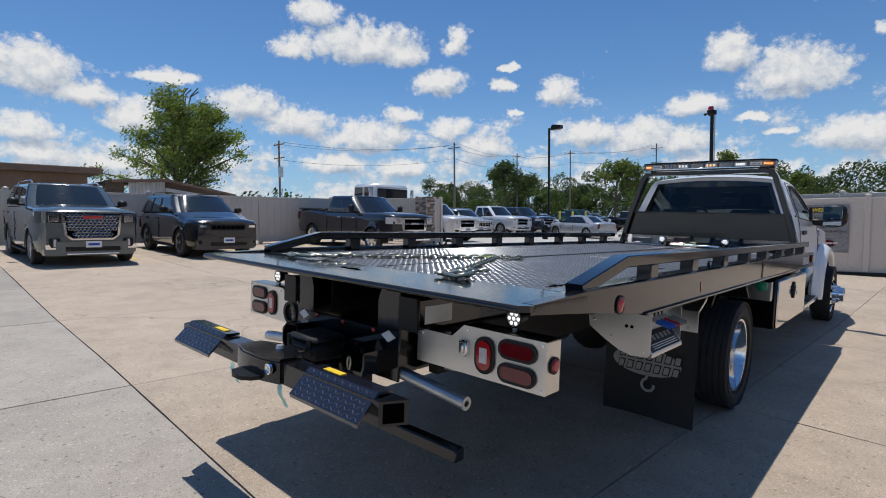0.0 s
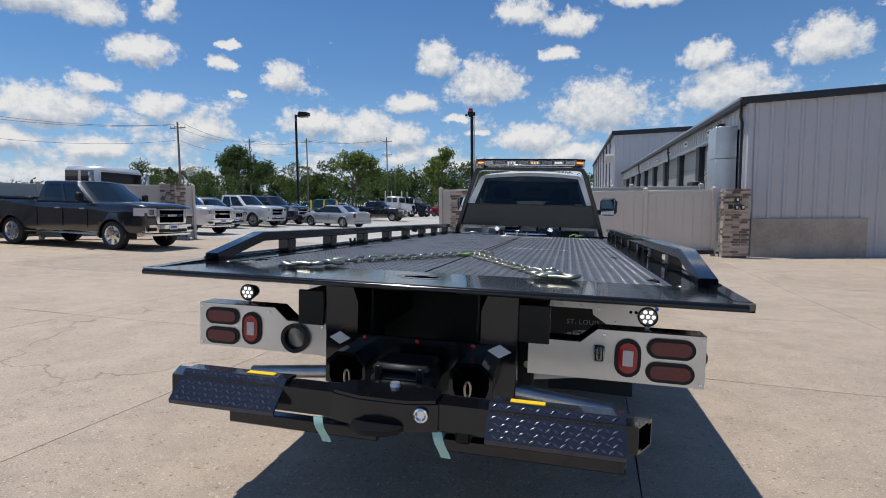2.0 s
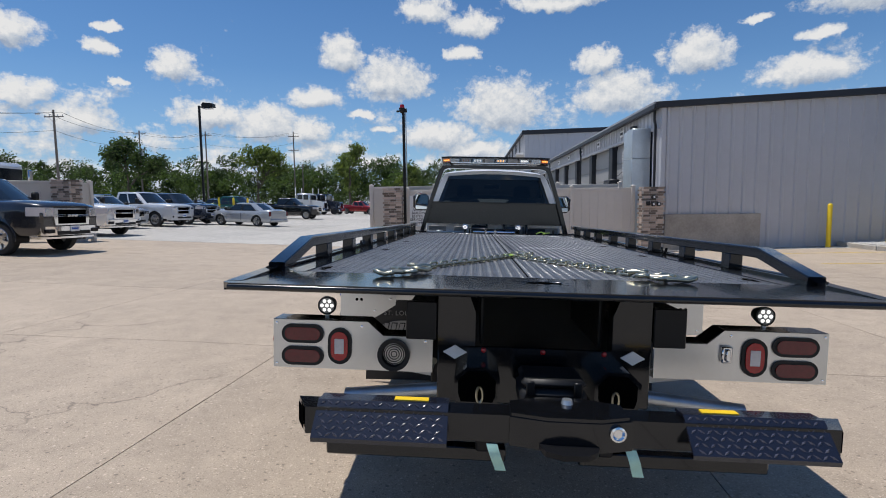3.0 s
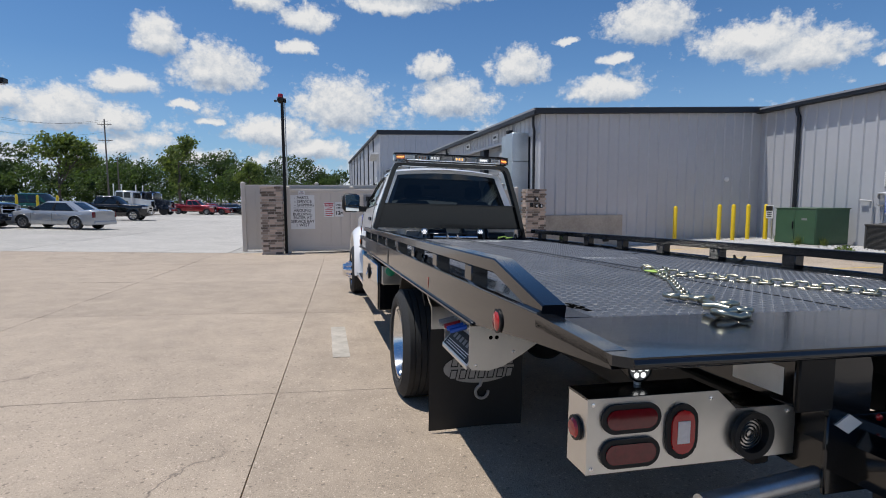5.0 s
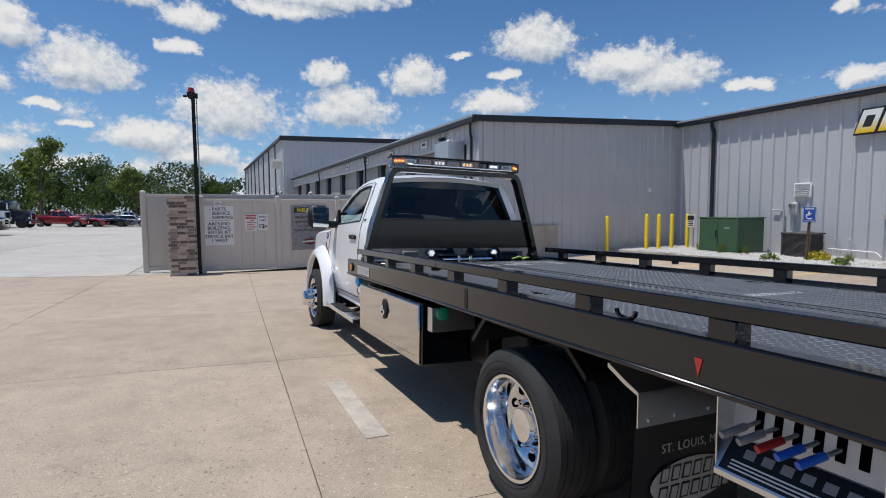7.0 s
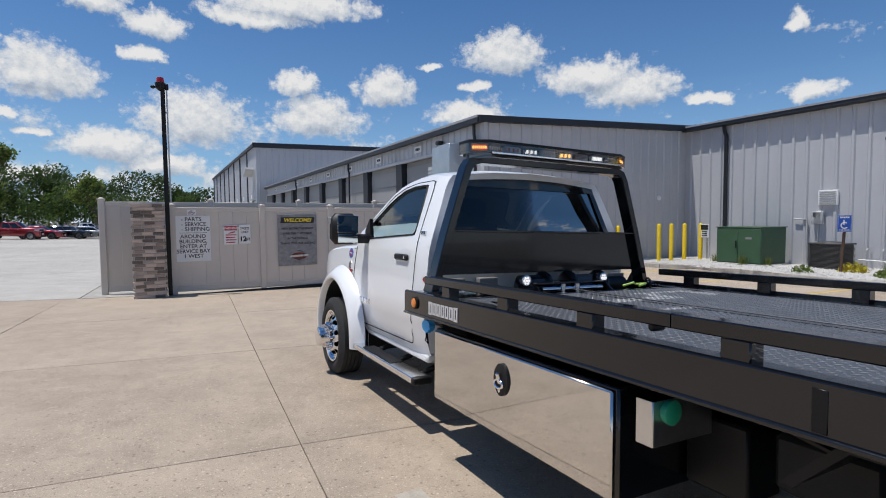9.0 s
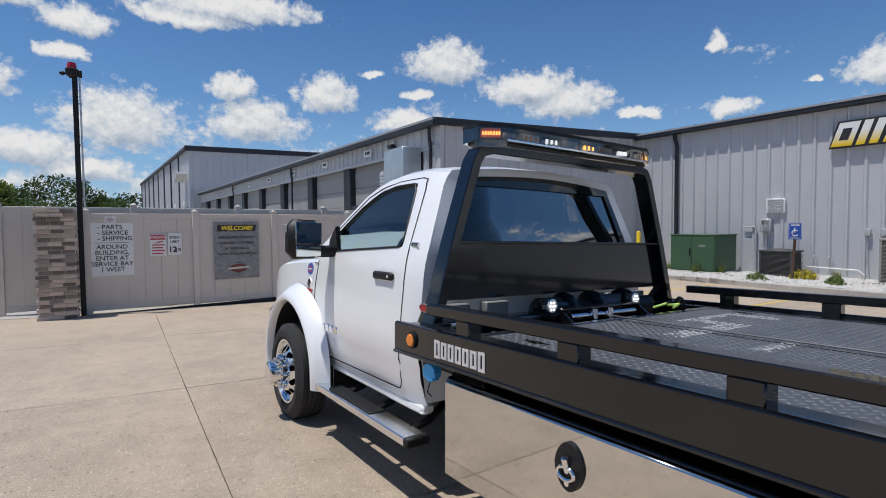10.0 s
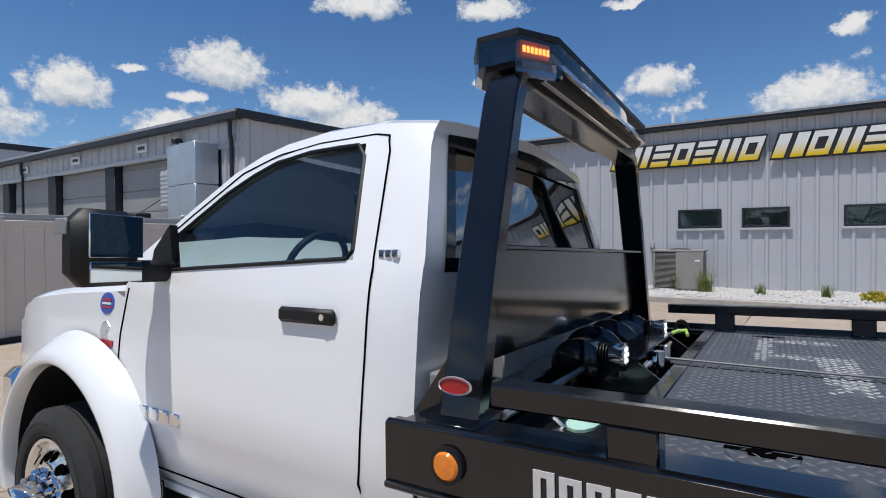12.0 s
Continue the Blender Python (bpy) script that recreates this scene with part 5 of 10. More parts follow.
def build_rack_and_lights():
    a = [(-1.075, 6.01, TOP), (-0.955, 6.01, 1.50), (-0.80, 6.01, 1.98), (-0.765, 6.01, 2.035), (-0.69, 6.01, 2.058), (0.69, 6.01, 2.058),
         (0.765, 6.01, 2.035), (0.80, 6.01, 1.98), (0.955, 6.01, 1.50), (1.075, 6.01, TOP)]
    rack = bed("headache_rack", Geo().bar(a, 0.115, 0.06, (0, 1, 0)), BLACK, None, "black steel cab guard hoop")
    bed("shield", Geo().prism([(-1.005, 1.20), (1.005, 1.20), (0.95, 1.52), (-0.95, 1.52)], "y", 6.01, 6.018), BLACK, rack, "black sheet steel shield")
    bed("shield_rim", Geo().box(-0.95, 0.95, 5.96, 6.05, 1.515, 1.53, 0.003), BLACK, rack)
    for s in (-1, 1):
        bed("foot", Geo().box(s * 1.075 - 0.09, s * 1.075 + 0.09, 5.93, 6.09, TOP - 0.0, TOP + 0.018, 0.004), BLACK, rack)
        bed("gusset", Geo().prism([(6.06, TOP), (6.17, TOP), (6.06, TOP + 0.16)], "x", s * 1.06 - 0.005, s * 1.06 + 0.005), BLACK, rack)
    badge = Geo().lathe([(0, 0.0), (0, 0.033), (0.003, 0.033)], (0, 0, 0), "x", 20)
    rim = Geo().lathe([(0, 0.0), (0, 0.033), (0.003, 0.033)], (0, 0, 0), "x", 24)
    rim.v = [(-1.1205 - x, 6.005 + y * 1.5, 1.17 + z * 0.72) for x, y, z in rim.v]
    oval = bed("round_badge", rim, PAPER, rack, "small red and white oval maker's badge")
    badge.v = [(-1.1225 - x, 6.005 + y * 1.3, 1.17 + z * 0.56) for x, y, z in badge.v]
    bed("badge_centre", badge, RED_PLASTIC, oval)
    # light bar
    z0, z1 = 2.095, 2.185
    bar = bed("light_bar", Geo().prism([(-0.66, 5.88), (-0.80, 5.96), (-0.80, 6.1), (-0.66, 6.19), (0.66, 6.19), (0.80, 6.1), (0.80, 5.96), (0.66, 5.88)], "z", z1 - 0.012, z1 + 0.008),
              BLACK_PLASTIC, None, "long low amber and clear light bar")
    bed("lower_tray", Geo().prism([(-0.64, 5.9), (-0.775, 5.975), (-0.775, 6.085), (-0.64, 6.17), (0.64, 6.17), (0.775, 6.085), (0.775, 5.975), (0.64, 5.9)], "z", z0 - 0.01, z0 + 0.012), BLACK_PLASTIC, bar)
    bed("clear_dome", Geo().prism([(-0.655, 5.882), (-0.798, 5.962), (-0.798, 6.098), (-0.655, 6.188), (0.655, 6.188), (0.798, 6.098), (0.798, 5.962), (0.655, 5.882)], "z", z0 + 0.0, z1 - 0.012), GLASS_CLEAR, bar, "clear polycarbonate lens")
    bed("skirt", Geo().prism([(-0.66, 5.87), (-0.82, 5.96), (-0.78, 5.98), (-0.65, 5.895)], "z", z0 - 0.04, z0), GLASS_CLEAR, bar)
    bed("lens_core", Geo().box(-0.76, 0.76, 5.99, 6.07, z0 + 0.012, z1 - 0.012, 0), BLACK_PLASTIC, bar)
    bed("edge_strip", Geo().box(-0.65, 0.65, 5.872, 5.884, z0 - 0.004, z0 + 0.012, 0.003), ALU, bar, "bright edge strip")
    for k in range(8):
        x = -0.60 + k * 0.171
        mod = bed("lamp_module", Geo().box(x - 0.07, x + 0.07, 5.915, 5.98, z0 + 0.018, z1 - 0.02, 0.006), CHROME if k not in (1, 3, 5) else CLEAR_LENS, bar)
        lit = LED_AMBER if k == 4 else (LED if k in (2, 6) else (AMBER if k == 1 else CLEAR_LENS))
        for q in range(5):
            bed("led", Geo().box(x - 0.05 + q * 0.02, x - 0.036 + q * 0.02, 5.908, 5.916, z0 + 0.03, z1 - 0.034, 0.002), lit if q % 2 == 0 or k % 3 == 0 else CLEAR_LENS, mod)
    for s in (-1, 1):
        m = Matrix.Translation((s * 0.72, 6.03, 0)) @ Matrix.Rotation(s * radians(-62), 4, "Z")
        mod = bed("lamp_module", Geo().box(-0.07, 0.07, -0.035, 0.01, z0 + 0.016, z1 - 0.018, 0.006, m), CHROME, bar)
        for q in range(6):
            bed("led", Geo().box(-0.055 + q * 0.02, -0.041 + q * 0.02, -0.043, -0.034, z0 + 0.03, z1 - 0.032, 0.002, m), LED_AMBER, mod)
    for s in (-1, 1):
        m = Matrix.Translation((s * 0.722, 5.938, 0)) @ Matrix.Rotation(s * radians(30), 4, "Z")
        lamp = bed("corner_lamp", Geo().box(-0.06, 0.06, -0.004, 0.02, z0 + 0.016, z1 - 0.016, 0.004, m), AMBER, bar, "amber corner lamp")
        for q in range(7):
            bed("led", Geo().box(-0.05 + q * 0.0155, -0.04 + q * 0.0155, -0.008, -0.004, z0 + 0.034, z1 - 0.036, 0.001, m), LED_AMBER, lamp)
    for x in (-0.5, 0.5):
        bed("mount_foot", Geo().box(x - 0.05, x + 0.05, 5.95, 6.07, 2.08, z0 - 0.008, 0.006), BLACK_SATIN, bar)
    for y in (5.95, 6.005, 6.06, 6.11):
        bed("tray_rib", Geo().box(-0.62, 0.62, y - 0.008, y + 0.008, z0 - 0.022, z0 - 0.009, 0.003), ALU, bar)
    # winch
    winch = bed("winch", Geo().cyl((-0.12, 5.95, 1.08), (0.50, 5.95, 1.08), 0.055, n=20), CHASSIS, None, "black cable winch with chrome roller guide")
    for x in (-0.12, 0.14, 0.47):
        bed("drum_flange", Geo().lathe([(0, 0.0), (0, 0.122), (0.006, 0.130), (0.024, 0.130), (0.030, 0.122), (0.030, 0.0)], (x, 5.95, 1.08), "x", 32), BLACK, winch)
    bed("gearbox", Geo().lathe([(0, 0.0), (0, 0.085), (0.015, 0.105), (0.20, 0.105), (0.22, 0.10)], (-0.33, 5.95, 1.08), "x", 28), BLACK, winch)
    bed("motor", Geo().cyl((0.5, 5.95, 1.08), (0.76, 5.95, 1.08), 0.07, n=20), BLACK_SATIN, winch)
    for k in range(14):
        x = 0.18 + k * 0.021
        bed("cable_turn", Geo().tube([(x, 5.95 + 0.088 * math.cos(t), 1.08 + 0.088 * math.sin(t)) for t in np.linspace(0, 2 * math.pi, 15)[:-1]], 0.010, 5, True), CABLE, winch)
    for x in (-0.3525, 0.3525):
        bed("guide_plate", Geo().prism([(5.58, 1.02), (5.86, 1.02), (5.86, 1.13), (5.74, 1.135)], "x", x - 0.0075, x + 0.0075), BLACK, winch)
    bed("guide_top", Geo().box(-0.36, 0.36, 5.72, 5.84, 1.128, 1.142, 0.004), BLACK, winch)
    bed("roller", Geo().cyl((-0.3, 5.73, 1.09), (0.3, 5.73, 1.09), 0.022, n=14), CHROME, winch)
    for x in (-0.12, 0.02):
        bed("roller", Geo().cyl((x, 5.7, 1.03), (x, 5.7, 1.13), 0.022, n=14), CHROME, winch)
    bed("release_rod", Geo().cyl((-1.0, 5.93, 1.075), (-0.33, 5.93, 1.075), 0.012, n=8), GALV, winch)
    bed("release_lever", Geo().box(-0.86, -0.76, 5.9, 5.96, 1.06, 1.1, 0.006), GALV, winch)
    bed("strap", Geo().tube([(0.62, 5.8, 1.08), (0.68, 5.74, 1.11), (0.75, 5.78, 1.09), (0.8, 5.72, 1.1), (0.7, 5.7, 1.085)], 0.009, 6), LIME, winch, "lime green strap")
    bed("d_hook", Geo().tube([(0.86, 5.75 + 0.03 * math.cos(t), 1.1 + 0.04 * math.sin(t)) for t in np.linspace(-0.6, 4, 12)], 0.01, 6), BLACK_SATIN, winch)
    for x in (-0.42, 0.35):
        lamp = bed("work_lamp", Geo().lathe([(0, 0.0), (0, 0.034), (-0.045, 0.043), (-0.05, 0.043), (-0.052, 0.036)], (x, 5.80, 1.158), "y", 20), ALU)
        bed("lens", Geo().lathe([(-0.05, 0.037), (-0.051, 0.0)], (x, 5.80, 1.158), "y", 20), CLEAR_LENS, lamp, "white work lamp lens")
        for k in range(7):
            a, r = k * math.pi / 3, (0.022 if k < 6 else 0.0)
            bed("led", Geo().lathe([(0, 0.0085), (-0.003, 0.006), (-0.004, 0.0)], (x + r * math.cos(a), 5.748, 1.158 + r * math.sin(a)), "y", 8), LED, lamp)
        for k in range(4):
            bed("cooling_fin", Geo().lathe([(0.006 + k * 0.010, 0.0), (0.006 + k * 0.010, 0.036), (0.010 + k * 0.010, 0.036), (0.010 + k * 0.010, 0.0)], (x, 5.80, 1.158), "y", 18), BLACK_SATIN, lamp)
        bed("lamp_foot", Geo().box(x - 0.012, x + 0.012, 5.775, 5.80, 1.08, 1.13, 0.004), BLACK_SATIN, lamp)
    for x0, x1 in ((-0.98, -0.72), (-0.6, -0.42), (0.55, 0.98)):
        bed("bin", Geo().box(x0, x1, 6.12, 6.18, 1.07, 1.16, 0.006), GREY_PLASTIC)


build_rack_and_lights()


def hitch(name, geo, mat, parent=None, label="", smooth=38):
    """Parts of the wheel lift's crossbar, which hangs a little low."""
    geo.v = [(x * 1.012 + 0.012, y + 0.012, z - 0.022) for x, y, z in geo.v]
    return bed(name, geo, mat, parent, label, smooth)


def lamp_side(name, geo, mat, parent=None, label="", smooth=38):
    """Parts of a tail lamp box: the left one is set in by two centimetres."""
    if sum(p[0] for p in geo.v) < 0:
        geo.v = [(x + 0.014, y, z - 0.014) for x, y, z in geo.v]
    return bed(name, geo, mat, parent, label, smooth)


def build_tail():
    # stainless lamp boxes
    for s in (-1, 1):
        o = [(1.14, 0.69), (1.14, 0.895), (0.735, 0.895), (0.67, 0.838), (0.46, 0.838), (0.46, 0.69)]
        box = lamp_side("lamp_box", Geo().prism([(s * x, z) for x, z in o], "y", 0.28, 0.284), STAINLESS, None, "brushed stainless tail lamp box")
        lamp_side("box_side", Geo().box(min(s * 1.136, s * 1.14), max(s * 1.136, s * 1.14), 0.284, 0.385, 0.69, 0.895, 0.001), STAINLESS, box)
        lamp_side("box_top", Geo().prism([(s * 1.14, 0.891), (s * 1.14, 0.897), (s * 0.735, 0.897), (s * 0.668, 0.842), (s * 0.46, 0.842), (s * 0.46, 0.836), (s * 0.672, 0.836), (s * 0.737, 0.891)], "y", 0.282, 0.39), BLACK, box)
        lamp_side("box_bottom", Geo().box(min(s * 0.46, s * 1.136), max(s * 0.46, s * 1.136), 0.284, 0.385, 0.69, 0.694, 0), STAINLESS, box)
        def pill(cx, cz, hw, hh, n=6):
            r = min(hw, hh)
            pts = []
            for qx, qz, a0 in ((hw - r, hh - r, 0), (-hw + r, hh - r, 90), (-hw + r, -hh + r, 180), (hw - r, -hh + r, 270)):
                pts += [(cx + qx + r * math.cos(radians(a0 + 90 * i / n)), cz + qz + r * math.sin(radians(a0 + 90 * i / n))) for i in range(n + 1)]
            return pts
        for cz in (0.838, 0.743):
            lamp = lamp_side("tail_lamp", Geo().prism(pill(s * 1.012, cz, 0.09, 0.040), "y", 0.271, 0.285), BLACK_PLASTIC, box, "oval red tail lamp in black grommet")
            lamp_side("lens", Geo().prism(pill(s * 1.012, cz, 0.076, 0.027), "y", 0.2675, 0.273), RED_LENS, lamp)
        lamp = lamp_side("reverse_lamp", Geo().prism(pill(s * 0.853, 0.79, 0.05, 0.078, 4), "y", 0.271, 0.285), BLACK_PLASTIC, box)
        lamp_side("lens", Geo().prism(pill(s * 0.853, 0.79, 0.036, 0.062, 3), "y", 0.266, 0.273), RED_BRIGHT, lamp)
        lamp_side("lens_centre", Geo().box(s * 0.853 - 0.02, s * 0.853 + 0.02, 0.2635, 0.2665, 0.758, 0.822, 0.002), CLEAR_LENS, lamp)
        for x, z in ((1.125, 0.88), (0.76, 0.875), (1.125, 0.705), (0.49, 0.82)):
            lamp_side("rivet", Geo().lathe([(0, 0.007), (-0.003, 0.006), (-0.0045, 0.0)], (s * x, 0.28, z), "y", 8), CHROME, box)
        sl = lamp_side("side_lamp", Geo().lathe([(0, 0.034), (s * 0.008, 0.034), (s * 0.01, 0.027)], (s * 1.14, 0.335, 0.80), "x", 20), BLACK_PLASTIC, box)
        lamp_side("lens", Geo().lathe([(s * 0.009, 0.027), (s * 0.016, 0.02), (s * 0.018, 0.0)], (s * 1.14, 0.335, 0.80), "x", 16), RED_BRIGHT, sl)
        # round work lamp over the box
        lamp = lamp_side("work_lamp", Geo().lathe([(0.05, 0.0), (0.05, 0.028), (0.0, 0.040), (-0.012, 0.040), (-0.013, 0.034)], (s * 0.933, 0.37, 0.945), "y", 24), BLACK_SATIN, None, "round black LED work lamp, lit")
        lamp_side("lens", Geo().lathe([(-0.011, 0.035), (-0.0115, 0.0)], (s * 0.933, 0.37, 0.945), "y", 20), GREY_PLASTIC, lamp)
        for k in range(7):
            a = k * math.pi / 3
            r = 0.022 if k < 6 else 0
            lamp_side("led", Geo().lathe([(0, 0.0085), (-0.003, 0.006), (-0.004, 0.0)], (s * 0.933 + r * math.cos(a), 0.358, 0.945 + r * math.sin(a)), "y", 8), LED, lamp)
        lamp_side("lamp_foot", Geo().cyl((s * 0.933, 0.37, 0.89), (s * 0.933, 0.37, 0.915), 0.01, n=8), GALV, lamp)
        # step tubes and galvanised arms
        pipe = bed("stub_pipe", Geo().cyl((s * 0.40, 0.24, 0.622), (s * 0.80, 0.235, 0.583), 0.029, n=18, caps=False), GALV, None, "galvanised pipe stub")
        bed("pipe_end", Geo().lathe([(0, 0.029), (s * 0.002, 0.029), (s * 0.002, 0.014), (-s * 0.03, 0.013)], (s * 0.80, 0.235, 0.583), "x", 18), GALV, pipe)
        arm = bed("perforated_arm", Geo().prism([(s * 0.40, 0.60), (s * 0.72, 0.645), (s * 0.72, 0.70), (s * 0.40, 0.67)], "y", 0.45, 0.50), GALV)
        arm2 = bed("perforated_arm", Geo().prism([(s * 0.68, 0.64), (s * 0.92, 0.67), (s * 0.92, 0.715), (s * 0.68, 0.69)], "y", 0.44, 0.445), GALV)
        for k in range(6):
            # black discs stand in for the shade of the punched holes
            bed("hole_shade", Geo().lathe([(0, 0.009), (-0.001, 0.0)], (s * (0.73 + k * 0.03), 0.44, 0.671 + k * 0.0038), "y", 8), DARK_LINE, arm2)
        bed("pivot_bolt", Geo().cyl((s * 0.45, 0.40, 0.69), (s * 0.45, 0.52, 0.69), 0.016, n=10), CHAIN, arm)
    # siren horn on the left box, latch on the right
    horn = lamp_side("siren_speaker", Geo().lathe([(0.02, 0.0), (0.02, 0.05), (-0.005, 0.068), (-0.022, 0.068), (-0.02, 0.05), (0.0, 0.045), (0.005, 0.0)], (-0.622, 0.28, 0.763), "y", 32), BLACK_PLASTIC, None, "round black siren speaker")
    for r in (0.012, 0.022, 0.032, 0.041):
        lamp_side("ring", Geo().tube([(-0.622 + r * math.cos(a), 0.277, 0.763 + r * math.sin(a)) for a in np.linspace(0, 2 * math.pi, 20)[:-1]], 0.0022, 5, True), BLACK_SATIN, horn)
    latch = bed("latch", Geo().box(0.72, 0.765, 0.262, 0.28, 0.765, 0.835, 0.006), CHROME)
    bed("latch_lever", Geo().box(0.733, 0.752, 0.252, 0.262, 0.775, 0.825, 0.004), ALU, latch)
    # tail frame
    fr = bed("tail_frame", Geo().box(-0.42, 0.42, 0.20, 0.215, 0.585, 0.815, 0.004), BLACK, None, "black steel tail frame plate")
    for s in (-1, 1):
        bed("upright", Geo().prism([(s * 0.27, 0.815), (s * 0.42, 0.815), (s * 0.42, 1.03), (s * 0.30, 1.03), (s * 0.27, 0.95)], "y", 0.2, 0.215), BLACK, fr)
        bed("hinge_plate", Geo().box(s * 0.36 - 0.006, s * 0.36 + 0.006, 0.215, 0.6, 0.6, 1.04, 0.003), BLACK, fr)
        r = Geo().prism([(s * 0.35 - 0.048, 0.79), (s * 0.35, 0.818), (s * 0.35 + 0.048, 0.79), (s * 0.35, 0.762)], "y", 0.195, 0.2)
        bed("reflector", r, PAPER, fr, "silver diamond reflector")
        o = [(0.19, 0.62), (0.33, 0.62), (0.345, 0.66), (0.345, 0.73), (0.30, 0.77), (0.22, 0.77), (0.175, 0.73), (0.175, 0.66)]
        p = bed("pocket", Geo().prism([(s * x, z) for x, z in o], "y", 0.06, 0.2), BLACK, fr)
        oi = [(0.20, 0.64), (0.32, 0.64), (0.33, 0.67), (0.33, 0.72), (0.295, 0.755), (0.225, 0.755), (0.19, 0.72), (0.19, 0.67)]
        # solid pocket; its dark inside is a black plate on the end
        bed("pocket_mouth_shade", Geo().prism([(s * x, z) for x, z in oi], "y", 0.055, 0.06), DARK_LINE, p)
        bed("pull_ring", Geo().tube([(s * 0.25 + 0.012 * math.cos(t), 0.05, 0.67 + 0.03 * math.sin(t)) for t in np.linspace(0, 2 * math.pi, 12)[:-1]], 0.005, 6, True), CHAIN, p)
    for x in (-0.235, 0.0, 0.24):
        bed("marker_led", Geo().lathe([(0, 0.011), (-0.006, 0.008), (-0.008, 0.0)], (x, 0.2, 0.80), "y", 10), RED_BRIGHT, fr)
    for x in (-0.2425, 0.2425):
        bed("inner_web", Geo().box(x - 0.0075, x + 0.0075, 0.3, 1.2, 0.8, 1.03, 0.003), BLACK_SATIN, fr)
    bed("inner_plate", Geo().box(-0.42, 0.42, 0.9, 0.92, 0.6, 1.03, 0.003), CHASSIS, fr)
    case = bed("hand_control_case", Geo().box(-0.11, 0.125, -0.06, 0.14, 0.655, 0.735, 0.018), BLACK_PLASTIC, None, "black plastic latching case")
    bed("lid", Geo().box(-0.105, 0.12, -0.055, 0.135, 0.737, 0.768, 0.016), BLACK_PLASTIC, case)
    bed("handle", Geo().tube([(-0.05, -0.065, 0.70), (-0.05, -0.085, 0.70), (0.06, -0.085, 0.70), (0.06, -0.065, 0.70)], 0.008, 8), BLACK_PLASTIC, case)
    for x in (-0.075, 0.09):
        bed("clip", Geo().box(x - 0.015, x + 0.015, -0.068, -0.056, 0.71, 0.765, 0.004), BLACK_SATIN, case)
    # wheel lift
    lift = hitch("wheel_lift_boom", Geo().box(-0.085, 0.085, -0.1, 1.6, 0.56, 0.66, 0.012), BLACK, None, "black wheel lift with tread plate steps")
    y = -0.235
    head = Geo().prism([(-0.17, y - 0.055), (-0.06, y - 0.085), (0.10, y - 0.085), (0.2, y - 0.055), (0.2, y + 0.055), (0.1, y + 0.085), (-0.08, y + 0.085), (-0.17, y + 0.055)], "z", 0.652, 0.742)
    hitch("crossbar_head", head, BLACK, lift)
    hitch("head_plate", Geo().prism([(-0.165, y - 0.05), (-0.06, y - 0.08), (0.10, y - 0.08), (0.19, y - 0.05), (0.19, y + 0.055), (0.08, y + 0.10), (-0.06, y + 0.10), (-0.165, y + 0.055)], "z", 0.742, 0.754), BLACK, lift)
    hitch("head_bolt", Geo().lathe([(0, 0.0), (0.014, 0.0), (0.014, 0.016), (0, 0.02)], (0.02, y + 0.05, 0.754), "z", 10), GALV, lift)
    hitch("pin", Geo().lathe([(0, 0.024), (-0.012, 0.024), (-0.014, 0.018), (-0.006, 0.012), (-0.006, 0.0)], (0.15, y - 0.072, 0.712), "y", 16), CHROME, lift)
    nose = Geo().prism([(-0.085, y - 0.07), (-0.07, y - 0.13), (-0.02, y - 0.155), (0.05, y - 0.15), (0.085, y - 0.12), (0.10, y - 0.07)], "z", 0.655, 0.672)
    hitch("hitch_nose", nose, BLACK_SATIN, lift)
    for s in (-1, 1):
        arm = hitch("crossbar_arm", Geo().prism([(s * 0.17, y - 0.045), (s * 0.81, y - 0.045), (s * 0.86, y + 0.05), (s * 0.17, y + 0.05)], "z", 0.655, 0.742), BLACK, lift)
        mouth = [(s * 0.8195, y - 0.033), (s * 0.8535, y + 0.0315), (s * 0.8555, y + 0.0305), (s * 0.8215, y - 0.034)]
        # the tube is closed; a black plate draws its shaded mouth
        hitch("tube_mouth_shade", Geo().prism(mouth, "z", 0.666, 0.731), DARK_LINE, arm)
        # step: a folded tread plate in front of the arm
        fold = [(y + 0.05, 0.756), (y - 0.018, 0.760), (y - 0.108, 0.670), (y - 0.104, 0.655), (y - 0.098, 0.668), (y - 0.012, 0.749), (y + 0.05, 0.746)]
        x0, x1 = sorted((s * 0.36, s * 0.775))
        step = hitch("step_plate", Geo().prism(fold, "x", x0, x1), STEPPLATE, arm, "dark blue-black diamond tread step")
        g = Geo()
        ax, up = Vector((1, 0, 0)), Vector((0, -0.090, -0.090)).normalized()
        nrm = Vector((0, -0.090, 0.090)).normalized()
        rows, cols = 6, 17
        for i in range(rows):
            for j in range(cols):
                c = Vector((x0 + 0.018 + (x1 - x0 - 0.036) * (j + 0.5 * (i % 2) * 0.9) / (cols - 0.5), y - 0.018, 0.760)) + up * (0.012 + i * 0.0206)
                t = 1 if (i + j) % 2 else -1
                d = (ax * 0.8 + up * 0.6 * t).normalized()
                e = nrm.cross(d)
                k = len(g.v)
                g.v += [tuple(c + d * 0.0125), tuple(c + e * 0.004), tuple(c - d * 0.0125), tuple(c - e * 0.004), tuple(c + nrm * 0.004 + d * 0.005), tuple(c + nrm * 0.004 - d * 0.005)]
                g.f += [(k, k + 1, k + 4), (k + 1, k + 5, k + 4), (k + 1, k + 2, k + 5), (k + 2, k + 3, k + 5), (k + 3, k + 4, k + 5), (k + 3, k, k + 4)]
        hitch("raised_tread", g, LUG, step, "", 30)["kind"] = "stuff"
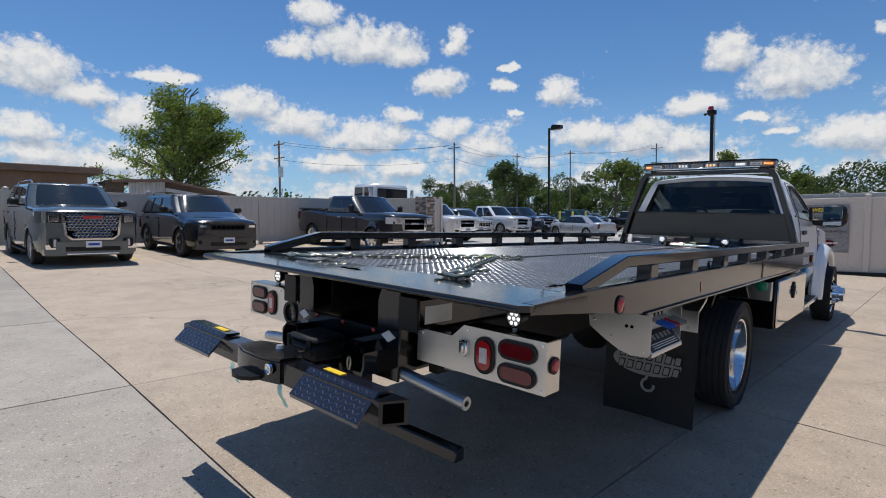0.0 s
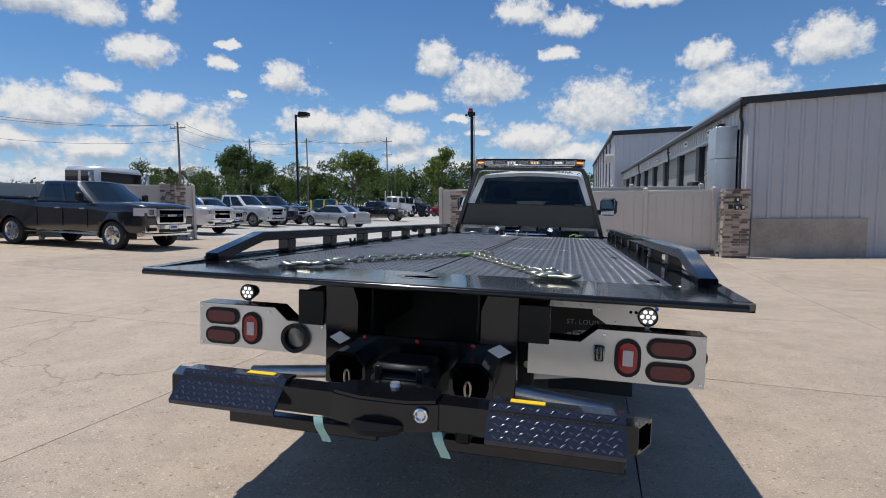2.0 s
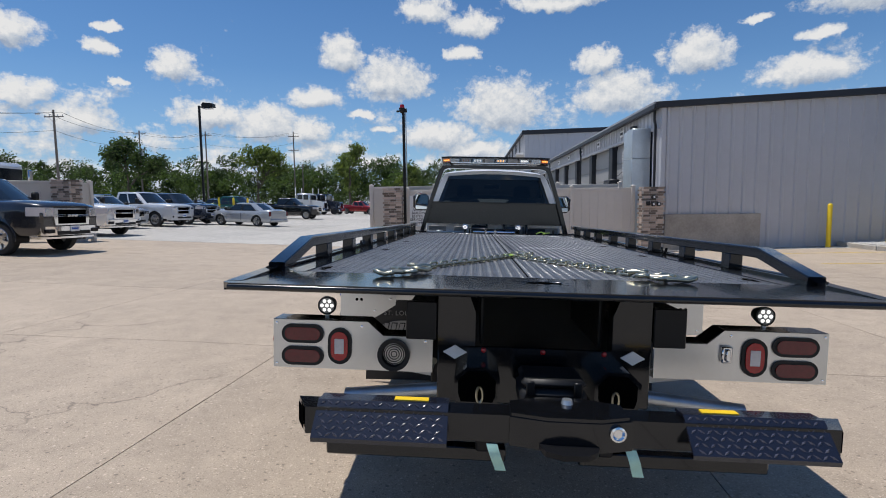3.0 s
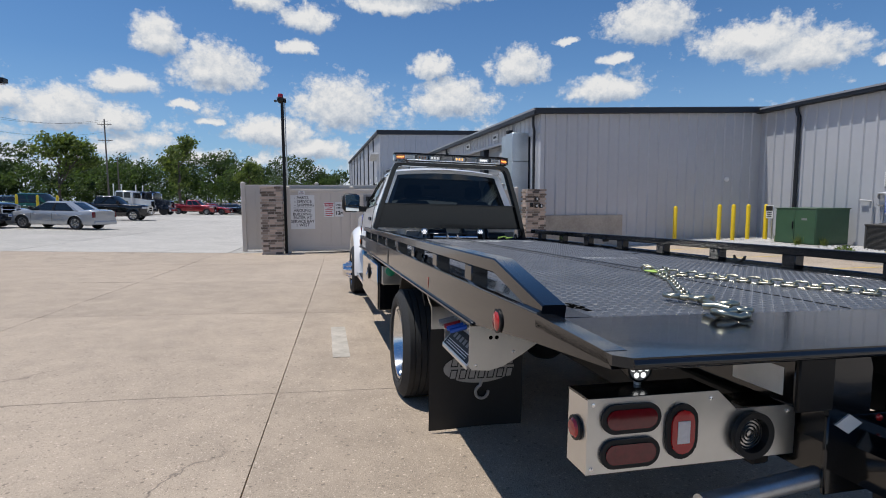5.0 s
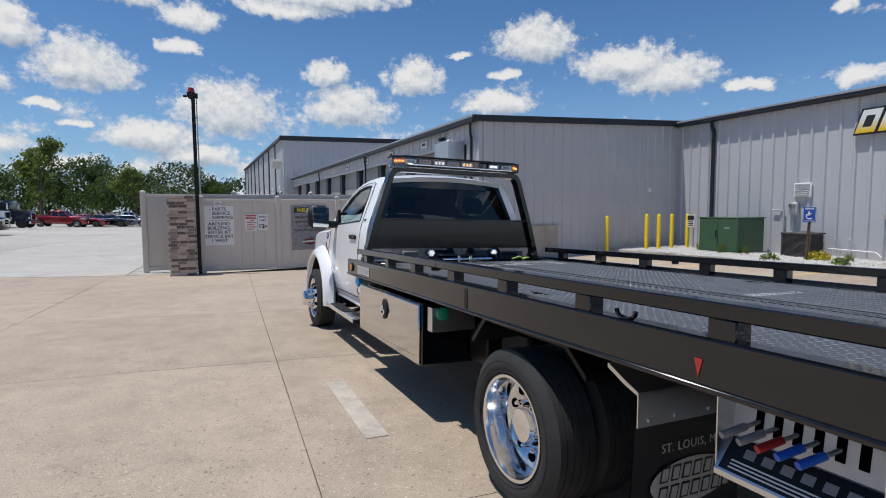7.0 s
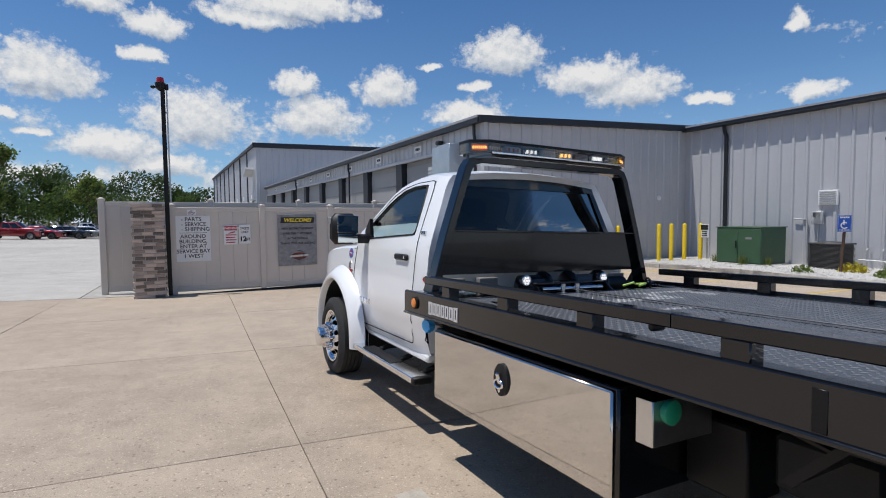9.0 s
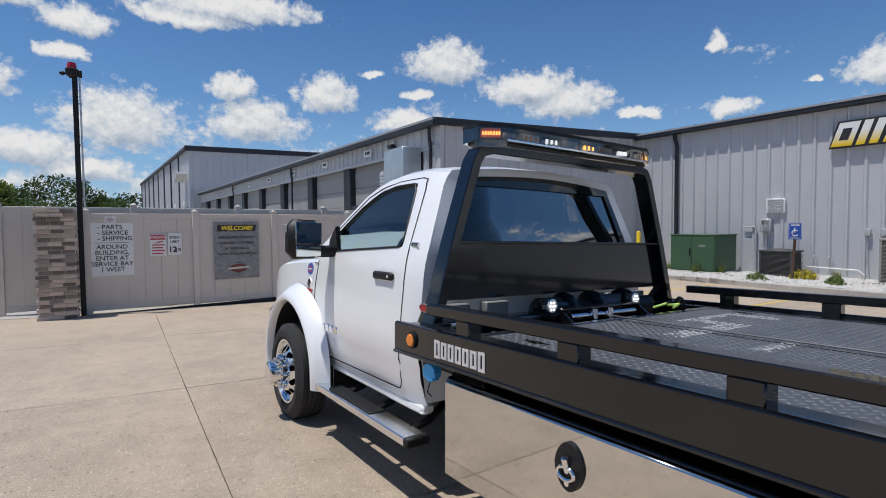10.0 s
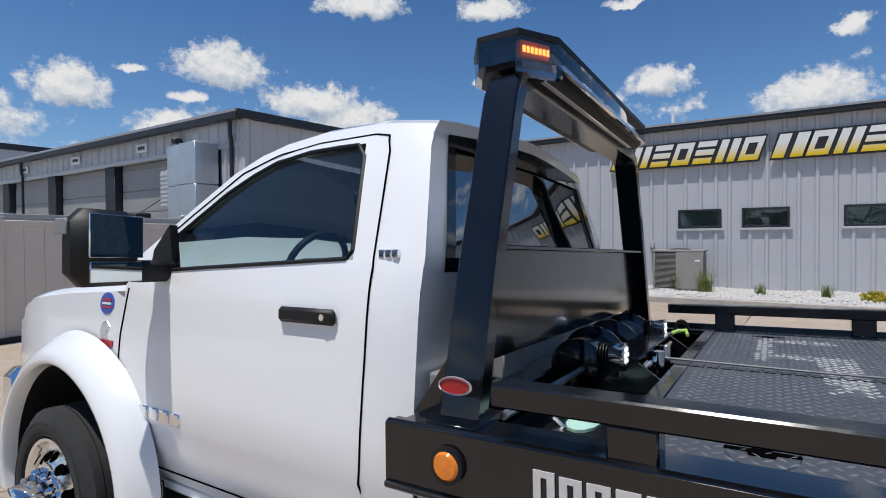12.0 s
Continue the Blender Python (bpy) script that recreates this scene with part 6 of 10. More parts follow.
        hitch("warning_label", Geo().box(s * 0.48 - 0.055, s * 0.48 + 0.055, y + 0.0, y + 0.03, 0.758, 0.7615, 0), STICKER_Y, arm, "yellow warning label")
        # low sockets
        a, b = sorted((s * 0.14, s * 0.85))
        sock = bed("wheel_grid_bar", Geo().box(a, b, 0.12, 0.175, 0.38, 0.435, 0.006), BLACK, lift)
        a, b = sorted((s * 0.20, s * 0.26))
        bed("bar_bracket", Geo().box(a, b, 0.08, 0.19, 0.435, 0.60, 0.008), BLACK_SATIN, sock)
        t = s * 0.21 - 0.03
        rib = Geo().sheet([[(t + 0.006 * i + 0.034 * q, -0.285 - 0.01 * math.sin(i), 0.652 - i * 0.018) for q in (0, 1)] for i in range(6)])
        hitch("mint_tag", rib, MINT, arm, "mint tape tag hanging")


build_tail()


def build_side_gear():
    for s in (-1, 1):
        def sx(a, b):
            return sorted((s * a, s * b))
        # control station: a box of two end plates with the lever panel and a label plate between
        ends = [(s * 1.12, 0.945), (s * 1.12, 0.655), (s * 1.105, 0.638), (s * 1.02, 0.632), (s * 0.95, 0.65), (s * 0.86, 0.70), (s * 0.77, 0.76), (s * 0.74, 0.945)]
        plate = bed("control_plate", Geo().prism(ends, "y", 1.368, 1.373), STAINLESS, None, "polished stainless control station")
        bed("end_plate", Geo().prism(ends, "y", 1.832, 1.837), STAINLESS, plate)
        for x, z in ((1.085, 0.66), (1.085, 0.90), (0.90, 0.72), (0.80, 0.80)):
            bed("bolt", Geo().lathe([(0, 0.009), (-0.004, 0.008), (-0.005, 0.0)], (s * x, 1.368, z), "y", 8), CHROME, plate)
        for x in (0.985, 1.015):
            # bolt holes as black discs, shade put into the colour
            bed("hole_shade", Geo().lathe([(0, 0.010), (-0.001, 0.0)], (s * x, 1.3675, 0.79), "y", 10), DARK_LINE, plate)
        panel = bed("lever_panel", Geo().prism([(s * 1.02, 0.945), (s * 1.048, 0.755), (s * 1.044, 0.755), (s * 1.016, 0.945)], "y", 1.373, 1.832), PANEL, plate, "pale aluminium lever panel")
        sh = bed("shelf", Geo().prism([(s * 1.046, 0.758), (s * 1.132, 0.658), (s * 1.132, 0.640), (s * 1.126, 0.640), (s * 1.126, 0.655), (s * 1.042, 0.752)], "y", 1.373, 1.832), STAINLESS, panel)
        bed("label_plate", Geo().prism([(s * 1.053, 0.7525), (s * 1.128, 0.6655), (s * 1.126, 0.6635), (s * 1.051, 0.7505)], "y", 1.385, 1.82), BLACK_PLASTIC, sh, "black instruction plate with pale symbols")
        for k in range(6):
            yy = 1.745 - k * 0.058
            bed("symbol", Geo().prism([(s * 1.072, 0.7335), (s * 1.092, 0.7105), (s * 1.090, 0.7085), (s * 1.070, 0.7315)], "y", yy - 0.017, yy + 0.017), GREY_PLASTIC, sh)
            # lever slots as black strips that draw the shade inside
            bed("slot", Geo().prism([(s * 1.0285, 0.895), (s * 1.0445, 0.790), (s * 1.0425, 0.790), (s * 1.0265, 0.895)], "y", yy - 0.013, yy + 0.013), DARK_LINE, panel)
        for q in range(3):
            bed("print_line", Geo().prism([(s * (1.104 + q * 0.008), 0.6975 - q * 0.0093), (s * (1.107 + q * 0.008), 0.694 - q * 0.0093), (s * (1.105 + q * 0.008), 0.692 - q * 0.0093), (s * (1.102 + q * 0.008), 0.6955 - q * 0.0093)], "y", 1.43, 1.79), PAPER, sh)
        for k, c in enumerate((GREY_PLASTIC, GREY_PLASTIC, RED_PLASTIC, BLUE_PLASTIC, BLUE_PLASTIC)):
            yy = 1.745 - k * 0.058
            lev = bed("lever", Geo().cyl((s * 1.03, yy, 0.825), (s * 1.10, yy + 0.02, 0.805), 0.007, n=8), GALV, panel)
            bed("knob", Geo().cyl((s * 1.085, yy + 0.016, 0.81), (s * 1.165, yy + 0.04, 0.785), 0.0125, n=10), c, lev)
        # mudflap and bracket
        x0, x1 = sx(0.50, 1.10)
        br = bed("flap_bracket", Geo().prism([(s * 1.12, 0.66), (s * 1.12, 0.80), (s * 0.52, 0.80), (s * 0.52, 0.66)], "y", 2.17, 2.176), STAINLESS, None, "stainless fender bracket")
        bed("bracket_fold", Geo().prism([(2.17, 0.80), (2.24, 0.83), (2.34, 0.88), (2.34, 0.86), (2.24, 0.81), (2.17, 0.785)], "x", *sx(0.52, 1.12)), STAINLESS, br)
        for x in (0.58, 0.72, 0.92, 1.06):
            bed("bolt", Geo().lathe([(0, 0.011), (-0.006, 0.01), (-0.007, 0.0)], (s * x, 2.17, 0.685), "y", 8), GALV, br)
        flap = Geo().sheet([[(s * (0.50 + 0.62 * i / 4), 2.185 + 0.012 * math.sin(i * 1.3 + j) * j / 6 + 0.01 * j / 6, 0.70 - 0.115 * j) for i in range(5)] for j in range(7)])
        flap.sheet([[(p[0], p[1] + 0.009, p[2]) for p in flap.v[r * 5:r * 5 + 5]] for r in range(7)])
        fl = bed("mudflap", flap, MUDFLAP, None, "black rubber mudflap with grey print")
        cx, cz, fy = s * 0.80, 0.40, 2.176
        oval = Geo()
        ring = [(cx + 0.235 * math.cos(t), cz + 0.095 * math.sin(t)) for t in np.linspace(0, 2 * math.pi, 30)[:-1]]
        oval.prism(ring, "y", fy, fy + 0.003)
        lg = bed("flap_logo", oval, LOGO_GREY, fl, "grey oval logo shape", 0)
        for k, (zz, n) in enumerate(((0.045, 7), (-0.035, 7))):
            for i in range(n):
                xx = cx - 0.19 + i * 0.062 - 0.01 * k
                o = [(xx, cz + zz - 0.032), (xx + 0.046, cz + zz - 0.032), (xx + 0.06, cz + zz + 0.032), (xx + 0.014, cz + zz + 0.032)]
                bed("logo_bar", Geo().prism(o, "y", fy - 0.003, fy - 0.001), MUDFLAP, lg, "", 0)
                o = [(xx + 0.008, cz + zz - 0.024), (xx + 0.040, cz + zz - 0.024), (xx + 0.050, cz + zz + 0.024), (xx + 0.018, cz + zz + 0.024)]
                bed("logo_bar", Geo().prism(o, "y", fy - 0.005, fy - 0.003), LOGO_GREY, lg, "", 0)
        hook = [(cx + 0.02 + 0.042 * math.cos(t), fy - 0.001, 0.245 + 0.042 * math.sin(t)) for t in np.linspace(1.9, 6.4, 14)]
        bed("logo_hook", Geo().tube([(cx + 0.02, fy - 0.001, 0.33)] + hook, 0.010, 6), LOGO_GREY, lg)
        lettering("flap_words", "ST. LOUIS, MO", 0.052, 0.001, LOGO_GREY, fl, BED @ Matrix.Translation((cx, fy, 0.535)) @ Matrix.Rotation(radians(90), 4, "X"), align="CENTER", spacing=1.1)
        # tool chest
        a, b = sx(0.62, 1.205)
        chest = bed("tool_chest", Geo().box(a, b, 4.13, 5.68, 0.425, 0.885, 0.01), BLACK, None, "black underbody tool chest with mirror-polished door")
        a, b = sx(1.205, 1.222)
        door = bed("chest_door", Geo().box(a, b, 4.15, 5.67, 0.43, 0.87, 0.008), MIRROR_STEEL, chest, "mirror-polished stainless door")
        ov = [(4.9 + 0.062 * math.cos(t) * (1 - 0.12 * abs(math.sin(t))), 0.735 + 0.085 * math.sin(t)) for t in np.linspace(0, 2 * math.pi, 26)[:-1]]
        a, b = sx(1.222, 1.234)
        hd = bed("latch_plate", Geo().prism(ov, "x", a, b), BLACK_PLASTIC, door, "black oval latch")
        bed("latch_ring", Geo().tube([(s * 1.245, 4.9 + 0.036 * math.cos(t), 0.715 + 0.022 * math.sin(t)) for t in np.linspace(0, 2 * math.pi, 16)[:-1]], 0.007, 6, True), CHROME, hd)
        bed("lock", Geo().lathe([(0, 0.011), (s * 0.008, 0.011), (s * 0.008, 0)], (s * 1.234, 4.9, 0.68), "x", 12), CHROME, hd)
        bed("t_handle", Geo().cyl((s * 1.235, 4.9, 0.72), (s * 1.25, 4.9, 0.77), 0.013, n=10), CHROME, hd)
        a, b = sx(0.85, 1.19)
        bed("bracket", Geo().box(a, b, 3.98, 3.985, 0.70, 0.87, 0.002), STAINLESS, chest)
        bed("bracket_flange", Geo().box(*sx(1.186, 1.19), 3.985, 4.06, 0.70, 0.87, 0.002), STAINLESS, chest)
        bed("glad_hand", Geo().lathe([(0, 0.0), (0, 0.040), (-0.012, 0.046), (-0.030, 0.046), (-0.036, 0.036), (-0.038, 0.0)], (s * 1.12, 3.978, 0.83), "y", 20), GREEN_PLASTIC, chest, "green hose cap")
        bed("black_side_box", Geo().box(min(s * 0.6, s * 0.82), max(s * 0.6, s * 0.82), 3.85, 4.12, 0.45, 0.75, 0.012), BLACK_SATIN, chest)
        # filler cap
        cap = bed("fuel_cap", Geo().cyl((s * 1.16, 5.84, 0.875), (s * 1.205, 5.83, 0.87), 0.043, n=16), SKY_PLASTIC, None, "sky blue fuel cap on a tether")
        for k in range(8):
            a = k * math.pi / 4
            bed("grip", Geo().box(-0.006, 0.006, -0.006, 0.006, -0.02, 0.02, 0.002, Matrix.Translation((s * 1.185, 5.835 + 0.043 * math.cos(a), 0.872 + 0.043 * math.sin(a))) @ Matrix.Rotation(radians(90), 4, "Y")), SKY_PLASTIC, cap)
        bed("tether", Geo().tube([(s * 1.19, 5.84, 0.83), (s * 1.2, 5.85, 0.77), (s * 1.17, 5.86, 0.74)], 0.003, 5), DARK_LINE, cap)
        bed("hose", Geo().tube([(s * 1.12, 5.75, 0.87), (s * 1.0, 5.65, 0.84), (s * 0.8, 5.6, 0.82)], 0.03, 8), BLACK_PLASTIC, cap)


build_side_gear()


def build_chassis():
    fr = part("chassis_frame", Geo().box(-0.47, -0.40, 0.4, 9.1, 0.58, 0.80, 0.01).box(0.40, 0.47, 0.4, 9.1, 0.58, 0.80, 0.01), CHASSIS, truck, "dusty black ladder frame")
    for y in (1.3, 2.3, 3.5, 4.4, 5.4, 6.6):
        part("cross_tube", Geo().box(-0.42, 0.42, y - 0.05, y + 0.05, 0.62, 0.76, 0.01), CHASSIS, fr)
    part("axle", Geo().cyl((-0.9, 2.96, 0.38), (0.9, 2.96, 0.38), 0.07, n=14).ball((0, 2.96, 0.38), (0.2, 0.22, 0.2)), CHASSIS, truck)
    part("axle", Geo().cyl((-0.95, 8.13, 0.40), (0.95, 8.13, 0.40), 0.06, n=12), CHASSIS, truck)
    part("drive_shaft", Geo().cyl((0, 2.9, 0.46), (0, 7.2, 0.55), 0.05, n=12), CHASSIS, truck)
    part("fuel_tank", Geo().box(-0.36, 0.36, 0.95, 1.9, 0.5, 0.62, 0.03), CHASSIS, truck)
    part("exhaust", Geo().tube([(0.3, 6.5, 0.45), (0.35, 4.0, 0.48), (0.55, 3.5, 0.46), (0.62, 3.3, 0.44)], 0.05, 10), GALV, truck)
    for s in (-1, 1):
        part("leaf_spring", Geo().tube([(s * 0.53, 3.03 + t, 0.52 + 0.10 * abs(t) ** 1.5) for t in np.linspace(-0.7, 0.7, 9)], 0.035, 6), CHASSIS, truck)
        part("tilt_cylinder", Geo().cyl((s * 0.25, 1.2, 0.7), (s * 0.25, 3.6, 0.8), 0.05, n=12), BLACK, truck)
        part("inner_fender", Geo().prism([(3.55, 0.70), (3.4, 0.86), (2.65, 0.86), (2.5, 0.74), (2.5, 0.77), (2.64, 0.88), (3.42, 0.88), (3.58, 0.71)], "x", min(s * 0.62, s * 1.1), max(s * 0.62, s * 1.1)), BLACK_SATIN, truck)
    part("hose_loop", Geo().tube([(-0.8, 3.9, 0.8), (-0.75, 3.6, 0.72), (-0.7, 3.4, 0.83), (-0.6, 3.2, 0.85)], 0.015, 6), BLACK_PLASTIC, truck)
    part("chassis_pump", Geo().box(-0.75, -0.5, 3.45, 3.8, 0.5, 0.72, 0.02), CHASSIS, truck)


build_chassis()


def wheel(cx, cy, cz, s, w, kind):
    """A 19.5 inch wheel; s: outward side, w: tyre width, kind: rear outer, rear inner or front."""
    R = 0.405
    h = w / 2
    prof = [(-h * 0.72, 0.262), (-h, 0.30), (-h * 1.04, 0.335), (-h * 0.95, 0.368), (-h * 0.80, 0.389)]
    for k in range(5):
        a = -0.72 + k * 0.36
        prof += [(h * (a - 0.0), R), (h * (a + 0.30), R), (h * (a + 0.31), R - 0.010), (h * (a + 0.35), R - 0.010)]
    prof = prof[:-2] + [(h * 0.80, 0.389), (h * 0.95, 0.368), (h * 1.04, 0.335), (h, 0.30), (h * 0.72, 0.262)]
    hubpt = new("wheel")
    hubpt.parent = truck
    hubpt.matrix_basis = Matrix.Translation((0, 0, -0.022 - 0.005 * cy)) @ Matrix.Rotation(radians(1.06), 4, "Y")
    part("tyre", Geo().lathe(prof, (cx, cy, cz), "x", 56), RUBBER, hubpt, "black ribbed truck tyre")
    for r0 in (0.292, 0.345):
        part("sidewall_ring", Geo().tube([(cx + s * h * (0.99 if r0 < 0.3 else 1.02), cy + r0 * math.cos(t), cz + r0 * math.sin(t)) for t in np.linspace(0, 2 * math.pi, 49)[:-1]], 0.003, 4, True), RUBBER, hubpt)
    if kind == "inner":
        part("rim", Geo().lathe([(s * h * 0.7, 0.268), (s * h * 0.6, 0.25), (-s * h * 0.5, 0.24), (-s * h * 0.7, 0.265)], (cx, cy, cz), "x", 32), CHASSIS, hubpt)
        return
    if kind == "outer":
        d = [(h * 0.78, 0.262), (h * 0.90, 0.272), (h * 0.88, 0.256), (h * 0.6, 0.245), (-h * 0.25, 0.232), (-h * 0.35, 0.205), (-h * 0.38, 0.15), (-h * 0.36, 0.112), (-h * 0.30, 0.112)]
        face, hole_r, lug_r = -h * 0.36, 0.182, 0.136
    else:
        d = [(h * 0.78, 0.262), (h * 0.92, 0.272), (h * 0.90, 0.256), (h * 0.68, 0.242), (h * 0.72, 0.21), (h * 0.95, 0.175), (h * 1.05, 0.14), (h * 1.05, 0.10)]
        face, hole_r, lug_r = h * 0.86, 0.195, 0.132
    rim = part("rim", Geo().lathe([(s * a, r) for a, r in d], (cx, cy, cz), "x", 48), ALU, hubpt, "polished aluminium wheel")
    for k in range(10):
        t = 2 * math.pi * (k + 0.5) / 10
        lean = 0.0 if kind == "outer" else 0.006
        c = Vector((cx + s * (face + 0.004 + lean), cy + hole_r * math.cos(t), cz + hole_r * math.sin(t)))
        g = Geo().lathe([(0.0, 0.026), (s * 0.003, 0.024), (s * 0.003, 0.0)], (0, 0, 0), "x", 14)
        if kind == "front":
            m = Matrix.Translation(c) @ Matrix.Rotation(t, 4, "X") @ Matrix.Rotation(s * radians(38), 4, "Z")
            g.v = [tuple(m @ Vector(p)) for p in g.v]
        else:
            g.v = [tuple(c + Vector(p)) for p in g.v]
        # rim is uncut; black discs draw the shade in its hand holes
        part("hand_hole_shade", g, DARK_LINE, rim)
        t = 2 * math.pi * k / 10
        part("lug_nut", Geo().lathe([(0, 0.015), (s * 0.03, 0.014), (s * 0.042, 0.006), (s * 0.043, 0)], (cx + s * (face if kind == "outer" else h * 1.04), cy + lug_r * math.cos(t), cz + lug_r * math.sin(t)), "x", 8), CHROME, rim)
    if kind == "outer":
        part("hub", Geo().lathe([(s * -h * 0.4, 0.10), (s * h * 0.1, 0.095), (s * h * 0.3, 0.085), (s * h * 0.34, 0.06), (s * h * 0.34, 0)], (cx, cy, cz), "x", 28), CHROME, rim)
    else:
        b = h * 1.0
        part("hub", Geo().lathe([(s * b, 0.125), (s * (b + 0.05), 0.122), (s * (b + 0.055), 0.105), (s * (b + 0.13), 0.10), (s * (b + 0.14), 0.088), (s * (b + 0.145), 0.06), (s * (b + 0.15), 0)], (cx, cy, cz), "x", 30), CHROME, rim, "chrome hub cover with stud caps")
        for k in range(10):
            t = 2 * math.pi * k / 10
            part("stud_cap", Geo().lathe([(0, 0.017), (s * 0.035, 0.015), (s * 0.045, 0.0)], (cx + s * (b + 0.045), cy + 0.108 * math.cos(t), cz + 0.108 * math.sin(t)), "x", 8), CHROME, rim)


for s in (-1, 1):
    wheel(s * 1.085 - 0.025, 2.96, 0.397, s, 0.235, "outer")
    wheel(s * 0.80 - 0.025, 2.96, 0.397, s, 0.235, "inner")
    wheel(s * 1.105, 8.13, 0.397, s, 0.235, "front")


# ---------- cab and nose ----------
def lin(pts, x):
    return float(np.interp(x, [p[0] for p in pts], [p[1] for p in pts]))


REAR = 6.22
RAIL = [(6.2, 1.89), (6.45, 1.925), (6.77, 1.93), (7.0, 1.90), (7.2, 1.832), (7.45, 1.662), (7.62, 1.54), (7.8, 1.41), (7.98, 1.30)]
BELT = [(6.2, 1.43), (6.5, 1.424), (7.56, 1.376), (8.0, 1.34)]


def side_x(y, z):
    """Half width of the cab's skin."""
    body = lin([(0.45, 0.97), (0.52, 1.01), (0.66, 1.05), (0.72, 1.046), (0.75, 1.066), (0.9, 1.062), (1.05, 1.052), (1.25, 1.034), (1.35, 1.02), (1.42, 1.0), (1.84, 0.832), (1.94, 0.75)], z)
    return body - 0.028 * max(0, (6.38 - y) / 0.18) ** 1.5 if y < 6.38 else body


def lean(y, z):
    """The door's rear edge leans ahead over the belt."""
    return lin([(6.2, 0.085), (6.3, 0.085), (6.385, 0.085), (6.46, 0.088), (6.8, 0.03), (7.1, 0.0)], y) * max(0.0, min(1.0, (z - 1.43) / 0.42))


def fend_x(y, z):
    return side_x(7.7, z) - 0.06 * max(0, (y - 8.6) / 0.42) ** 2


def finer(pts, n=8):
    """The same line with more points."""
    return [(a[0] + (b[0] - a[0]) * i / n, a[1] + (b[1] - a[1]) * i / n) for a, b in zip(pts, pts[1:]) for i in range(n)] + [pts[-1]]


def build_cab():
    ys = [6.20, 6.24, 6.30, 6.375, 6.385, 6.46, 6.62, 6.8, 7.0, 7.13, 7.26, 7.38, 7.45, 7.54, 7.62, 7.70, 7.76, 7.80]
    def levels(y):
        rail, belt = lin(RAIL, y), lin(BELT, y)
        wt = max(belt + 0.002, rail - (0.085 if y < 7 else 0.075))
        mid = belt + (wt - belt) * 0.5
        body = [lin([(6.2, 0.50), (6.4, 0.50), (7.4, 0.47), (7.96, 0.47)], y), 0.55, 0.66, 0.735, 0.765, 0.9, 1.05, 1.16, 1.25, 1.33]
        return body + [belt, mid, wt, max(wt + 0.002, rail - 0.02), rail]
    rows = []
    for y in ys:
        r = []
        for k, z in enumerate(levels(y)):
            r.append((-side_x(y, z), y + lean(y, z), z))
        rail = lin(RAIL, y)
        r.append((-side_x(y, rail) + 0.05, y + lean(y, rail), rail + 0.022))
        rows.append(r)
    def skip(i, j):
        return (10 <= j <= 11 and 6.45 < (ys[i] + ys[i + 1]) / 2 < 7.56) or (j < 4 and ys[i] > 7.6)
    for s in (-1, 1):
        g = Geo().sheet(rows, skip)
        if s == 1:
            g.v = [(-x, y, z) for x, y, z in g.v]
        shell = cab("cab_side", g, WHITE, None, "white painted cab side with door", 26)
        def sx(a, b):
            return sorted((s * a, s * b))
        # shut lines of the door
        line = [(6.42, 0.57), (6.385, 0.62), (6.375, 0.8), (6.37, 1.1), (6.37, 1.40), (6.40, 1.62), (6.425, 1.80), (6.45, 1.86), (6.52, 1.876), (6.8, 1.876), (7.0, 1.85), (7.2, 1.787), (7.45, 1.62), (7.62, 1.50)]
        cab("door_gap", Geo().tube([(s * (side_x(y, z) + 0.0018), y, z) for y, z in finer(line)], 0.0032, 5), DARK_LINE, shell)
        line = [(7.77, 1.30), (7.775, 1.25), (7.80, 1.1), (7.80, 1.0), (7.775, 0.85), (7.73, 0.70), (7.66, 0.58), (7.60, 0.545), (6.45, 0.56), (6.42, 0.57)]
        cab("door_gap", Geo().tube([(s * (side_x(y, z) + 0.0018), y, z) for y, z in finer(line)], 0.0035, 5), DARK_LINE, shell)
        # glass
        gy = [6.46, 6.62, 6.8, 7.0, 7.13, 7.26, 7.38, 7.45, 7.54, 7.57]
        gr = []
        for y in gy:
            b, t = lin(BELT, y) - 0.01, max(lin(BELT, y), lin(RAIL, y) - 0.075)
            gr.append([(s * (side_x(y, b + (t - b) * k / 4) - 0.012), y + lean(y, b + (t - b) * k / 4) - 0.01, b + (t - b) * k / 4) for k in range(5)])
        w = cab("door_window", Geo().sheet(gr), GLASS_TINT, shell, "tinted side window")
        seal = [(y, lin(BELT, y) + 0.004) for y in (7.60, 7.3, 7.0, 6.7, 6.49)] + [(6.465, lin(BELT, 6.46) + 0.03)] + [(6.46, 1.79)] + [(y, lin(RAIL, y) - 0.088) for y in (6.50, 6.62, 6.8, 7.0, 7.13, 7.26, 7.38, 7.5)] + [(7.60, lin(BELT, 7.6) + 0.012)]
        cab("window_seal", Geo().tube([(s * (side_x(y, z) + 0.001), y + lean(y, z), z) for y, z in seal], 0.008, 6, True), BLACK_PLASTIC, w)
        # handle with dark shade cup
        hy, hz = 6.62, 1.238
        hd = cab("door_handle", Geo().box(*sx(1.034, 1.06), hy - 0.13, hy + 0.13, hz - 0.022, hz + 0.03, 0.014), BLACK_PLASTIC, shell, "black pull handle")
        cab("handle_cup", Geo().box(*sx(1.02, 1.038), hy - 0.12, hy + 0.12, hz - 0.06, hz + 0.02, 0.004), WHITE, shell)
        cab("key_lock", Geo().lathe([(0, 0.011), (s * 0.004, 0.011), (s * 0.004, 0)], (s * 1.06, hy - 0.085, hz + 0.004), "x", 10), CHROME, hd)
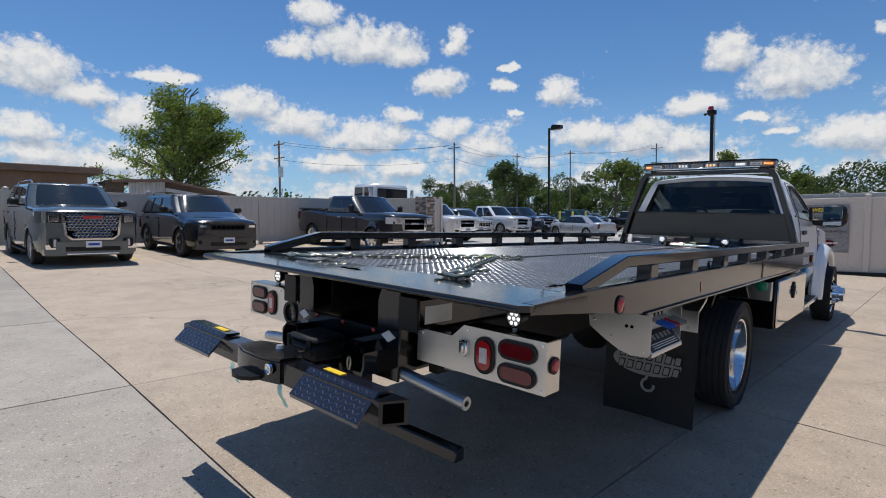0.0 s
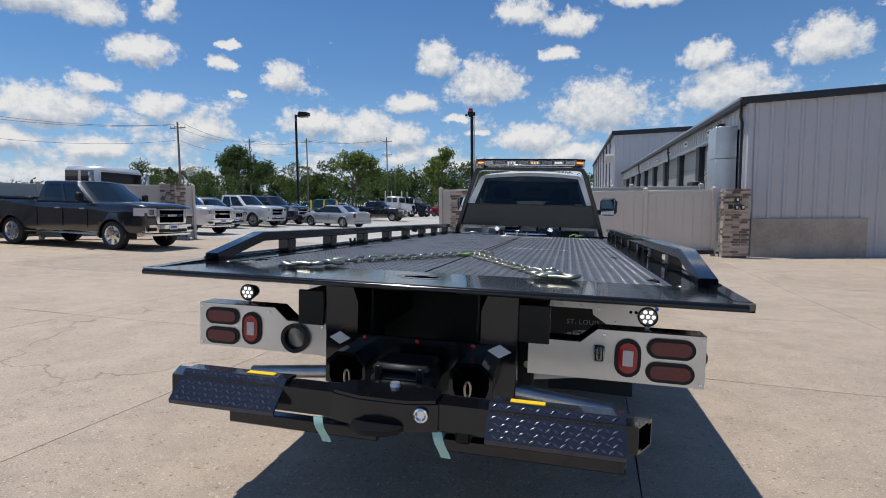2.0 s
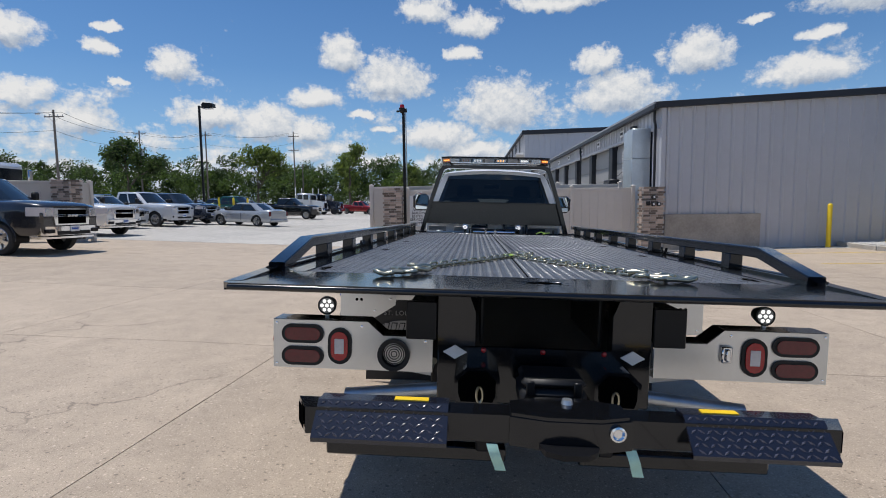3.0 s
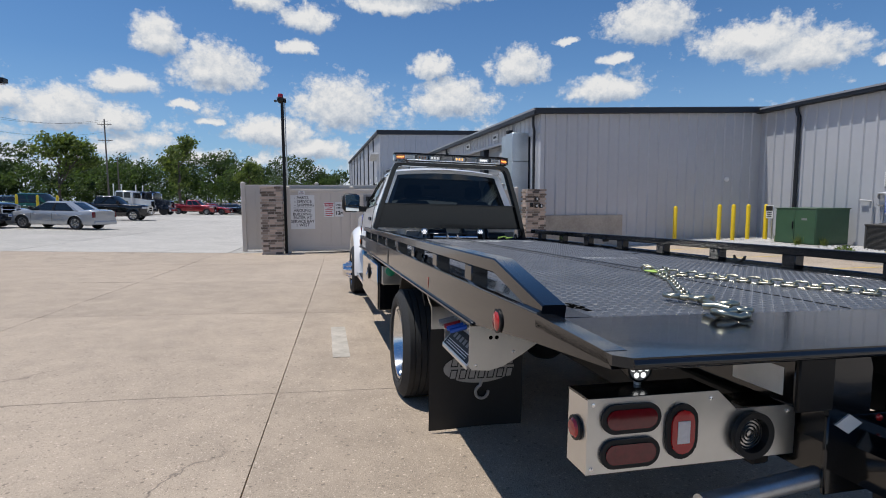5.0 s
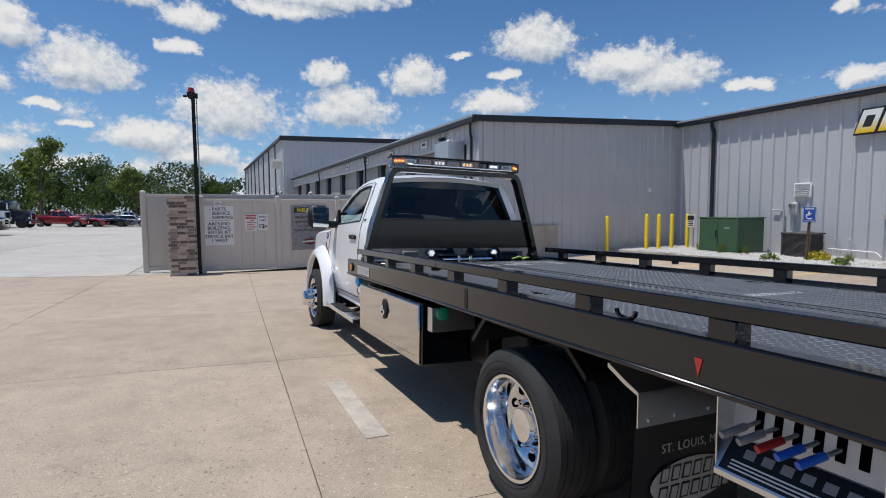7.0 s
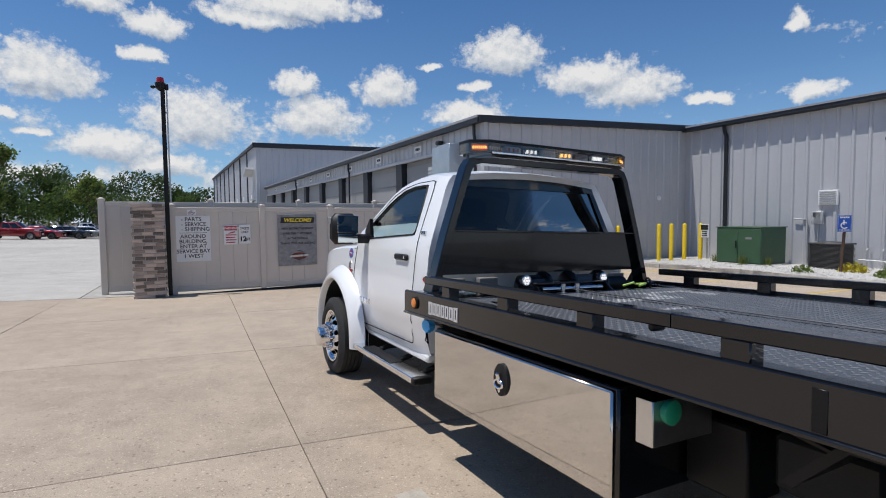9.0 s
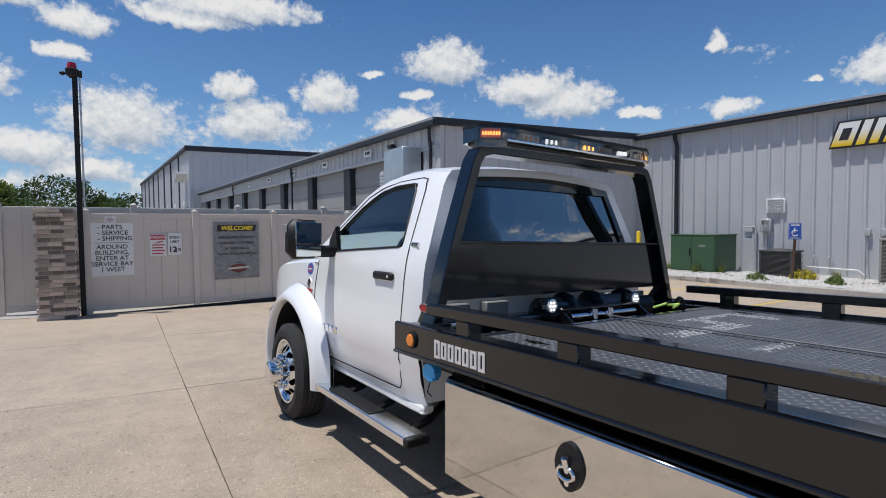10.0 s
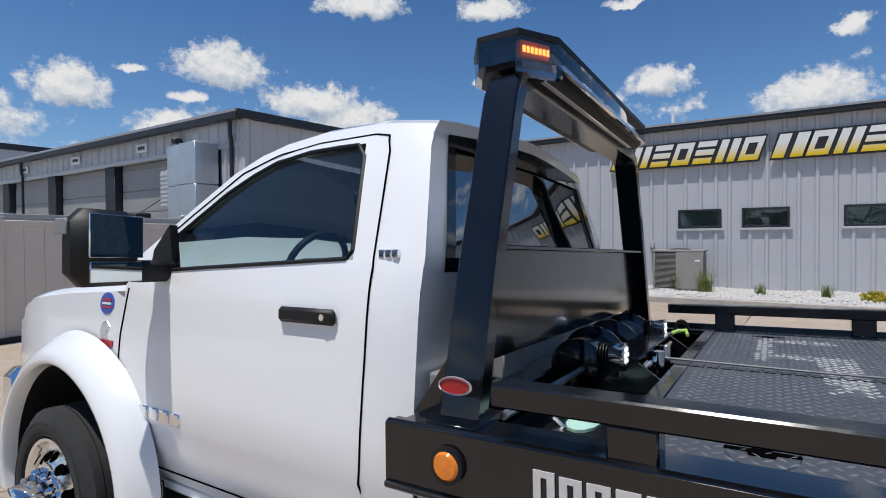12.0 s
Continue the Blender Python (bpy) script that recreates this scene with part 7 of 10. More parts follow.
        # badges as plain shapes
        for k in range(3):
            cab("trim_badge", Geo().box(*sx(side_x(6.335, 1.445) - 0.01, side_x(6.335, 1.445) + 0.010), 6.335 - k * 0.026, 6.357 - k * 0.026, 1.430, 1.456, 0.002), CHROME, shell)
        for k in range(4):
            cab("name_badge", Geo().box(*sx(1.055, 1.073), 7.60 - k * 0.078 - 0.06, 7.60 - k * 0.078, 0.765, 0.815, 0.004), CHROME, shell)
        # crease, sill and step
        cab("sill", Geo().box(*sx(0.90, 1.0), 6.22, 7.55, 0.44, 0.51, 0.02), WHITE, shell)
        step = cab("running_board", Geo().bar([(s * 1.085, 6.14, 0.345), (s * 1.085, 7.60, 0.345)], 0.15, 0.05), ALU, None, "bright aluminium running board with black tread")
        cab("step_tread", Geo().box(*sx(1.02, 1.14), 6.62, 7.28, 0.37, 0.377, 0.003), BLACK_PLASTIC, step)
        cab("end_cap", Geo().box(*sx(1.005, 1.165), 6.11, 6.16, 0.315, 0.375, 0.012), BLACK_PLASTIC, step)
        for y in (6.3, 6.75, 7.2):
            cab("step_bracket", Geo().tube([(s * 1.06, y, 0.34), (s * 0.9, y, 0.38), (s * 0.6, y, 0.6)], 0.025, 6), BLACK_SATIN, step)
        # mirror on a long arm
        arm = cab("door_mirror", Geo().box(*sx(0.98, 1.15), 7.46, 7.57, 1.335, 1.425, 0.02), BLACK_PLASTIC, None, "tall black towing mirror")
        cab("sail", Geo().prism([(7.47, 1.36), (7.66, 1.35), (7.62, 1.47), (7.5, 1.575)], "x", *sx(0.965, 1.0)), BLACK_PLASTIC, arm)
        mm = Matrix.Translation((s * 1.255, 7.51, 0)) @ Matrix.Rotation(-s * radians(14), 4, "Z")
        hs = cab("mirror_shell", Geo().box(-0.14, 0.14, -0.07, 0.08, 1.325, 1.62, 0.055, mm), BLACK_PLASTIC, arm)
        cab("mirror_glass", Geo().box(-0.112, 0.112, -0.076, -0.068, 1.435, 1.598, 0.002, mm), MIRROR, hs)
        cab("mirror_glass", Geo().box(-0.108, 0.108, -0.076, -0.068, 1.343, 1.42, 0.002, mm), MIRROR, hs, "small convex mirror")
        cab("turn_lens", Geo().box(*sorted((s * 0.135, s * 0.145)), 0.0, 0.06, 1.52, 1.58, 0.004, mm), GREY_PLASTIC, hs)
        # fender with wheel arch
        cy, cz, r0 = 8.16, 0.385, 0.56
        crown = [(7.4, 1.32), (7.80, 1.315), (8.3, 1.29), (8.6, 1.265), (8.9, 1.215), (9.02, 1.17)]
        n = 34
        mids = [[], [], [], []]
        for k in range(n + 1):
            t = math.pi * 1.06 * k / n - math.pi * 0.03
            dy, dz = math.cos(t), math.sin(t)
            a = (cy + r0 * dy, cz + r0 * dz)
            f = min((9.02 - cy) / dy if dy > 1e-3 else ((7.80 - cy) / dy if dy < -1e-3 else 99), 0.93 / dz if dz > 0.02 else 99)
            f = max(f, r0 + 0.01)
            b = (cy + f * dy, cz + f * dz)
            b = (b[0], min(b[1], lin(crown, b[0]) - 0.03))
            for q, row in zip((0, 0.3, 0.65, 1), mids):
                y, z = a[0] + (b[0] - a[0]) * q, a[1] + (b[1] - a[1]) * q
                row.append((s * fend_x(y, z), y, z))
        fd = cab("front_fender", Geo().sheet(mids), WHITE, None, "white front fender with wide wheel flare", 40)
        rr = []
        for y in np.linspace(7.80, 9.02, 14):
            zt = lin(crown, y)
            x = fend_x(y, zt - 0.03)
            rr.append([(s * x, y, zt - 0.03), (s * (x - 0.015), y, zt - 0.010), (s * (x - 0.06), y, zt + 0.004), (s * 0.84, y, zt + 0.012), (s * 0.70, y, zt + 0.05), (s * 0.4, y, zt + 0.085), (0, y, zt + 0.095)])
        cab("hood", Geo().sheet(rr), WHITE, fd, "white hood", 50)
        cab("fender_nose", Geo().sheet([[(s * (fend_x(9.02, z) - 0.10 * q), 9.02 + 0.05 * math.sin(q * math.pi / 2), z) for q in (0, 0.3, 0.6, 1)] for z in (0.75, 0.9, 1.05, 1.14)]), WHITE, fd, "", 60)
        fl = []
        for k in range(41):
            t = math.pi * 1.12 * k / 40 - math.pi * 0.08
            d = Vector((0, math.cos(t), math.sin(t)))
            c = Vector((0, cy, cz))
            wid = 0.11 + 0.03 * max(0, math.sin(t))
            back = 0.05 * max(0, -math.cos(t)) ** 3
            base = []
            for e, x in ((wid, 0.0), (wid * 0.8, 0.05), (wid * 0.45, 0.105), (0.02, 0.128), (0.004, 0.126), (-0.008, 0.11), (-0.010, -0.05)):
                p = c + d * (r0 + back + e)
                base.append((s * (1.062 + x * (1 - 0.35 * max(0, -math.sin(t)))), p.y, p.z))
            fl.append(base)
        cab("wheel_flare", Geo().sheet(fl), WHITE, fd, "", 60)
        well = [[(s * (1.12 - 0.7 * q), cy + (r0 - 0.012) * math.cos(t), cz + (r0 - 0.012) * math.sin(t)) for q in (0, 1)] for t in np.linspace(-0.25, math.pi + 0.25, 24)]
        cab("wheel_well", Geo().sheet(well), BLACK_PLASTIC, fd)
        cab("well_back", Geo().box(*sx(0.42, 0.44), cy - 0.56, cy + 0.56, 0.35, 0.94, 0), CHASSIS, fd)
        def on_skin(name, pts, mat, parent, label=""):
            zc = sum(z for y, z in pts) / len(pts)
            vs = [(s * (side_x(7.7, z) + o), y, z) for o in (-0.004, 0.004) for y, z in pts]
            m = len(pts)
            return cab(name, Geo().add(vs, [tuple(range(m)), tuple(range(m, 2 * m))] + [(i, (i + 1) % m, m + (i + 1) % m, m + i) for i in range(m)]), mat, parent, label, 0)
        bd = on_skin("engine_badge", [(7.86, 1.03), (8.02, 1.03), (8.02, 1.058), (7.86, 1.058)], RED_PLASTIC, fd, "small red and chrome badge")
        on_skin("badge_shape", [(7.91, 1.065), (7.97, 1.065), (7.985, 1.10), (7.97, 1.135), (7.93, 1.145), (7.90, 1.12), (7.925, 1.095)], CHROME, bd)
        st = on_skin("round_sticker", [(7.945 + 0.062 * math.cos(t), 1.225 + 0.05 * math.sin(t)) for t in np.linspace(0, 2 * math.pi, 20)[:-1]], LOGO_BLUE, fd, "round blue and red sticker")
        for q in range(3):
            vs = [(7.905, 1.236 - q * 0.017), (7.985, 1.236 - q * 0.017), (7.985, 1.246 - q * 0.017), (7.905, 1.246 - q * 0.017)]
            m4 = [(s * (side_x(7.7, z) + o), y, z) for o in (0.0, 0.0055) for y, z in vs]
            cab("sticker_band", Geo().add(m4, [(0, 1, 2, 3), (4, 5, 6, 7), (0, 1, 5, 4), (1, 2, 6, 5), (2, 3, 7, 6), (3, 0, 4, 7)]), (SIGN_RED, PAPER, SIGN_RED)[q], st, "", 0)
        # lower front: headlamp and bumper
        cab("headlamp", Geo().box(*sx(0.70, 0.985), 8.96, 9.10, 0.90, 1.10, 0.03), CLEAR_LENS, fd)
        cab("bumper_end", Geo().box(*sx(0.3, 1.02), 9.06, 9.28, 0.50, 0.78, 0.05), CHROME, fd)
    # roof, rear wall and its window
    rows = []
    for y in [6.2, 6.24, 6.32, 6.5, 6.7, 6.9, 7.02, 7.14]:
        rail = lin(RAIL, y)
        e = 0.0 if y > 6.3 else -0.02 * ((6.3 - y) / 0.1)
        hw = side_x(y, rail) - 0.05
        rows.append([(hw * q, y + lean(y, rail), rail + 0.022 + e + 0.055 * (1 - abs(q) ** 2.4)) for q in (-1, -0.85, -0.5, -0.2, 0, 0.2, 0.5, 0.85, 1)])
    roof = cab("roof", Geo().sheet(rows), WHITE, None, "white cab roof", 50)
    ws = []
    for k in range(6):
        q = k / 5
        y, z = 7.14 + 0.86 * q, lin(RAIL, 7.14 + 0.86 * q) + 0.03
        hw = side_x(y, z) - 0.04
        ws.append([(hw * p, y + 0.10 * (1 - p * p), z + 0.01 * (1 - p * p)) for p in (-1, -0.5, 0, 0.5, 1)])
    cab("windshield", Geo().sheet(ws), GLASS_TINT, roof, "tinted windshield")
    # rear panel as a net with the window left open
    zs = [0.52, 0.9, 1.2, 1.38, 1.40, 1.62, 1.85, 1.865, 1.905]
    qs = [-1, -0.90, -0.865, -0.5, 0, 0.5, 0.865, 0.90, 1]
    def rear_pt(q, z):
        hw = side_x(6.2, z)
        y = REAR - 0.02 + (0.03 if abs(q) == 1 else 0) * 0 - 0.03 * (1 - abs(q)) + 0.085 * max(0, min(1, (z - 1.43) / 0.42))
        crown = 0.05 * (1 - abs(q) ** 2) if z > 1.85 else 0
        return (hw * q, y, z + crown)
    g = Geo().sheet([[rear_pt(q, z) for q in qs] for z in zs], lambda i, j: i in (4, 5) and 2 <= j <= 5)
    back = cab("cab_back", g, WHITE, None, "white cab back panel", 40)
    gl = [[(lambda p: (p[0], p[1] + 0.012, p[2]))(rear_pt(q * 0.882, z)) for q in (-1, -0.5, 0, 0.5, 1)] for z in (1.39, 1.5, 1.62, 1.74, 1.858)]
    cab("rear_window", Geo().sheet(gl), GLASS_REAR, back, "dark tinted rear window")
    band = Geo()
    for z0, z1, q0, q1 in ((1.385, 1.43, -.89, .89), (1.82, 1.852, -.89, .89)):
        band.sheet([[tuple(Vector(rear_pt(q, z)) + Vector((0, -0.004, 0))) for q in np.linspace(q0, q1, 9)] for z in (z0, z1)])
    for q0, q1 in ((-.89, -.83), (.83, .89)):
        band.sheet([[tuple(Vector(rear_pt(q, z)) + Vector((0, -0.004, 0))) for q in (q0, q1)] for z in np.linspace(1.39, 1.85, 6)])
    cab("window_border", band, PANE_DARK, back, "black ceramic window border", 60)
    cab("stop_lamp", Geo().box(-0.245, 0.245, 6.275, 6.335, 1.885, 1.945, 0.012), PANE_DARK, back, "dark high stop lamp")
    # inside
    inn = cab("cab_interior", Geo().box(-0.88, 0.88, 6.3, 7.9, 0.55, 0.60, 0).box(-0.86, 0.86, 7.45, 7.75, 0.9, 1.33, 0.06), SEAT, None, "dark cloth cab interior")
    for x in (-0.45, 0.45):
        seat = cab("seat", Geo().box(x - 0.26, x + 0.26, 6.45, 7.0, 0.85, 1.02, 0.05).box(x - 0.25, x + 0.25, 6.40, 6.55, 1.0, 1.52, 0.05), SEAT, inn, "dark cloth seat")
        cab("headrest", Geo().box(x - 0.13, x + 0.13, 6.42, 6.52, 1.54, 1.74, 0.05), SEAT, seat)
    cab("steering_wheel", Geo().tube([(-0.42 + 0.19 * math.cos(t), 7.22 - 0.07 * math.sin(t), 1.38 + 0.17 * math.sin(t)) for t in np.linspace(0, 2 * math.pi, 26)[:-1]], 0.017, 7, True)
        .box(-0.50, -0.34, 7.22, 7.27, 1.32, 1.43, 0.02), BLACK_PLASTIC, inn, "black steering wheel")
    cab("steering_badge", Geo().ball((-0.42, 7.215, 1.375), (0.03, 0.006, 0.03)), CHROME, inn)
    cab("mirror_inside", Geo().box(-0.13, 0.13, 7.22, 7.25, 1.72, 1.79, 0.01), BLACK_PLASTIC, inn)
    cab("headliner", Geo().box(-0.72, 0.72, 6.32, 7.0, 1.86, 1.875, 0), GREY_PLASTIC, inn)
    cab("grille", Geo().box(-0.66, 0.66, 9.04, 9.12, 0.82, 1.16, 0.03), CHROME, None, "chrome front grille")
    cab("firewall", Geo().box(-0.9, 0.9, 7.72, 7.78, 0.55, 1.26, 0), CHASSIS)


build_cab()


# ---------- chain and cable lying on the deck ----------
def build_chain():
    root = thing("tow_chain", "yellow zinc tow chain with hooks laid on the deck", "chain", TRUCK)
    g = Geo().tube([(0.0155 * math.sin(t), (0.0165 if math.cos(t) > 0 else -0.0165) + 0.0155 * math.cos(t), 0) for t in np.linspace(0, 2 * math.pi, 15)[:-1]], 0.0058, 7, True)
    me = mesh_of("link", g, CHAIN, 60)
    z = TOP + 0.012
    k = 0
    legs = ([(-0.06, 1.47), (-0.20, 1.17), (-0.40, 0.86), (-0.52, 0.66)], [(0.0, 1.45), (0.16, 1.15), (0.33, 0.82), (0.47, 0.56)], [(-0.06, 1.47), (-0.02, 1.58), (0.05, 1.52), (0.10, 1.62), (0.02, 1.7)])
    for leg in legs:
        pts = [Vector((x, y, 0)) for x, y in leg]
        total = sum((b - a).length for a, b in zip(pts, pts[1:]))
        n = int(total / 0.046)
        for i in range(n):
            d, rest = (i + 0.5) * total / n, 0
            for a, b in zip(pts, pts[1:]):
                L = (b - a).length
                if d <= rest + L:
                    p, w = a + (b - a) * ((d - rest) / L), (b - a).normalized()
                    break
                rest += L
            ob = new("link", me)
            ob.parent = root
            ob.matrix_local = BED @ Matrix.Translation((p.x, p.y, z + (0.002 if i % 2 else 0.004))) @ Matrix.Rotation(math.atan2(-w.x, w.y), 4, "Z") @ Matrix.Rotation(radians(18 if i % 2 else 82), 4, "Y")
            k += 1
    def hook_at(x, y, turn, kind, label):
        m = BED @ Matrix.Translation((x, y, z + 0.006)) @ Matrix.Rotation(radians(turn), 4, "Z")
        g = Geo()
        if kind == "J":
            bend = [(0.034 - 0.034 * math.cos(t), -0.012 - 0.036 * math.sin(t), 0.010 * math.sin(t)) for t in np.linspace(0, math.pi * 1.05, 9)]
            g.tube([(0, 0.085, 0), (0.002, 0.045, 0.002)] + bend + [(0.072, 0.018, 0.004)], 0.0105, 8, m=m)
            g.ball((0.073, 0.022, 0.004), 0.0125, 8, 5, m=m)
        else:
            g.tube([(0, 0.085, 0), (0, 0.03, 0.004), (0, -0.015, 0.010)], 0.0095, 8, m=m)
            g.tube([(-0.036, -0.018, 0.006), (0, -0.02, 0.012), (0.036, -0.018, 0.006)], 0.0115, 8, m=m)
        g.tube([(0.021 * math.cos(t), 0.104 + 0.026 * math.sin(t), 0.004) for t in np.linspace(0, 2 * math.pi, 16)[:-1]], 0.0085, 7, True, m=m)
        part("hook", g, CHAIN, root, label, 60)
    for sx, flip in ((-0.56, 1), (0.50, -1)):
        hook_at(sx, 0.50, -14 * flip, "J", "forged J hook")
        hook_at(sx - 0.05 * flip, 0.42, -58 * flip, "T", "forged T hook")
        hook_at(sx - 0.10 * flip, 0.36, -80 * flip, "J", "forged grab hook")
        hook_at(sx + 0.03 * flip, 0.58, 30 * flip, "T", "forged T hook")
    part("tag", Geo().box(-0.10, -0.03, 1.44, 1.52, z + 0.004, z + 0.012, 0.003, BED @ Matrix.Translation((0, 0, 0))), LIME, root, "lime green tag")
    cable = thing("winch_cable", "grey steel winch cable stretched along the deck", "cable", TRUCK)
    part("rope", Geo().tube([tuple(BED @ Vector(p)) for p in ((0.0, 5.70, 1.085), (-0.01, 5.2, 1.080), (0.0, 4.0, 1.078), (0.01, 2.8, 1.078), (0.02, 1.72, 1.082))], 0.005, 7), CABLE, cable)


build_chain()


# ---------- poles, lamps, bollards, signs ----------
def build_beacon_pole():
    root = thing("beacon_pole", "tall black steel pole with red beacon beside the pillar", "pole")
    z = ground_z(-2.67, 16.1)
    part("shaft", Geo().box(-2.715, -2.625, 16.06, 16.15, z, 4.45, 0.01), BLACK_SATIN, root)
    part("conduit", Geo().cyl((-2.59, 16.1, 1.9), (-2.59, 16.1, 4.5), 0.016, n=8), GALV, root)
    for q in (2.4, 3.1, 3.9):
        part("clip", Geo().box(-2.63, -2.57, 16.085, 16.115, q, q + 0.03, 0.003), GALV, root)
    head = part("lamp_head", Geo().lathe([(0, 0.05), (0.05, 0.10), (0.16, 0.11), (0.17, 0.09)], (-2.71, 16.1, 4.40), "z", 16), BLACK_PLASTIC, root)
    part("red_lens", Geo().lathe([(0.0, 0.085), (0.03, 0.085), (0.11, 0.07), (0.125, 0.0)], (-2.71, 16.1, 4.57), "z", 16), RED_BRIGHT, head, "red beacon lens")
    part("sensor", Geo().ball((-2.86, 16.08, 4.46), (0.05, 0.05, 0.04)), BLACK_PLASTIC, head)
    part("strobe", Geo().box(-2.62, -2.55, 16.06, 16.14, 4.42, 4.55, 0.01), BLACK_PLASTIC, head)


def build_lot_lamp():
    root = thing("lot_lamp", "tall black parking lot lamp with shoebox head", "street lamp")
    x, y = -20.9, 36.85
    part("shaft", Geo().box(x - 0.075, x + 0.075, y - 0.075, y + 0.075, ground_z(x, y), 8.75, 0.02), BLACK_SATIN, root)
    part("arm", Geo().box(x, x + 0.5, y - 0.04, y + 0.04, 8.6, 8.7, 0.01), BLACK_SATIN, root)
    head = part("lamp_head", Geo().prism([(x + 0.3, 8.52), (x + 1.15, 8.60), (x + 1.15, 8.86), (x + 0.42, 8.95), (x + 0.3, 8.82)], "y", y - 0.25, y + 0.25), BLACK_SATIN, root)
    part("lens", Geo().box(x + 0.4, x + 1.05, y - 0.2, y + 0.2, 8.49, 8.53, 0.005), CLEAR_LENS, head)


def utility_pole(x, y, h, arms, lamp=False, can=False):
    root = thing("utility_pole", "weathered grey wooden utility pole with crossarms", "pole", group="utility poles along the road")
    z = ground_z(x, y)
    part("shaft", Geo().cyl((x, y, z), (x, y, z + h), 0.17, 0.11, 10), WOODPOLE, root)
    for a in arms:
        arm = part("crossarm", Geo().box(x - 1.2, x + 1.2, y - 0.06, y + 0.06, z + h - a - 0.06, z + h - a + 0.06, 0.01), WOODPOLE, root)
        for q in (-1.1, -0.5, 0.5, 1.1):
            part("insulator", Geo().cyl((x + q, y, z + h - a + 0.06), (x + q, y, z + h - a + 0.24), 0.05, 0.03, 6), CORRUGATED, arm)
        part("brace", Geo().cyl((x - 0.7, y, z + h - a), (x, y, z + h - a - 0.7), 0.025, n=5), GALV, arm)
        part("brace", Geo().cyl((x + 0.7, y, z + h - a), (x, y, z + h - a - 0.7), 0.025, n=5), GALV, arm)
    if can:
        part("transformer", Geo().cyl((x + 0.4, y, z + h - 4.6), (x + 0.4, y, z + h - 3.3), 0.25, n=10), GALV, root)
    if lamp:
        la = part("lamp_arm", Geo().tube([(x, y, z + h - 0.6), (x - 1.0, y, z + h - 0.3), (x - 1.8, y, z + h - 0.35)], 0.04, 6), GALV, root)
        part("lamp_head", Geo().ball((x - 2.0, y, z + h - 0.4), (0.35, 0.16, 0.12)), GALV, la)
    return (x, y, z + h)


build_beacon_pole()
build_lot_lamp()
tops = [utility_pole(-58, 33.5, 10.8, (0.5, 2.2), can=True), utility_pole(-50, 58, 12.5, (0.8,), lamp=True), utility_pole(-62, 92, 15.0, (0.6, 3.5), can=True),
        utility_pole(-51, 95, 15.0, (0.7,)), utility_pole(-40, 112, 17.0, (1.0, 4.0)), utility_pole(-38.5, 113, 10.0, ())]
for a, b in ((0, 1), (1, 2), (2, 3), (3, 4)):
    wire_root = thing("power_line", "thin dark power lines strung between poles", "cable", group="power lines")
    for dz, dx in ((-0.3, -1.0), (-0.3, 1.0), (-2.4, 0.0)):
        p, q = Vector(tops[a]), Vector(tops[b])
        pts = []
        for i in range(13):
            t = i / 12
            v = p + (q - p) * t
            pts.append((v.x + dx, v.y, v.z + dz - 0.9 * 4 * t * (1 - t)))
        part("strand", Geo().tube(pts, 0.022, 4), BLACK_SATIN, wire_root)


def bollard(x, y, h=1.25):
    z = ground_z(x, y) + 0.1
    root = thing("bollard", "yellow painted steel bollard", "bollard", Matrix.Translation((x, y, z)), group="yellow bollards by the wall")
    part("post", Geo().lathe([(-0.2, 0.072), (h, 0.072), (h + 0.04, 0.06), (h + 0.065, 0.03), (h + 0.07, 0.0)], (0, 0, 0), "z", 18), YELLOW, root)
    return root


first = bollard(11.3, 15.9, 1.27)
for x, y in ((12.85, 15.45), (13.38, 15.35), (13.9, 15.2), (14.45, 14.95)):
    copy_thing(first, Matrix.Translation((x, y, -0.1)))
for k in range(3):
    copy_thing(first, Matrix.Translation((-18.9 + 0.85 * k, 35.2 + 0.5 * k, ground_z(-18.9 + 0.85 * k, 35.2) + 0.1)) @ Matrix.Diagonal((1, 1, 1.25, 1)))


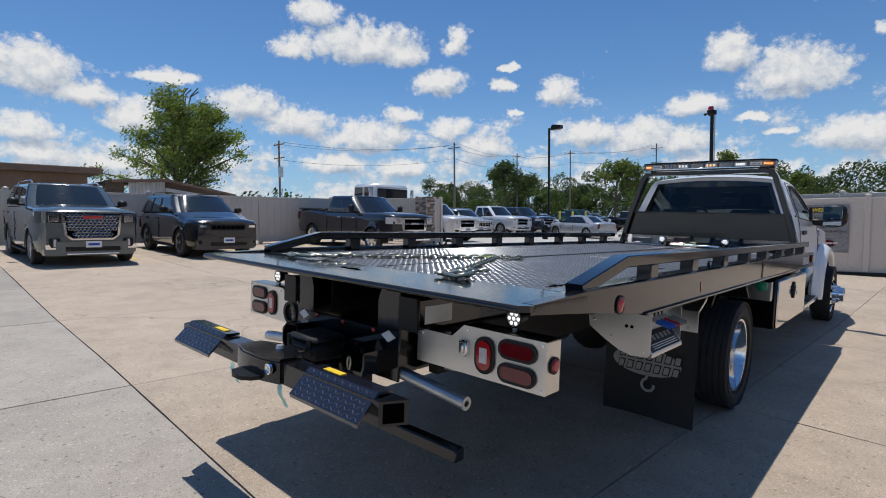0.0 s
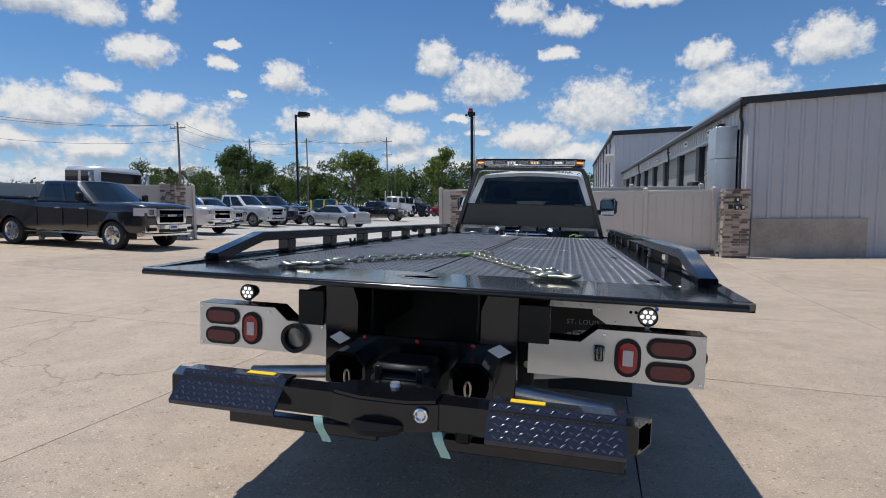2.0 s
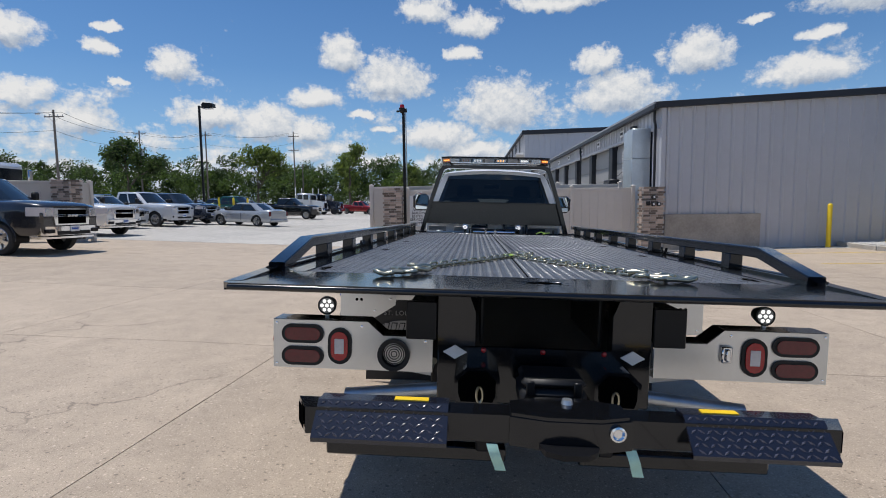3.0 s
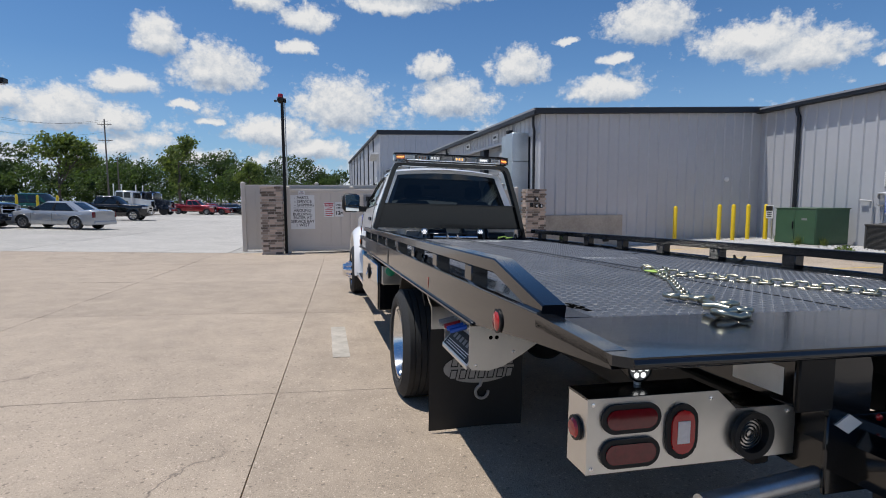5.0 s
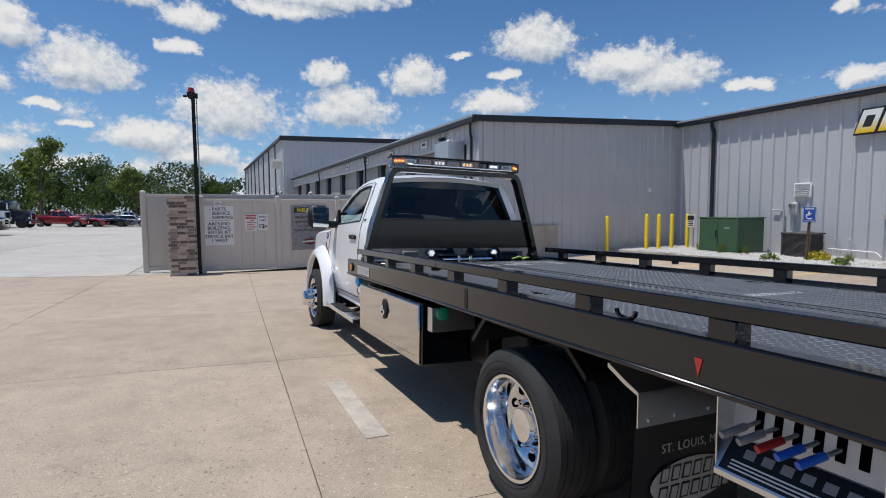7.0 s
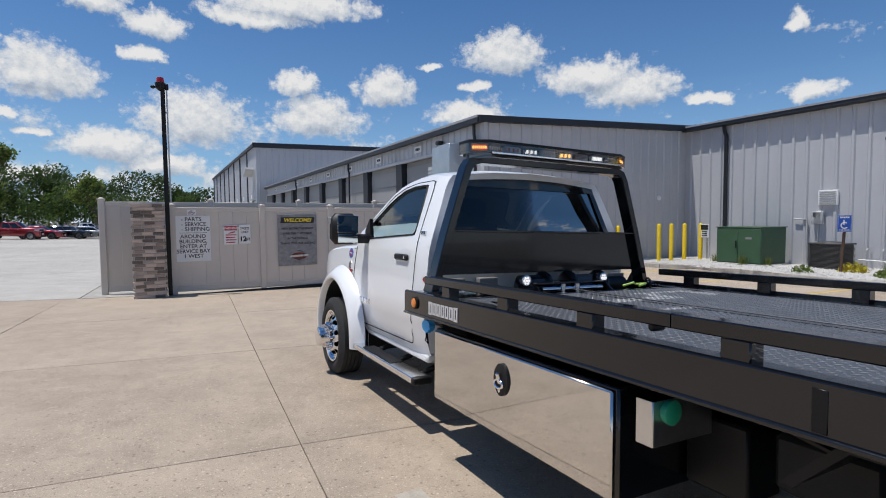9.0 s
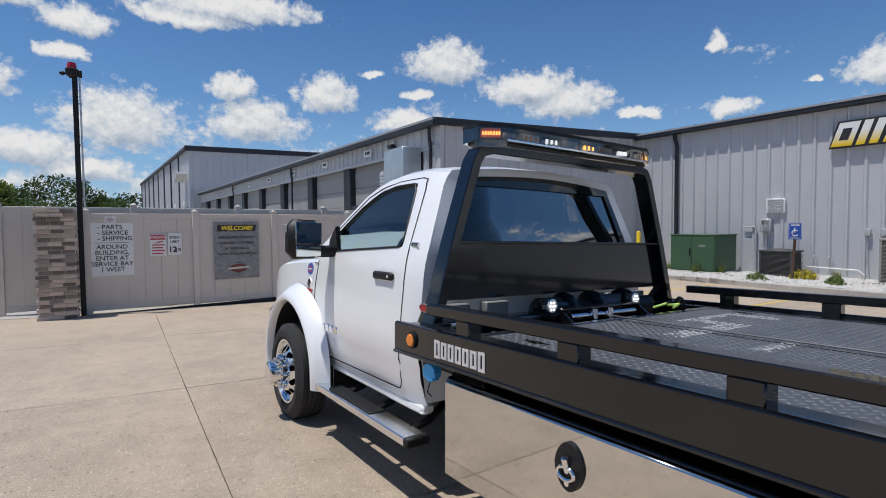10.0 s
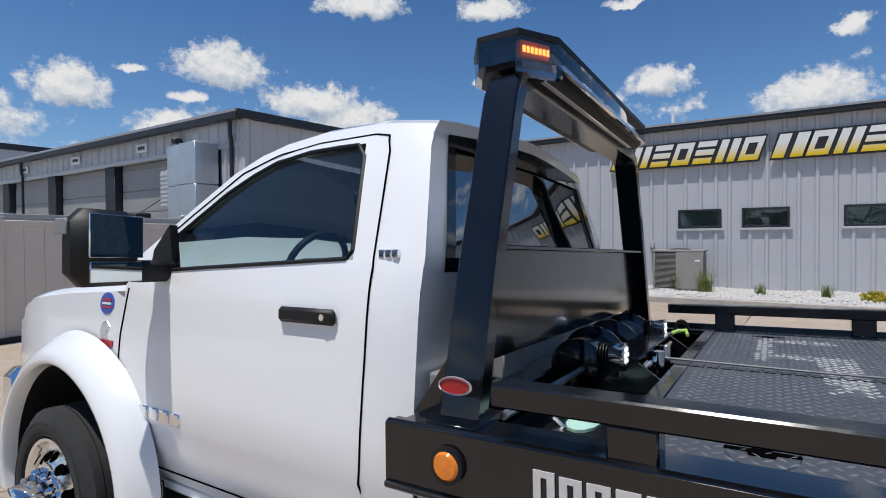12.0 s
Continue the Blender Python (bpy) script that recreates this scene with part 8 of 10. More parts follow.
def build_small_signs():
    root = thing("bollard_sign", "small white notice on a thin post among the bollards", "sign")
    part("post", Geo().box(14.56, 14.6, 14.76, 14.8, -0.2, 1.2, 0.004), GALV, root)
    pl = part("plate", Geo().box(14.4, 14.42, 14.6, 14.92, 0.72, 1.2, 0.004), SIGN_WHITE, root)
    part("band", Geo().box(14.392, 14.398, 14.62, 14.9, 1.0, 1.17, 0), SIGN_BLACK, pl)
    for k in range(3):
        part("bar", Geo().box(14.392, 14.398, 14.66, 14.86, 0.78 + k * 0.07, 0.81 + k * 0.07, 0), SIGN_BLACK, pl)
    root = thing("parking_sign", "blue parking sign on a brown leaning post", "sign")
    x, y = 13.72, 10.08
    part("post", Geo().bar([(x + 0.04, y + 0.09, -0.25), (x + 0.02, y, 1.42)], 0.06, 0.06, (1, 0, 0)), material("brown_post", (0.11, 0.06, 0.04), 0.7, vary=0.2), root)
    m = Matrix.Translation((x - 0.03, y, 1.25)) @ Matrix.Rotation(radians(-90 + 42), 4, "Z") @ Matrix.Rotation(radians(90), 4, "X")
    pl = part("plate", Geo().box(-0.165, 0.165, -0.23, 0.23, -0.004, 0.004, 0.003, m), SIGN_BLUE, root, "blue sign plate")
    part("rim", Geo().tube([tuple(m @ Vector((a, b, 0.005))) for a, b in ((-0.15, -0.215), (0.15, -0.215), (0.15, 0.215), (-0.15, 0.215))], 0.004, 4, True), SIGN_WHITE, pl)
    part("symbol", Geo().tube([tuple(m @ Vector((0.08 * math.cos(t), -0.05 + 0.08 * math.sin(t), 0.006))) for t in np.linspace(0.9, 5.6, 16)], 0.014, 5).box(-0.03, 0.0, -0.04, 0.1, 0.004, 0.008, 0, m), SIGN_WHITE, pl, "white wheel symbol")
    lettering("sign_words", "PARKING", 0.055, 0.001, SIGN_WHITE, pl, m @ Matrix.Translation((0, -0.2, 0.006)), align="CENTER")
    for k in range(5):
        part("bar", Geo().box(-0.11 + k * 0.045, -0.075 + k * 0.045, 0.15, 0.19, 0.004, 0.007, 0, m), SIGN_WHITE, pl)


build_small_signs()


def gate_sign(name, x0, x1, z0, z1, mat, label):
    y = 16.185
    root = thing(name, label, "sign")
    part("plate", Geo().box(x0, x1, y - 0.012, y - 0.004, z0, z1, 0.003), mat, root)
    return root, y - 0.0135


def words(root, text, x, z, size, y, mat=None, align="CENTER", bold=0.0, shear=0.0):
    m = Matrix.Translation((x, y, z)) @ Matrix.Rotation(radians(90), 4, "X")
    return lettering("writing", text, size, 0.0008, mat or SIGN_BLACK, root, m, align=align, bold=bold, shear=shear)


def build_gate_signs():
    r, y = gate_sign("direction_sign", -2.53, -1.78, 0.53, 1.60, SIGN_WHITE, "white direction sign with black capitals on the gate")
    for k, (t, a) in enumerate((("- PARTS", "LEFT"), ("- SERVICE", "LEFT"), ("- SHIPPING", "LEFT"))):
        words(r, t, -2.40, 1.475 - k * 0.115, 0.125, y, align="LEFT", bold=0.002)
    part("rule", Geo().box(-2.45, -1.86, y - 0.001, y + 0.001, 1.195, 1.203, 0), SIGN_BLACK, r)
    for k, t in enumerate(("AROUND", "BUILDING,", "ENTER AT", "SERVICE BAY", "1 WEST")):
        words(r, t, -2.155, 1.075 - k * 0.115, 0.125, y, bold=0.002)
    r, y = gate_sign("key_drop_sign", -2.27, -2.08, 1.60 + 0.01, 1.74, SIGN_WHITE, "small white key drop sign on the gate")
    words(r, "KEY", -2.175, 1.685, 0.05, y)
    words(r, "DROP", -2.175, 1.625, 0.05, y)
    part("arrow", Geo().box(-2.25, -2.1, y - 0.001, y + 0.001, 1.667, 1.677, 0), SIGN_RED, r)
    r, y = gate_sign("warning_sign", -1.49, -1.18, 0.90, 1.37, SIGN_WHITE, "white and red warning sign on the gate")
    part("band", Geo().box(-1.475, -1.195, y - 0.001, y + 0.001, 1.24, 1.35, 0), SIGN_RED, r)
    words(r, "WARNING", -1.335, 1.27, 0.075, y - 0.001, SIGN_WHITE, bold=0.002)
    part("gun_shape", Geo().prism([(-1.40, 1.16), (-1.24, 1.19), (-1.24, 1.22), (-1.34, 1.20)], "y", y - 0.001, y + 0.001), SIGN_RED, r)
    for k in range(4):
        part("bar", Geo().box(-1.45, -1.24 + 0.03 * (k % 2), y - 0.001, y + 0.001, 0.94 + k * 0.06, 0.965 + k * 0.06, 0), SIGN_RED, r)
    r, y = gate_sign("speed_sign", -1.15, -0.885, 0.91, 1.38, SIGN_WHITE, "white speed limit sign on the gate")
    words(r, "SPEED", -1.018, 1.26, 0.078, y, bold=0.001)
    words(r, "LIMIT", -1.018, 1.17, 0.078, y, bold=0.001)
    words(r, "12", -1.06, 0.975, 0.165, y, bold=0.006)
    words(r, "1/2", -0.955, 0.995, 0.085, y, bold=0.004)
    r, y = gate_sign("welcome_poster", -0.235, 0.745, 0.32, 1.62, POSTER, "grey tread-plate print welcome poster on the gate")
    part("banner", Geo().prism([(-0.17, 1.40), (0.67, 1.40), (0.69, 1.55), (-0.15, 1.55)], "y", y - 0.001, y + 0.001), SIGN_BLACK, r)
    words(r, "WELCOME!", 0.255, 1.43, 0.135, y - 0.002, SIGN_YELLOW, bold=0.004, shear=0.25)
    for k, t in enumerate(("HERE ENTERS THE FINEST", "WRECKER CUSTOMERS", "IN THE WORLD!", "THANK YOU FOR VISITING.")):
        words(r, t, 0.255, 1.24 - k * 0.125, 0.070, y, bold=0.0025, shear=0.2)
    part("emblem", Geo().prism([(0.28 + 0.2 * math.cos(t), 0.56 + 0.09 * math.sin(t)) for t in np.linspace(0, 2 * math.pi, 20)[:-1]], "y", y - 0.001, y + 0.001), RED_LENS, r)
    part("emblem_band", Geo().prism([(0.05, 0.53), (0.5, 0.55), (0.52, 0.60), (0.07, 0.58)], "y", y - 0.002, y - 0.001), LETTER, r)
    part("emblem_hook", Geo().tube([(0.28 + 0.12 * math.cos(t), y, 0.58 + 0.12 * math.sin(t)) for t in np.linspace(-2, 2, 12)], 0.008, 5), SIGN_BLACK, r)


build_gate_signs()

# meter boxes on the right-hand pillar
for x, z in ((5.58, 1.45), (5.40, 1.25), (5.57, 1.22), (5.74, 1.22)):
    root = thing("meter_box", "small dark box with pale dial on the brick pillar", "meter box", group="boxes on the pillar")
    b = part("box", Geo().box(x - 0.05, x + 0.05, 15.57, 15.672, z - 0.07, z + 0.07, 0.01), BLACK_PLASTIC, root)
    if x > 5.5:
        part("dial", Geo().box(x - 0.028, x + 0.028, 15.563, 15.571, z - 0.03, z + 0.045, 0.003), SIGN_WHITE, b)


# ---------- bed of stones and plants by the office ----------
def build_bed():
    g = Geo()
    pts = [(12.1, -12), (12.1, 9.5), (12.6, 13.6), (11.9, 14.6), (11.9, 16.3), (15.5, 16.3), (15.5, -12)]
    g.prism(pts, "z", -0.4, -0.12)
    tagged(part("stone_bed", g, MORTAR, smooth=0), "low kerbed bed under the white stones", "garden bed", kind="structure")
    kerb = Geo()
    for (x0, y0), (x1, y1) in zip(pts[:5], pts[1:5]):
        a = math.atan2(y1 - y0, x1 - x0)
        L = math.hypot(x1 - x0, y1 - y0)
        kerb.box(0, L, -0.075, 0.075, -0.42, -0.09, 0.02, Matrix.Translation((x0, y0, 0)) @ Matrix.Rotation(a, 4, "Z"))
    tagged(part("kerb", kerb, LOT), "pale concrete kerb round the stone bed", "kerb", kind="structure")
    rng = random.Random(5)
    st = Geo()
    for k in range(9000):
        if rng.random() < 0.8:
            x, y = rng.uniform(12.2, 15.4), rng.uniform(1.0, 14.8)
        else:
            x, y = rng.uniform(12.0, 15.4), rng.uniform(14.6, 16.3)
        r = rng.uniform(0.025, 0.06)
        a, z = rng.uniform(0, 6.28), -0.118 + r * 0.25 + 0.03 * math.sin(x * 3) * math.sin(y * 2)
        c, s = math.cos(a) * r, math.sin(a) * r
        k0 = len(st.v)
        st.v += [(x + c, y + s, z), (x - s * 0.7, y + c * 0.7, z), (x - c, y - s, z), (x + s * 0.7, y - c * 0.7, z), (x + c * 0.2, y + s * 0.3, z + r * 0.75)]
        st.f += [(k0, k0 + 1, k0 + 4), (k0 + 1, k0 + 2, k0 + 4), (k0 + 2, k0 + 3, k0 + 4), (k0 + 3, k0, k0 + 4)]
    tagged(part("river_stones", st, GRAVEL, smooth=0), "white river stones spread over the bed", "stones", kind="stuff")


def tuft(x, y, h, spread, n, mat, seed, label, name="grass_tuft"):
    rng = random.Random(seed)
    g = Geo()
    for k in range(n):
        a, t = rng.uniform(0, 6.28), rng.uniform(0.1, 1.0)
        bx, by = rng.gauss(0, spread * 0.18), rng.gauss(0, spread * 0.18)
        hh = h * rng.uniform(0.6, 1.0)
        dx, dy = math.cos(a) * spread * t, math.sin(a) * spread * t
        px, py = -math.sin(a) * 0.006, math.cos(a) * 0.006
        k0 = len(g.v)
        for q, f in ((0, 0), (0.5, 0.28), (0.85, 0.66), (1.0, 1.0)):
            w = 1 - q
            z = hh * (q - 0.25 * f * f * t)
            g.v += [(bx + dx * f + px * w, by + dy * f + py * w, z), (bx + dx * f - px * w, by + dy * f - py * w, z)]
        for i in range(3):
            g.f.append((k0 + 2 * i, k0 + 2 * i + 1, k0 + 2 * i + 3, k0 + 2 * i + 2))
    ob = part(name, g, mat, smooth=0)
    ob.location = (x, y, -0.12)
    return tagged(ob, label, "plant", group="plants in the stone bed")


def shrub(x, y, r, mat, seed, label):
    rng = random.Random(seed)
    g = Geo()
    for k in range(260):
        u, v = rng.uniform(0, 6.28), rng.uniform(0.05, 1)
        d = Vector((math.cos(u) * math.sqrt(1 - v * v), math.sin(u) * math.sqrt(1 - v * v), v * 0.8)) * r * rng.uniform(0.55, 1.08)
        leafy(g, d, rng, r * 0.16)
    ob = part("shrub", g, mat, smooth=0)
    ob.location = (x, y, -0.12)
    return tagged(ob, label, "shrub", group="plants in the stone bed")


def leafy(g, c, rng, size):
    a = Vector((rng.gauss(0, 1), rng.gauss(0, 1), rng.gauss(0, 1))).normalized()
    b = a.orthogonal().normalized()
    t = a.cross(b)
    s = size * rng.uniform(0.6, 1.3)
    k = len(g.v)
    g.v += [tuple(c + b * s), tuple(c + t * s * 0.55 + a * s * 0.15), tuple(c - b * s), tuple(c - t * s * 0.55 + a * s * 0.15)]
    g.f.append((k, k + 1, k + 2, k + 3))


build_bed()
for i, (x, y, h, sp, n) in enumerate(((14.3, 7.7, 0.75, 0.45, 170), (14.1, 6.95, 0.85, 0.5, 190), (13.9, 5.6, 0.42, 0.3, 110), (13.8, 4.2, 0.48, 0.32, 120), (14.2, 14.2, 0.42, 0.28, 110),
                                      (13.7, 12.9, 0.5, 0.35, 130), (14.0, 12.3, 0.42, 0.3, 110), (14.3, 9.3, 0.4, 0.32, 110), (13.9, 2.8, 0.5, 0.35, 120))):
    tuft(x, y, h, sp, n, GRASS, i, "green tuft of ornamental grass among white stones")
shrub(14.1, 10.0, 0.34, FLOWER, 31, "yellow flowering low shrub among stones")
shrub(13.3, 9.0, 0.24, LEAF_LIGHT, 32, "small green mound shrub among stones")
shrub(12.9, 10.7, 0.26, LEAF_LIGHT, 33, "small green mound shrub among stones")
shrub(13.4, 3.3, 0.32, FLOWER, 34, "yellow flowering low shrub among stones")


def build_utilities():
    # green transformer cabinet
    root = thing("transformer_cabinet", "dark green steel utility cabinet on a pad", "utility cabinet")
    z = -0.12
    x0, x1, y0, y1 = 13.75, 15.1, 12.35, 13.85
    part("pad", Geo().box(x0 - 0.1, x1 + 0.1, y0 - 0.1, y1 + 0.1, z - 0.1, z + 0.06, 0.01), LOT, root)
    part("body", Geo().box(x0, x1, y0, y1, z + 0.06, z + 1.22, 0.012), GREEN_BOX, root)
    part("lid", Geo().box(x0 - 0.03, x1 + 0.03, y0 - 0.03, y1 + 0.03, z + 1.22, z + 1.25, 0.008), GREEN_BOX, root)
    for a, b in ((y0 + 0.02, (y0 + y1) / 2 - 0.01), ((y0 + y1) / 2 + 0.01, y1 - 0.02)):
        d = part("door", Geo().box(x0 - 0.02, x0 - 0.001, a, b, z + 0.1, z + 1.18, 0.006), GREEN_BOX, root)
    part("lock", Geo().box(x0 - 0.05, x0 - 0.02, (y0 + y1) / 2 + 0.04, (y0 + y1) / 2 + 0.08, z + 0.55, z + 0.8, 0.006), BLACK_SATIN, root)
    part("label", Geo().box(x0 - 0.024, x0 - 0.02, y0 + 0.3, y0 + 0.5, z + 0.85, z + 0.92, 0), GREY_PLASTIC, root)
    # dark round-grille condenser
    def condenser(xa, xb, ya, yb, h, mat, label):
        r = thing("air_conditioner", label, "air conditioner", group="condensers along the wall")
        part("base", Geo().box(xa, xb, ya, yb, z, z + 0.06, 0.006), mat, r)
        part("core", Geo().box(xa + 0.03, xb - 0.03, ya + 0.03, yb - 0.03, z + 0.06, z + h - 0.05, 0.01), CONDENSER_DARK, r)
        lid = part("lid", Geo().box(xa - 0.02, xb + 0.02, ya - 0.02, yb + 0.02, z + h - 0.05, z + h, 0.012), mat, r)
        n = int((h - 0.16) / 0.035)
        for k in range(n):
            q = z + 0.09 + k * 0.035
            part("grille_slat", Geo().box(xa, xb, ya, yb, q, q + 0.012, 0.002), mat, r)
        for p in (ya, yb - 0.05):
            part("corner", Geo().box(xa - 0.005, xa + 0.05, p, p + 0.05, z, z + h - 0.05, 0.004), mat, r)
        part("fan_guard", Geo().lathe([(0, 0.3), (0.03, 0.27), (0.045, 0.1), (0.05, 0)], ((xa + xb) / 2, (ya + yb) / 2, z + h), "z", 18), CONDENSER_DARK, lid)
        return r
    condenser(14.45, 15.2, 10.45, 11.35, 0.78, CONDENSER_DARK, "small dark air conditioning condenser beside the wall")
    c = condenser(14.2, 15.2, 7.0, 8.35, 1.18, CONDENSER, "large beige air conditioning unit beside the wall")
    part("side_panel", Geo().box(14.185, 14.2, 7.0, 7.72, z + 0.06, z + 1.12, 0.004), CONDENSER, c)
    part("label", Geo().box(14.18, 14.186, 7.08, 7.22, z + 0.85, z + 0.9, 0), SIGN_WHITE, c)


build_utilities()


# ---------- trees ----------
def tree(x, y, h, spread, mat, seed, leaves=2600, leaf=0.22, label="broad green tree", lean=0.0, clump=0.13, boughs=0):
    rng = random.Random(seed)
    z = ground_z(x, y)
    root = thing("tree", label, "tree", Matrix.Translation((x, y, z)), group="trees")
    wood, crown = Geo(), Geo()
    tips = []
    def limb(p, d, L, r, depth):
        q = p + d * L
        mid = p + d * L * 0.5 + Vector((rng.gauss(0, 1), rng.gauss(0, 1), 0)) * L * 0.06
        wood.cyl(p, mid, r, r * 0.85, 7, False)
        wood.cyl(mid, q, r * 0.85, r * 0.66, 7, False)
        if depth == 0:
            tips.append((q, L))
            return
        for k in range(rng.choice((2, 3, 3))):
            nd_ = (d + Vector((rng.gauss(0, 0.6), rng.gauss(0, 0.6), rng.gauss(0.12, 0.3)))).normalized()
            limb(q, nd_, L * rng.uniform(0.6, 0.85), r * 0.6, depth - 1)
        tips.append((q, L * 0.7))
    limb(Vector((0, 0, 0)), Vector((lean, 0, 1)).normalized(), h * 0.26, h * 0.022, 4)
    for k in range(int(boughs)):
        a, up = rng.uniform(0, 6.28), rng.uniform(0.22, 0.62)
        r = spread * (1.0 - 0.45 * up) * rng.uniform(0.35, 1.0)
        foot, tip = Vector((0, 0, h * up * 0.55)), Vector((math.cos(a) * r, math.sin(a) * r, h * up))
        wood.cyl(foot, foot.lerp(tip, 0.5) + Vector((0, 0, 0.25)), h * 0.009, h * 0.006, 6, False)
        wood.cyl(foot.lerp(tip, 0.5) + Vector((0, 0, 0.25)), tip, h * 0.006, h * 0.003, 5, False)
        tips += [(tip, 1.0), (foot.lerp(tip, 0.7), 0.8)]
    for k in range(int(boughs / 4)):
        a = rng.uniform(0, 6.28)
        wood.tube([(0.3 * math.cos(a), 0.3 * math.sin(a), h * 0.6), (0.7 * math.cos(a), 0.7 * math.sin(a), h * 0.80), (0.8 * math.cos(a) + 0.3, 1.0 * math.sin(a), h * rng.uniform(0.82, 0.87))], 0.03, 5)
    sx = spread / max(1e-6, max(abs(t.x) for t, _ in tips))
    sz = h / max(t.z for t, _ in tips)
    wood.v = [(p[0] * (0.6 + 0.4 * sx if p[2] > h * 0.2 else 1), p[1] * (0.6 + 0.4 * sx if p[2] > h * 0.2 else 1), p[2] * sz) for p in wood.v]
    for k in range(leaves):
        t, L = tips[rng.randrange(len(tips))]
        c = Vector((t.x * (0.6 + 0.4 * sx), t.y * (0.6 + 0.4 * sx), t.z * sz)) + Vector((rng.gauss(0, 1), rng.gauss(0, 1), rng.gauss(0, 0.75))) * spread * clump
        if c.z > h * 0.2:
            leafy(crown, c, rng, leaf)
    part("trunk", wood, BARK, root)
    part("crown", crown, mat, root, smooth=0)
    return root


def woods(name, spots, seed, mat, label, leaf=0.5, per=420):
    """A far belt of trees: trunks and many clumps of leaves, as one mass."""
    rng = random.Random(seed)
    g = Geo()
    for x, y, h, w in spots:
        z = ground_z(x, y) - 0.5
        g.cyl((x, y, z), (x, y, z + h * 0.6), 0.22, 0.1, 5, False)
        lobes = [(Vector((rng.gauss(0, w * 0.42), rng.gauss(0, w * 0.42), h * rng.uniform(0.22, 0.86))), w * rng.uniform(0.28, 0.52)) for _ in range(9)]
        lobes.append((Vector((rng.gauss(0, w * 0.1), 0, h * 0.86)), w * 0.34))
        for k in range(per):
            c, r = lobes[rng.randrange(len(lobes))]
            d = Vector((rng.gauss(0, 1), rng.gauss(0, 1), rng.gauss(0, 1))).normalized() * r * rng.uniform(0.5, 1.05)
            leafy(g, Vector((x, y, z)) + c + d, rng, leaf)
    return tagged(part(name, g, mat, smooth=0), label, "woods", kind="stuff")


tree(-33.0, 11.9, 8.2, 4.9, LEAF, 3, 27000, 0.09, "broad green tree with bare top boughs behind the shed", clump=0.062, boughs=26)
rng = random.Random(11)
row = []
for k in range(60):
    t = k / 59
    row.append((-108 + 112 * t + rng.uniform(-2, 2), 112 + 36 * t + rng.uniform(-6, 6), rng.uniform(9, 15), rng.uniform(4.0, 6.5)))
woods("tree_belt", row, 21, LEAF_DARK, "dense dark green trees along the far edge of the lot", 0.30, 1500)
row = [(-100 + 5.6 * k + rng.uniform(-2, 2), 104 + 1.7 * k + rng.uniform(-3, 5), rng.uniform(7, 11), rng.uniform(3.5, 5)) for k in range(19)]
woods("tree_belt", row, 22, LEAF_MID, "mid-green trees in front of the dark woods", 0.28, 950)
row = [(-118 + rng.uniform(-6, 6), -25 + 9 * k, rng.uniform(6, 9.5), rng.uniform(5, 8)) for k in range(14)]
woods("tree_belt", row, 23, LEAF_DARK, "low dark trees beyond the boundary fence", 0.55, 260)
row = [(8 + 9 * k + rng.uniform(-2, 2), 150 + rng.uniform(-6, 6), rng.uniform(9, 13), rng.uniform(4, 6)) for k in range(6)]
woods("tree_belt", row, 24, LEAF_DARK, "far dark trees behind the hall", 0.55, 300)
tree(-40, 92, 11.5, 4.2, LEAF_LIGHT, 7, 4200, 0.26, "round mid-green tree by the lot")
tree(-24, 96, 12.0, 3.6, LEAF_LIGHT, 8, 4200, 0.26, "tall pale green tree by the lot")
tree(-62, 88, 12.0, 5.0, LEAF_DARK, 9, 5200, 0.26, "broad dark tree by the road")
tree(-12.5, 105, 9.0, 2.8, LEAF_LIGHT, 12, 3600, 0.25, "slender pale green tree by the woods")


# ---------- shed behind the fence ----------
def build_shed():
    root = thing("flat_shed", "low brown flat-roofed shed behind the fence", "shed", kind="structure")
    part("wall", Geo().box(-33, -27.5, 0.2, 5.6, 0, 3.55, 0.02), RUSTY, root)
    part("roof", Geo().box(-33.5, -26.9, -0.1, 6.1, 3.55, 3.85, 0.03), RUSTY, root)
    part("screen", Geo().box(-27.2, -27.0, 6.2, 7.0, 0, 3.3, 0.01), BARK, root)
    root = thing("lean_to", "lean-to with pale corrugated front and rusty roof", "shed", kind="structure")
    part("front", ribbed(Geo(), (-27.0, 8.9), (-27.0, 7.2), 1.0, 3.3, 3.35, (1, 0), 0.16, 0.08, 0.04), CORRUGATED, root, smooth=0)
    part("roof", Geo().prism([(6.4, 3.3), (8.9, 3.46), (12.6, 2.75), (12.6, 2.63), (8.9, 3.33), (6.4, 3.18)], "x", -31, -26.7), RUSTY, root)
    part("beam", Geo().prism([(8.9, 3.0), (12.4, 2.5), (12.4, 2.35), (8.9, 2.82)], "x", -27.1, -26.9), CORRUGATED, root)
    part("back", Geo().box(-31, -30.8, 6.5, 12.4, 0, 2.6, 0), RUSTY, root)


build_shed()


# ---------- parked vehicles ----------
def paint(name, color, rough=0.25):
    return material(name, color, rough, metal=0.3, coat=1.0, vary=0.06, vary_scale=1.2)


CAR_LAMP = material("smoked_lamp_lens", (0.03, 0.032, 0.036), 0.06, coat=1.0, vary=0.3, vary_scale=9)
CAR_GLASS = material("dark_car_glass_pane", (0.012, 0.017, 0.022), 0.03, coat=0.3, spec=0.5, vary=0.25, vary_scale=2)


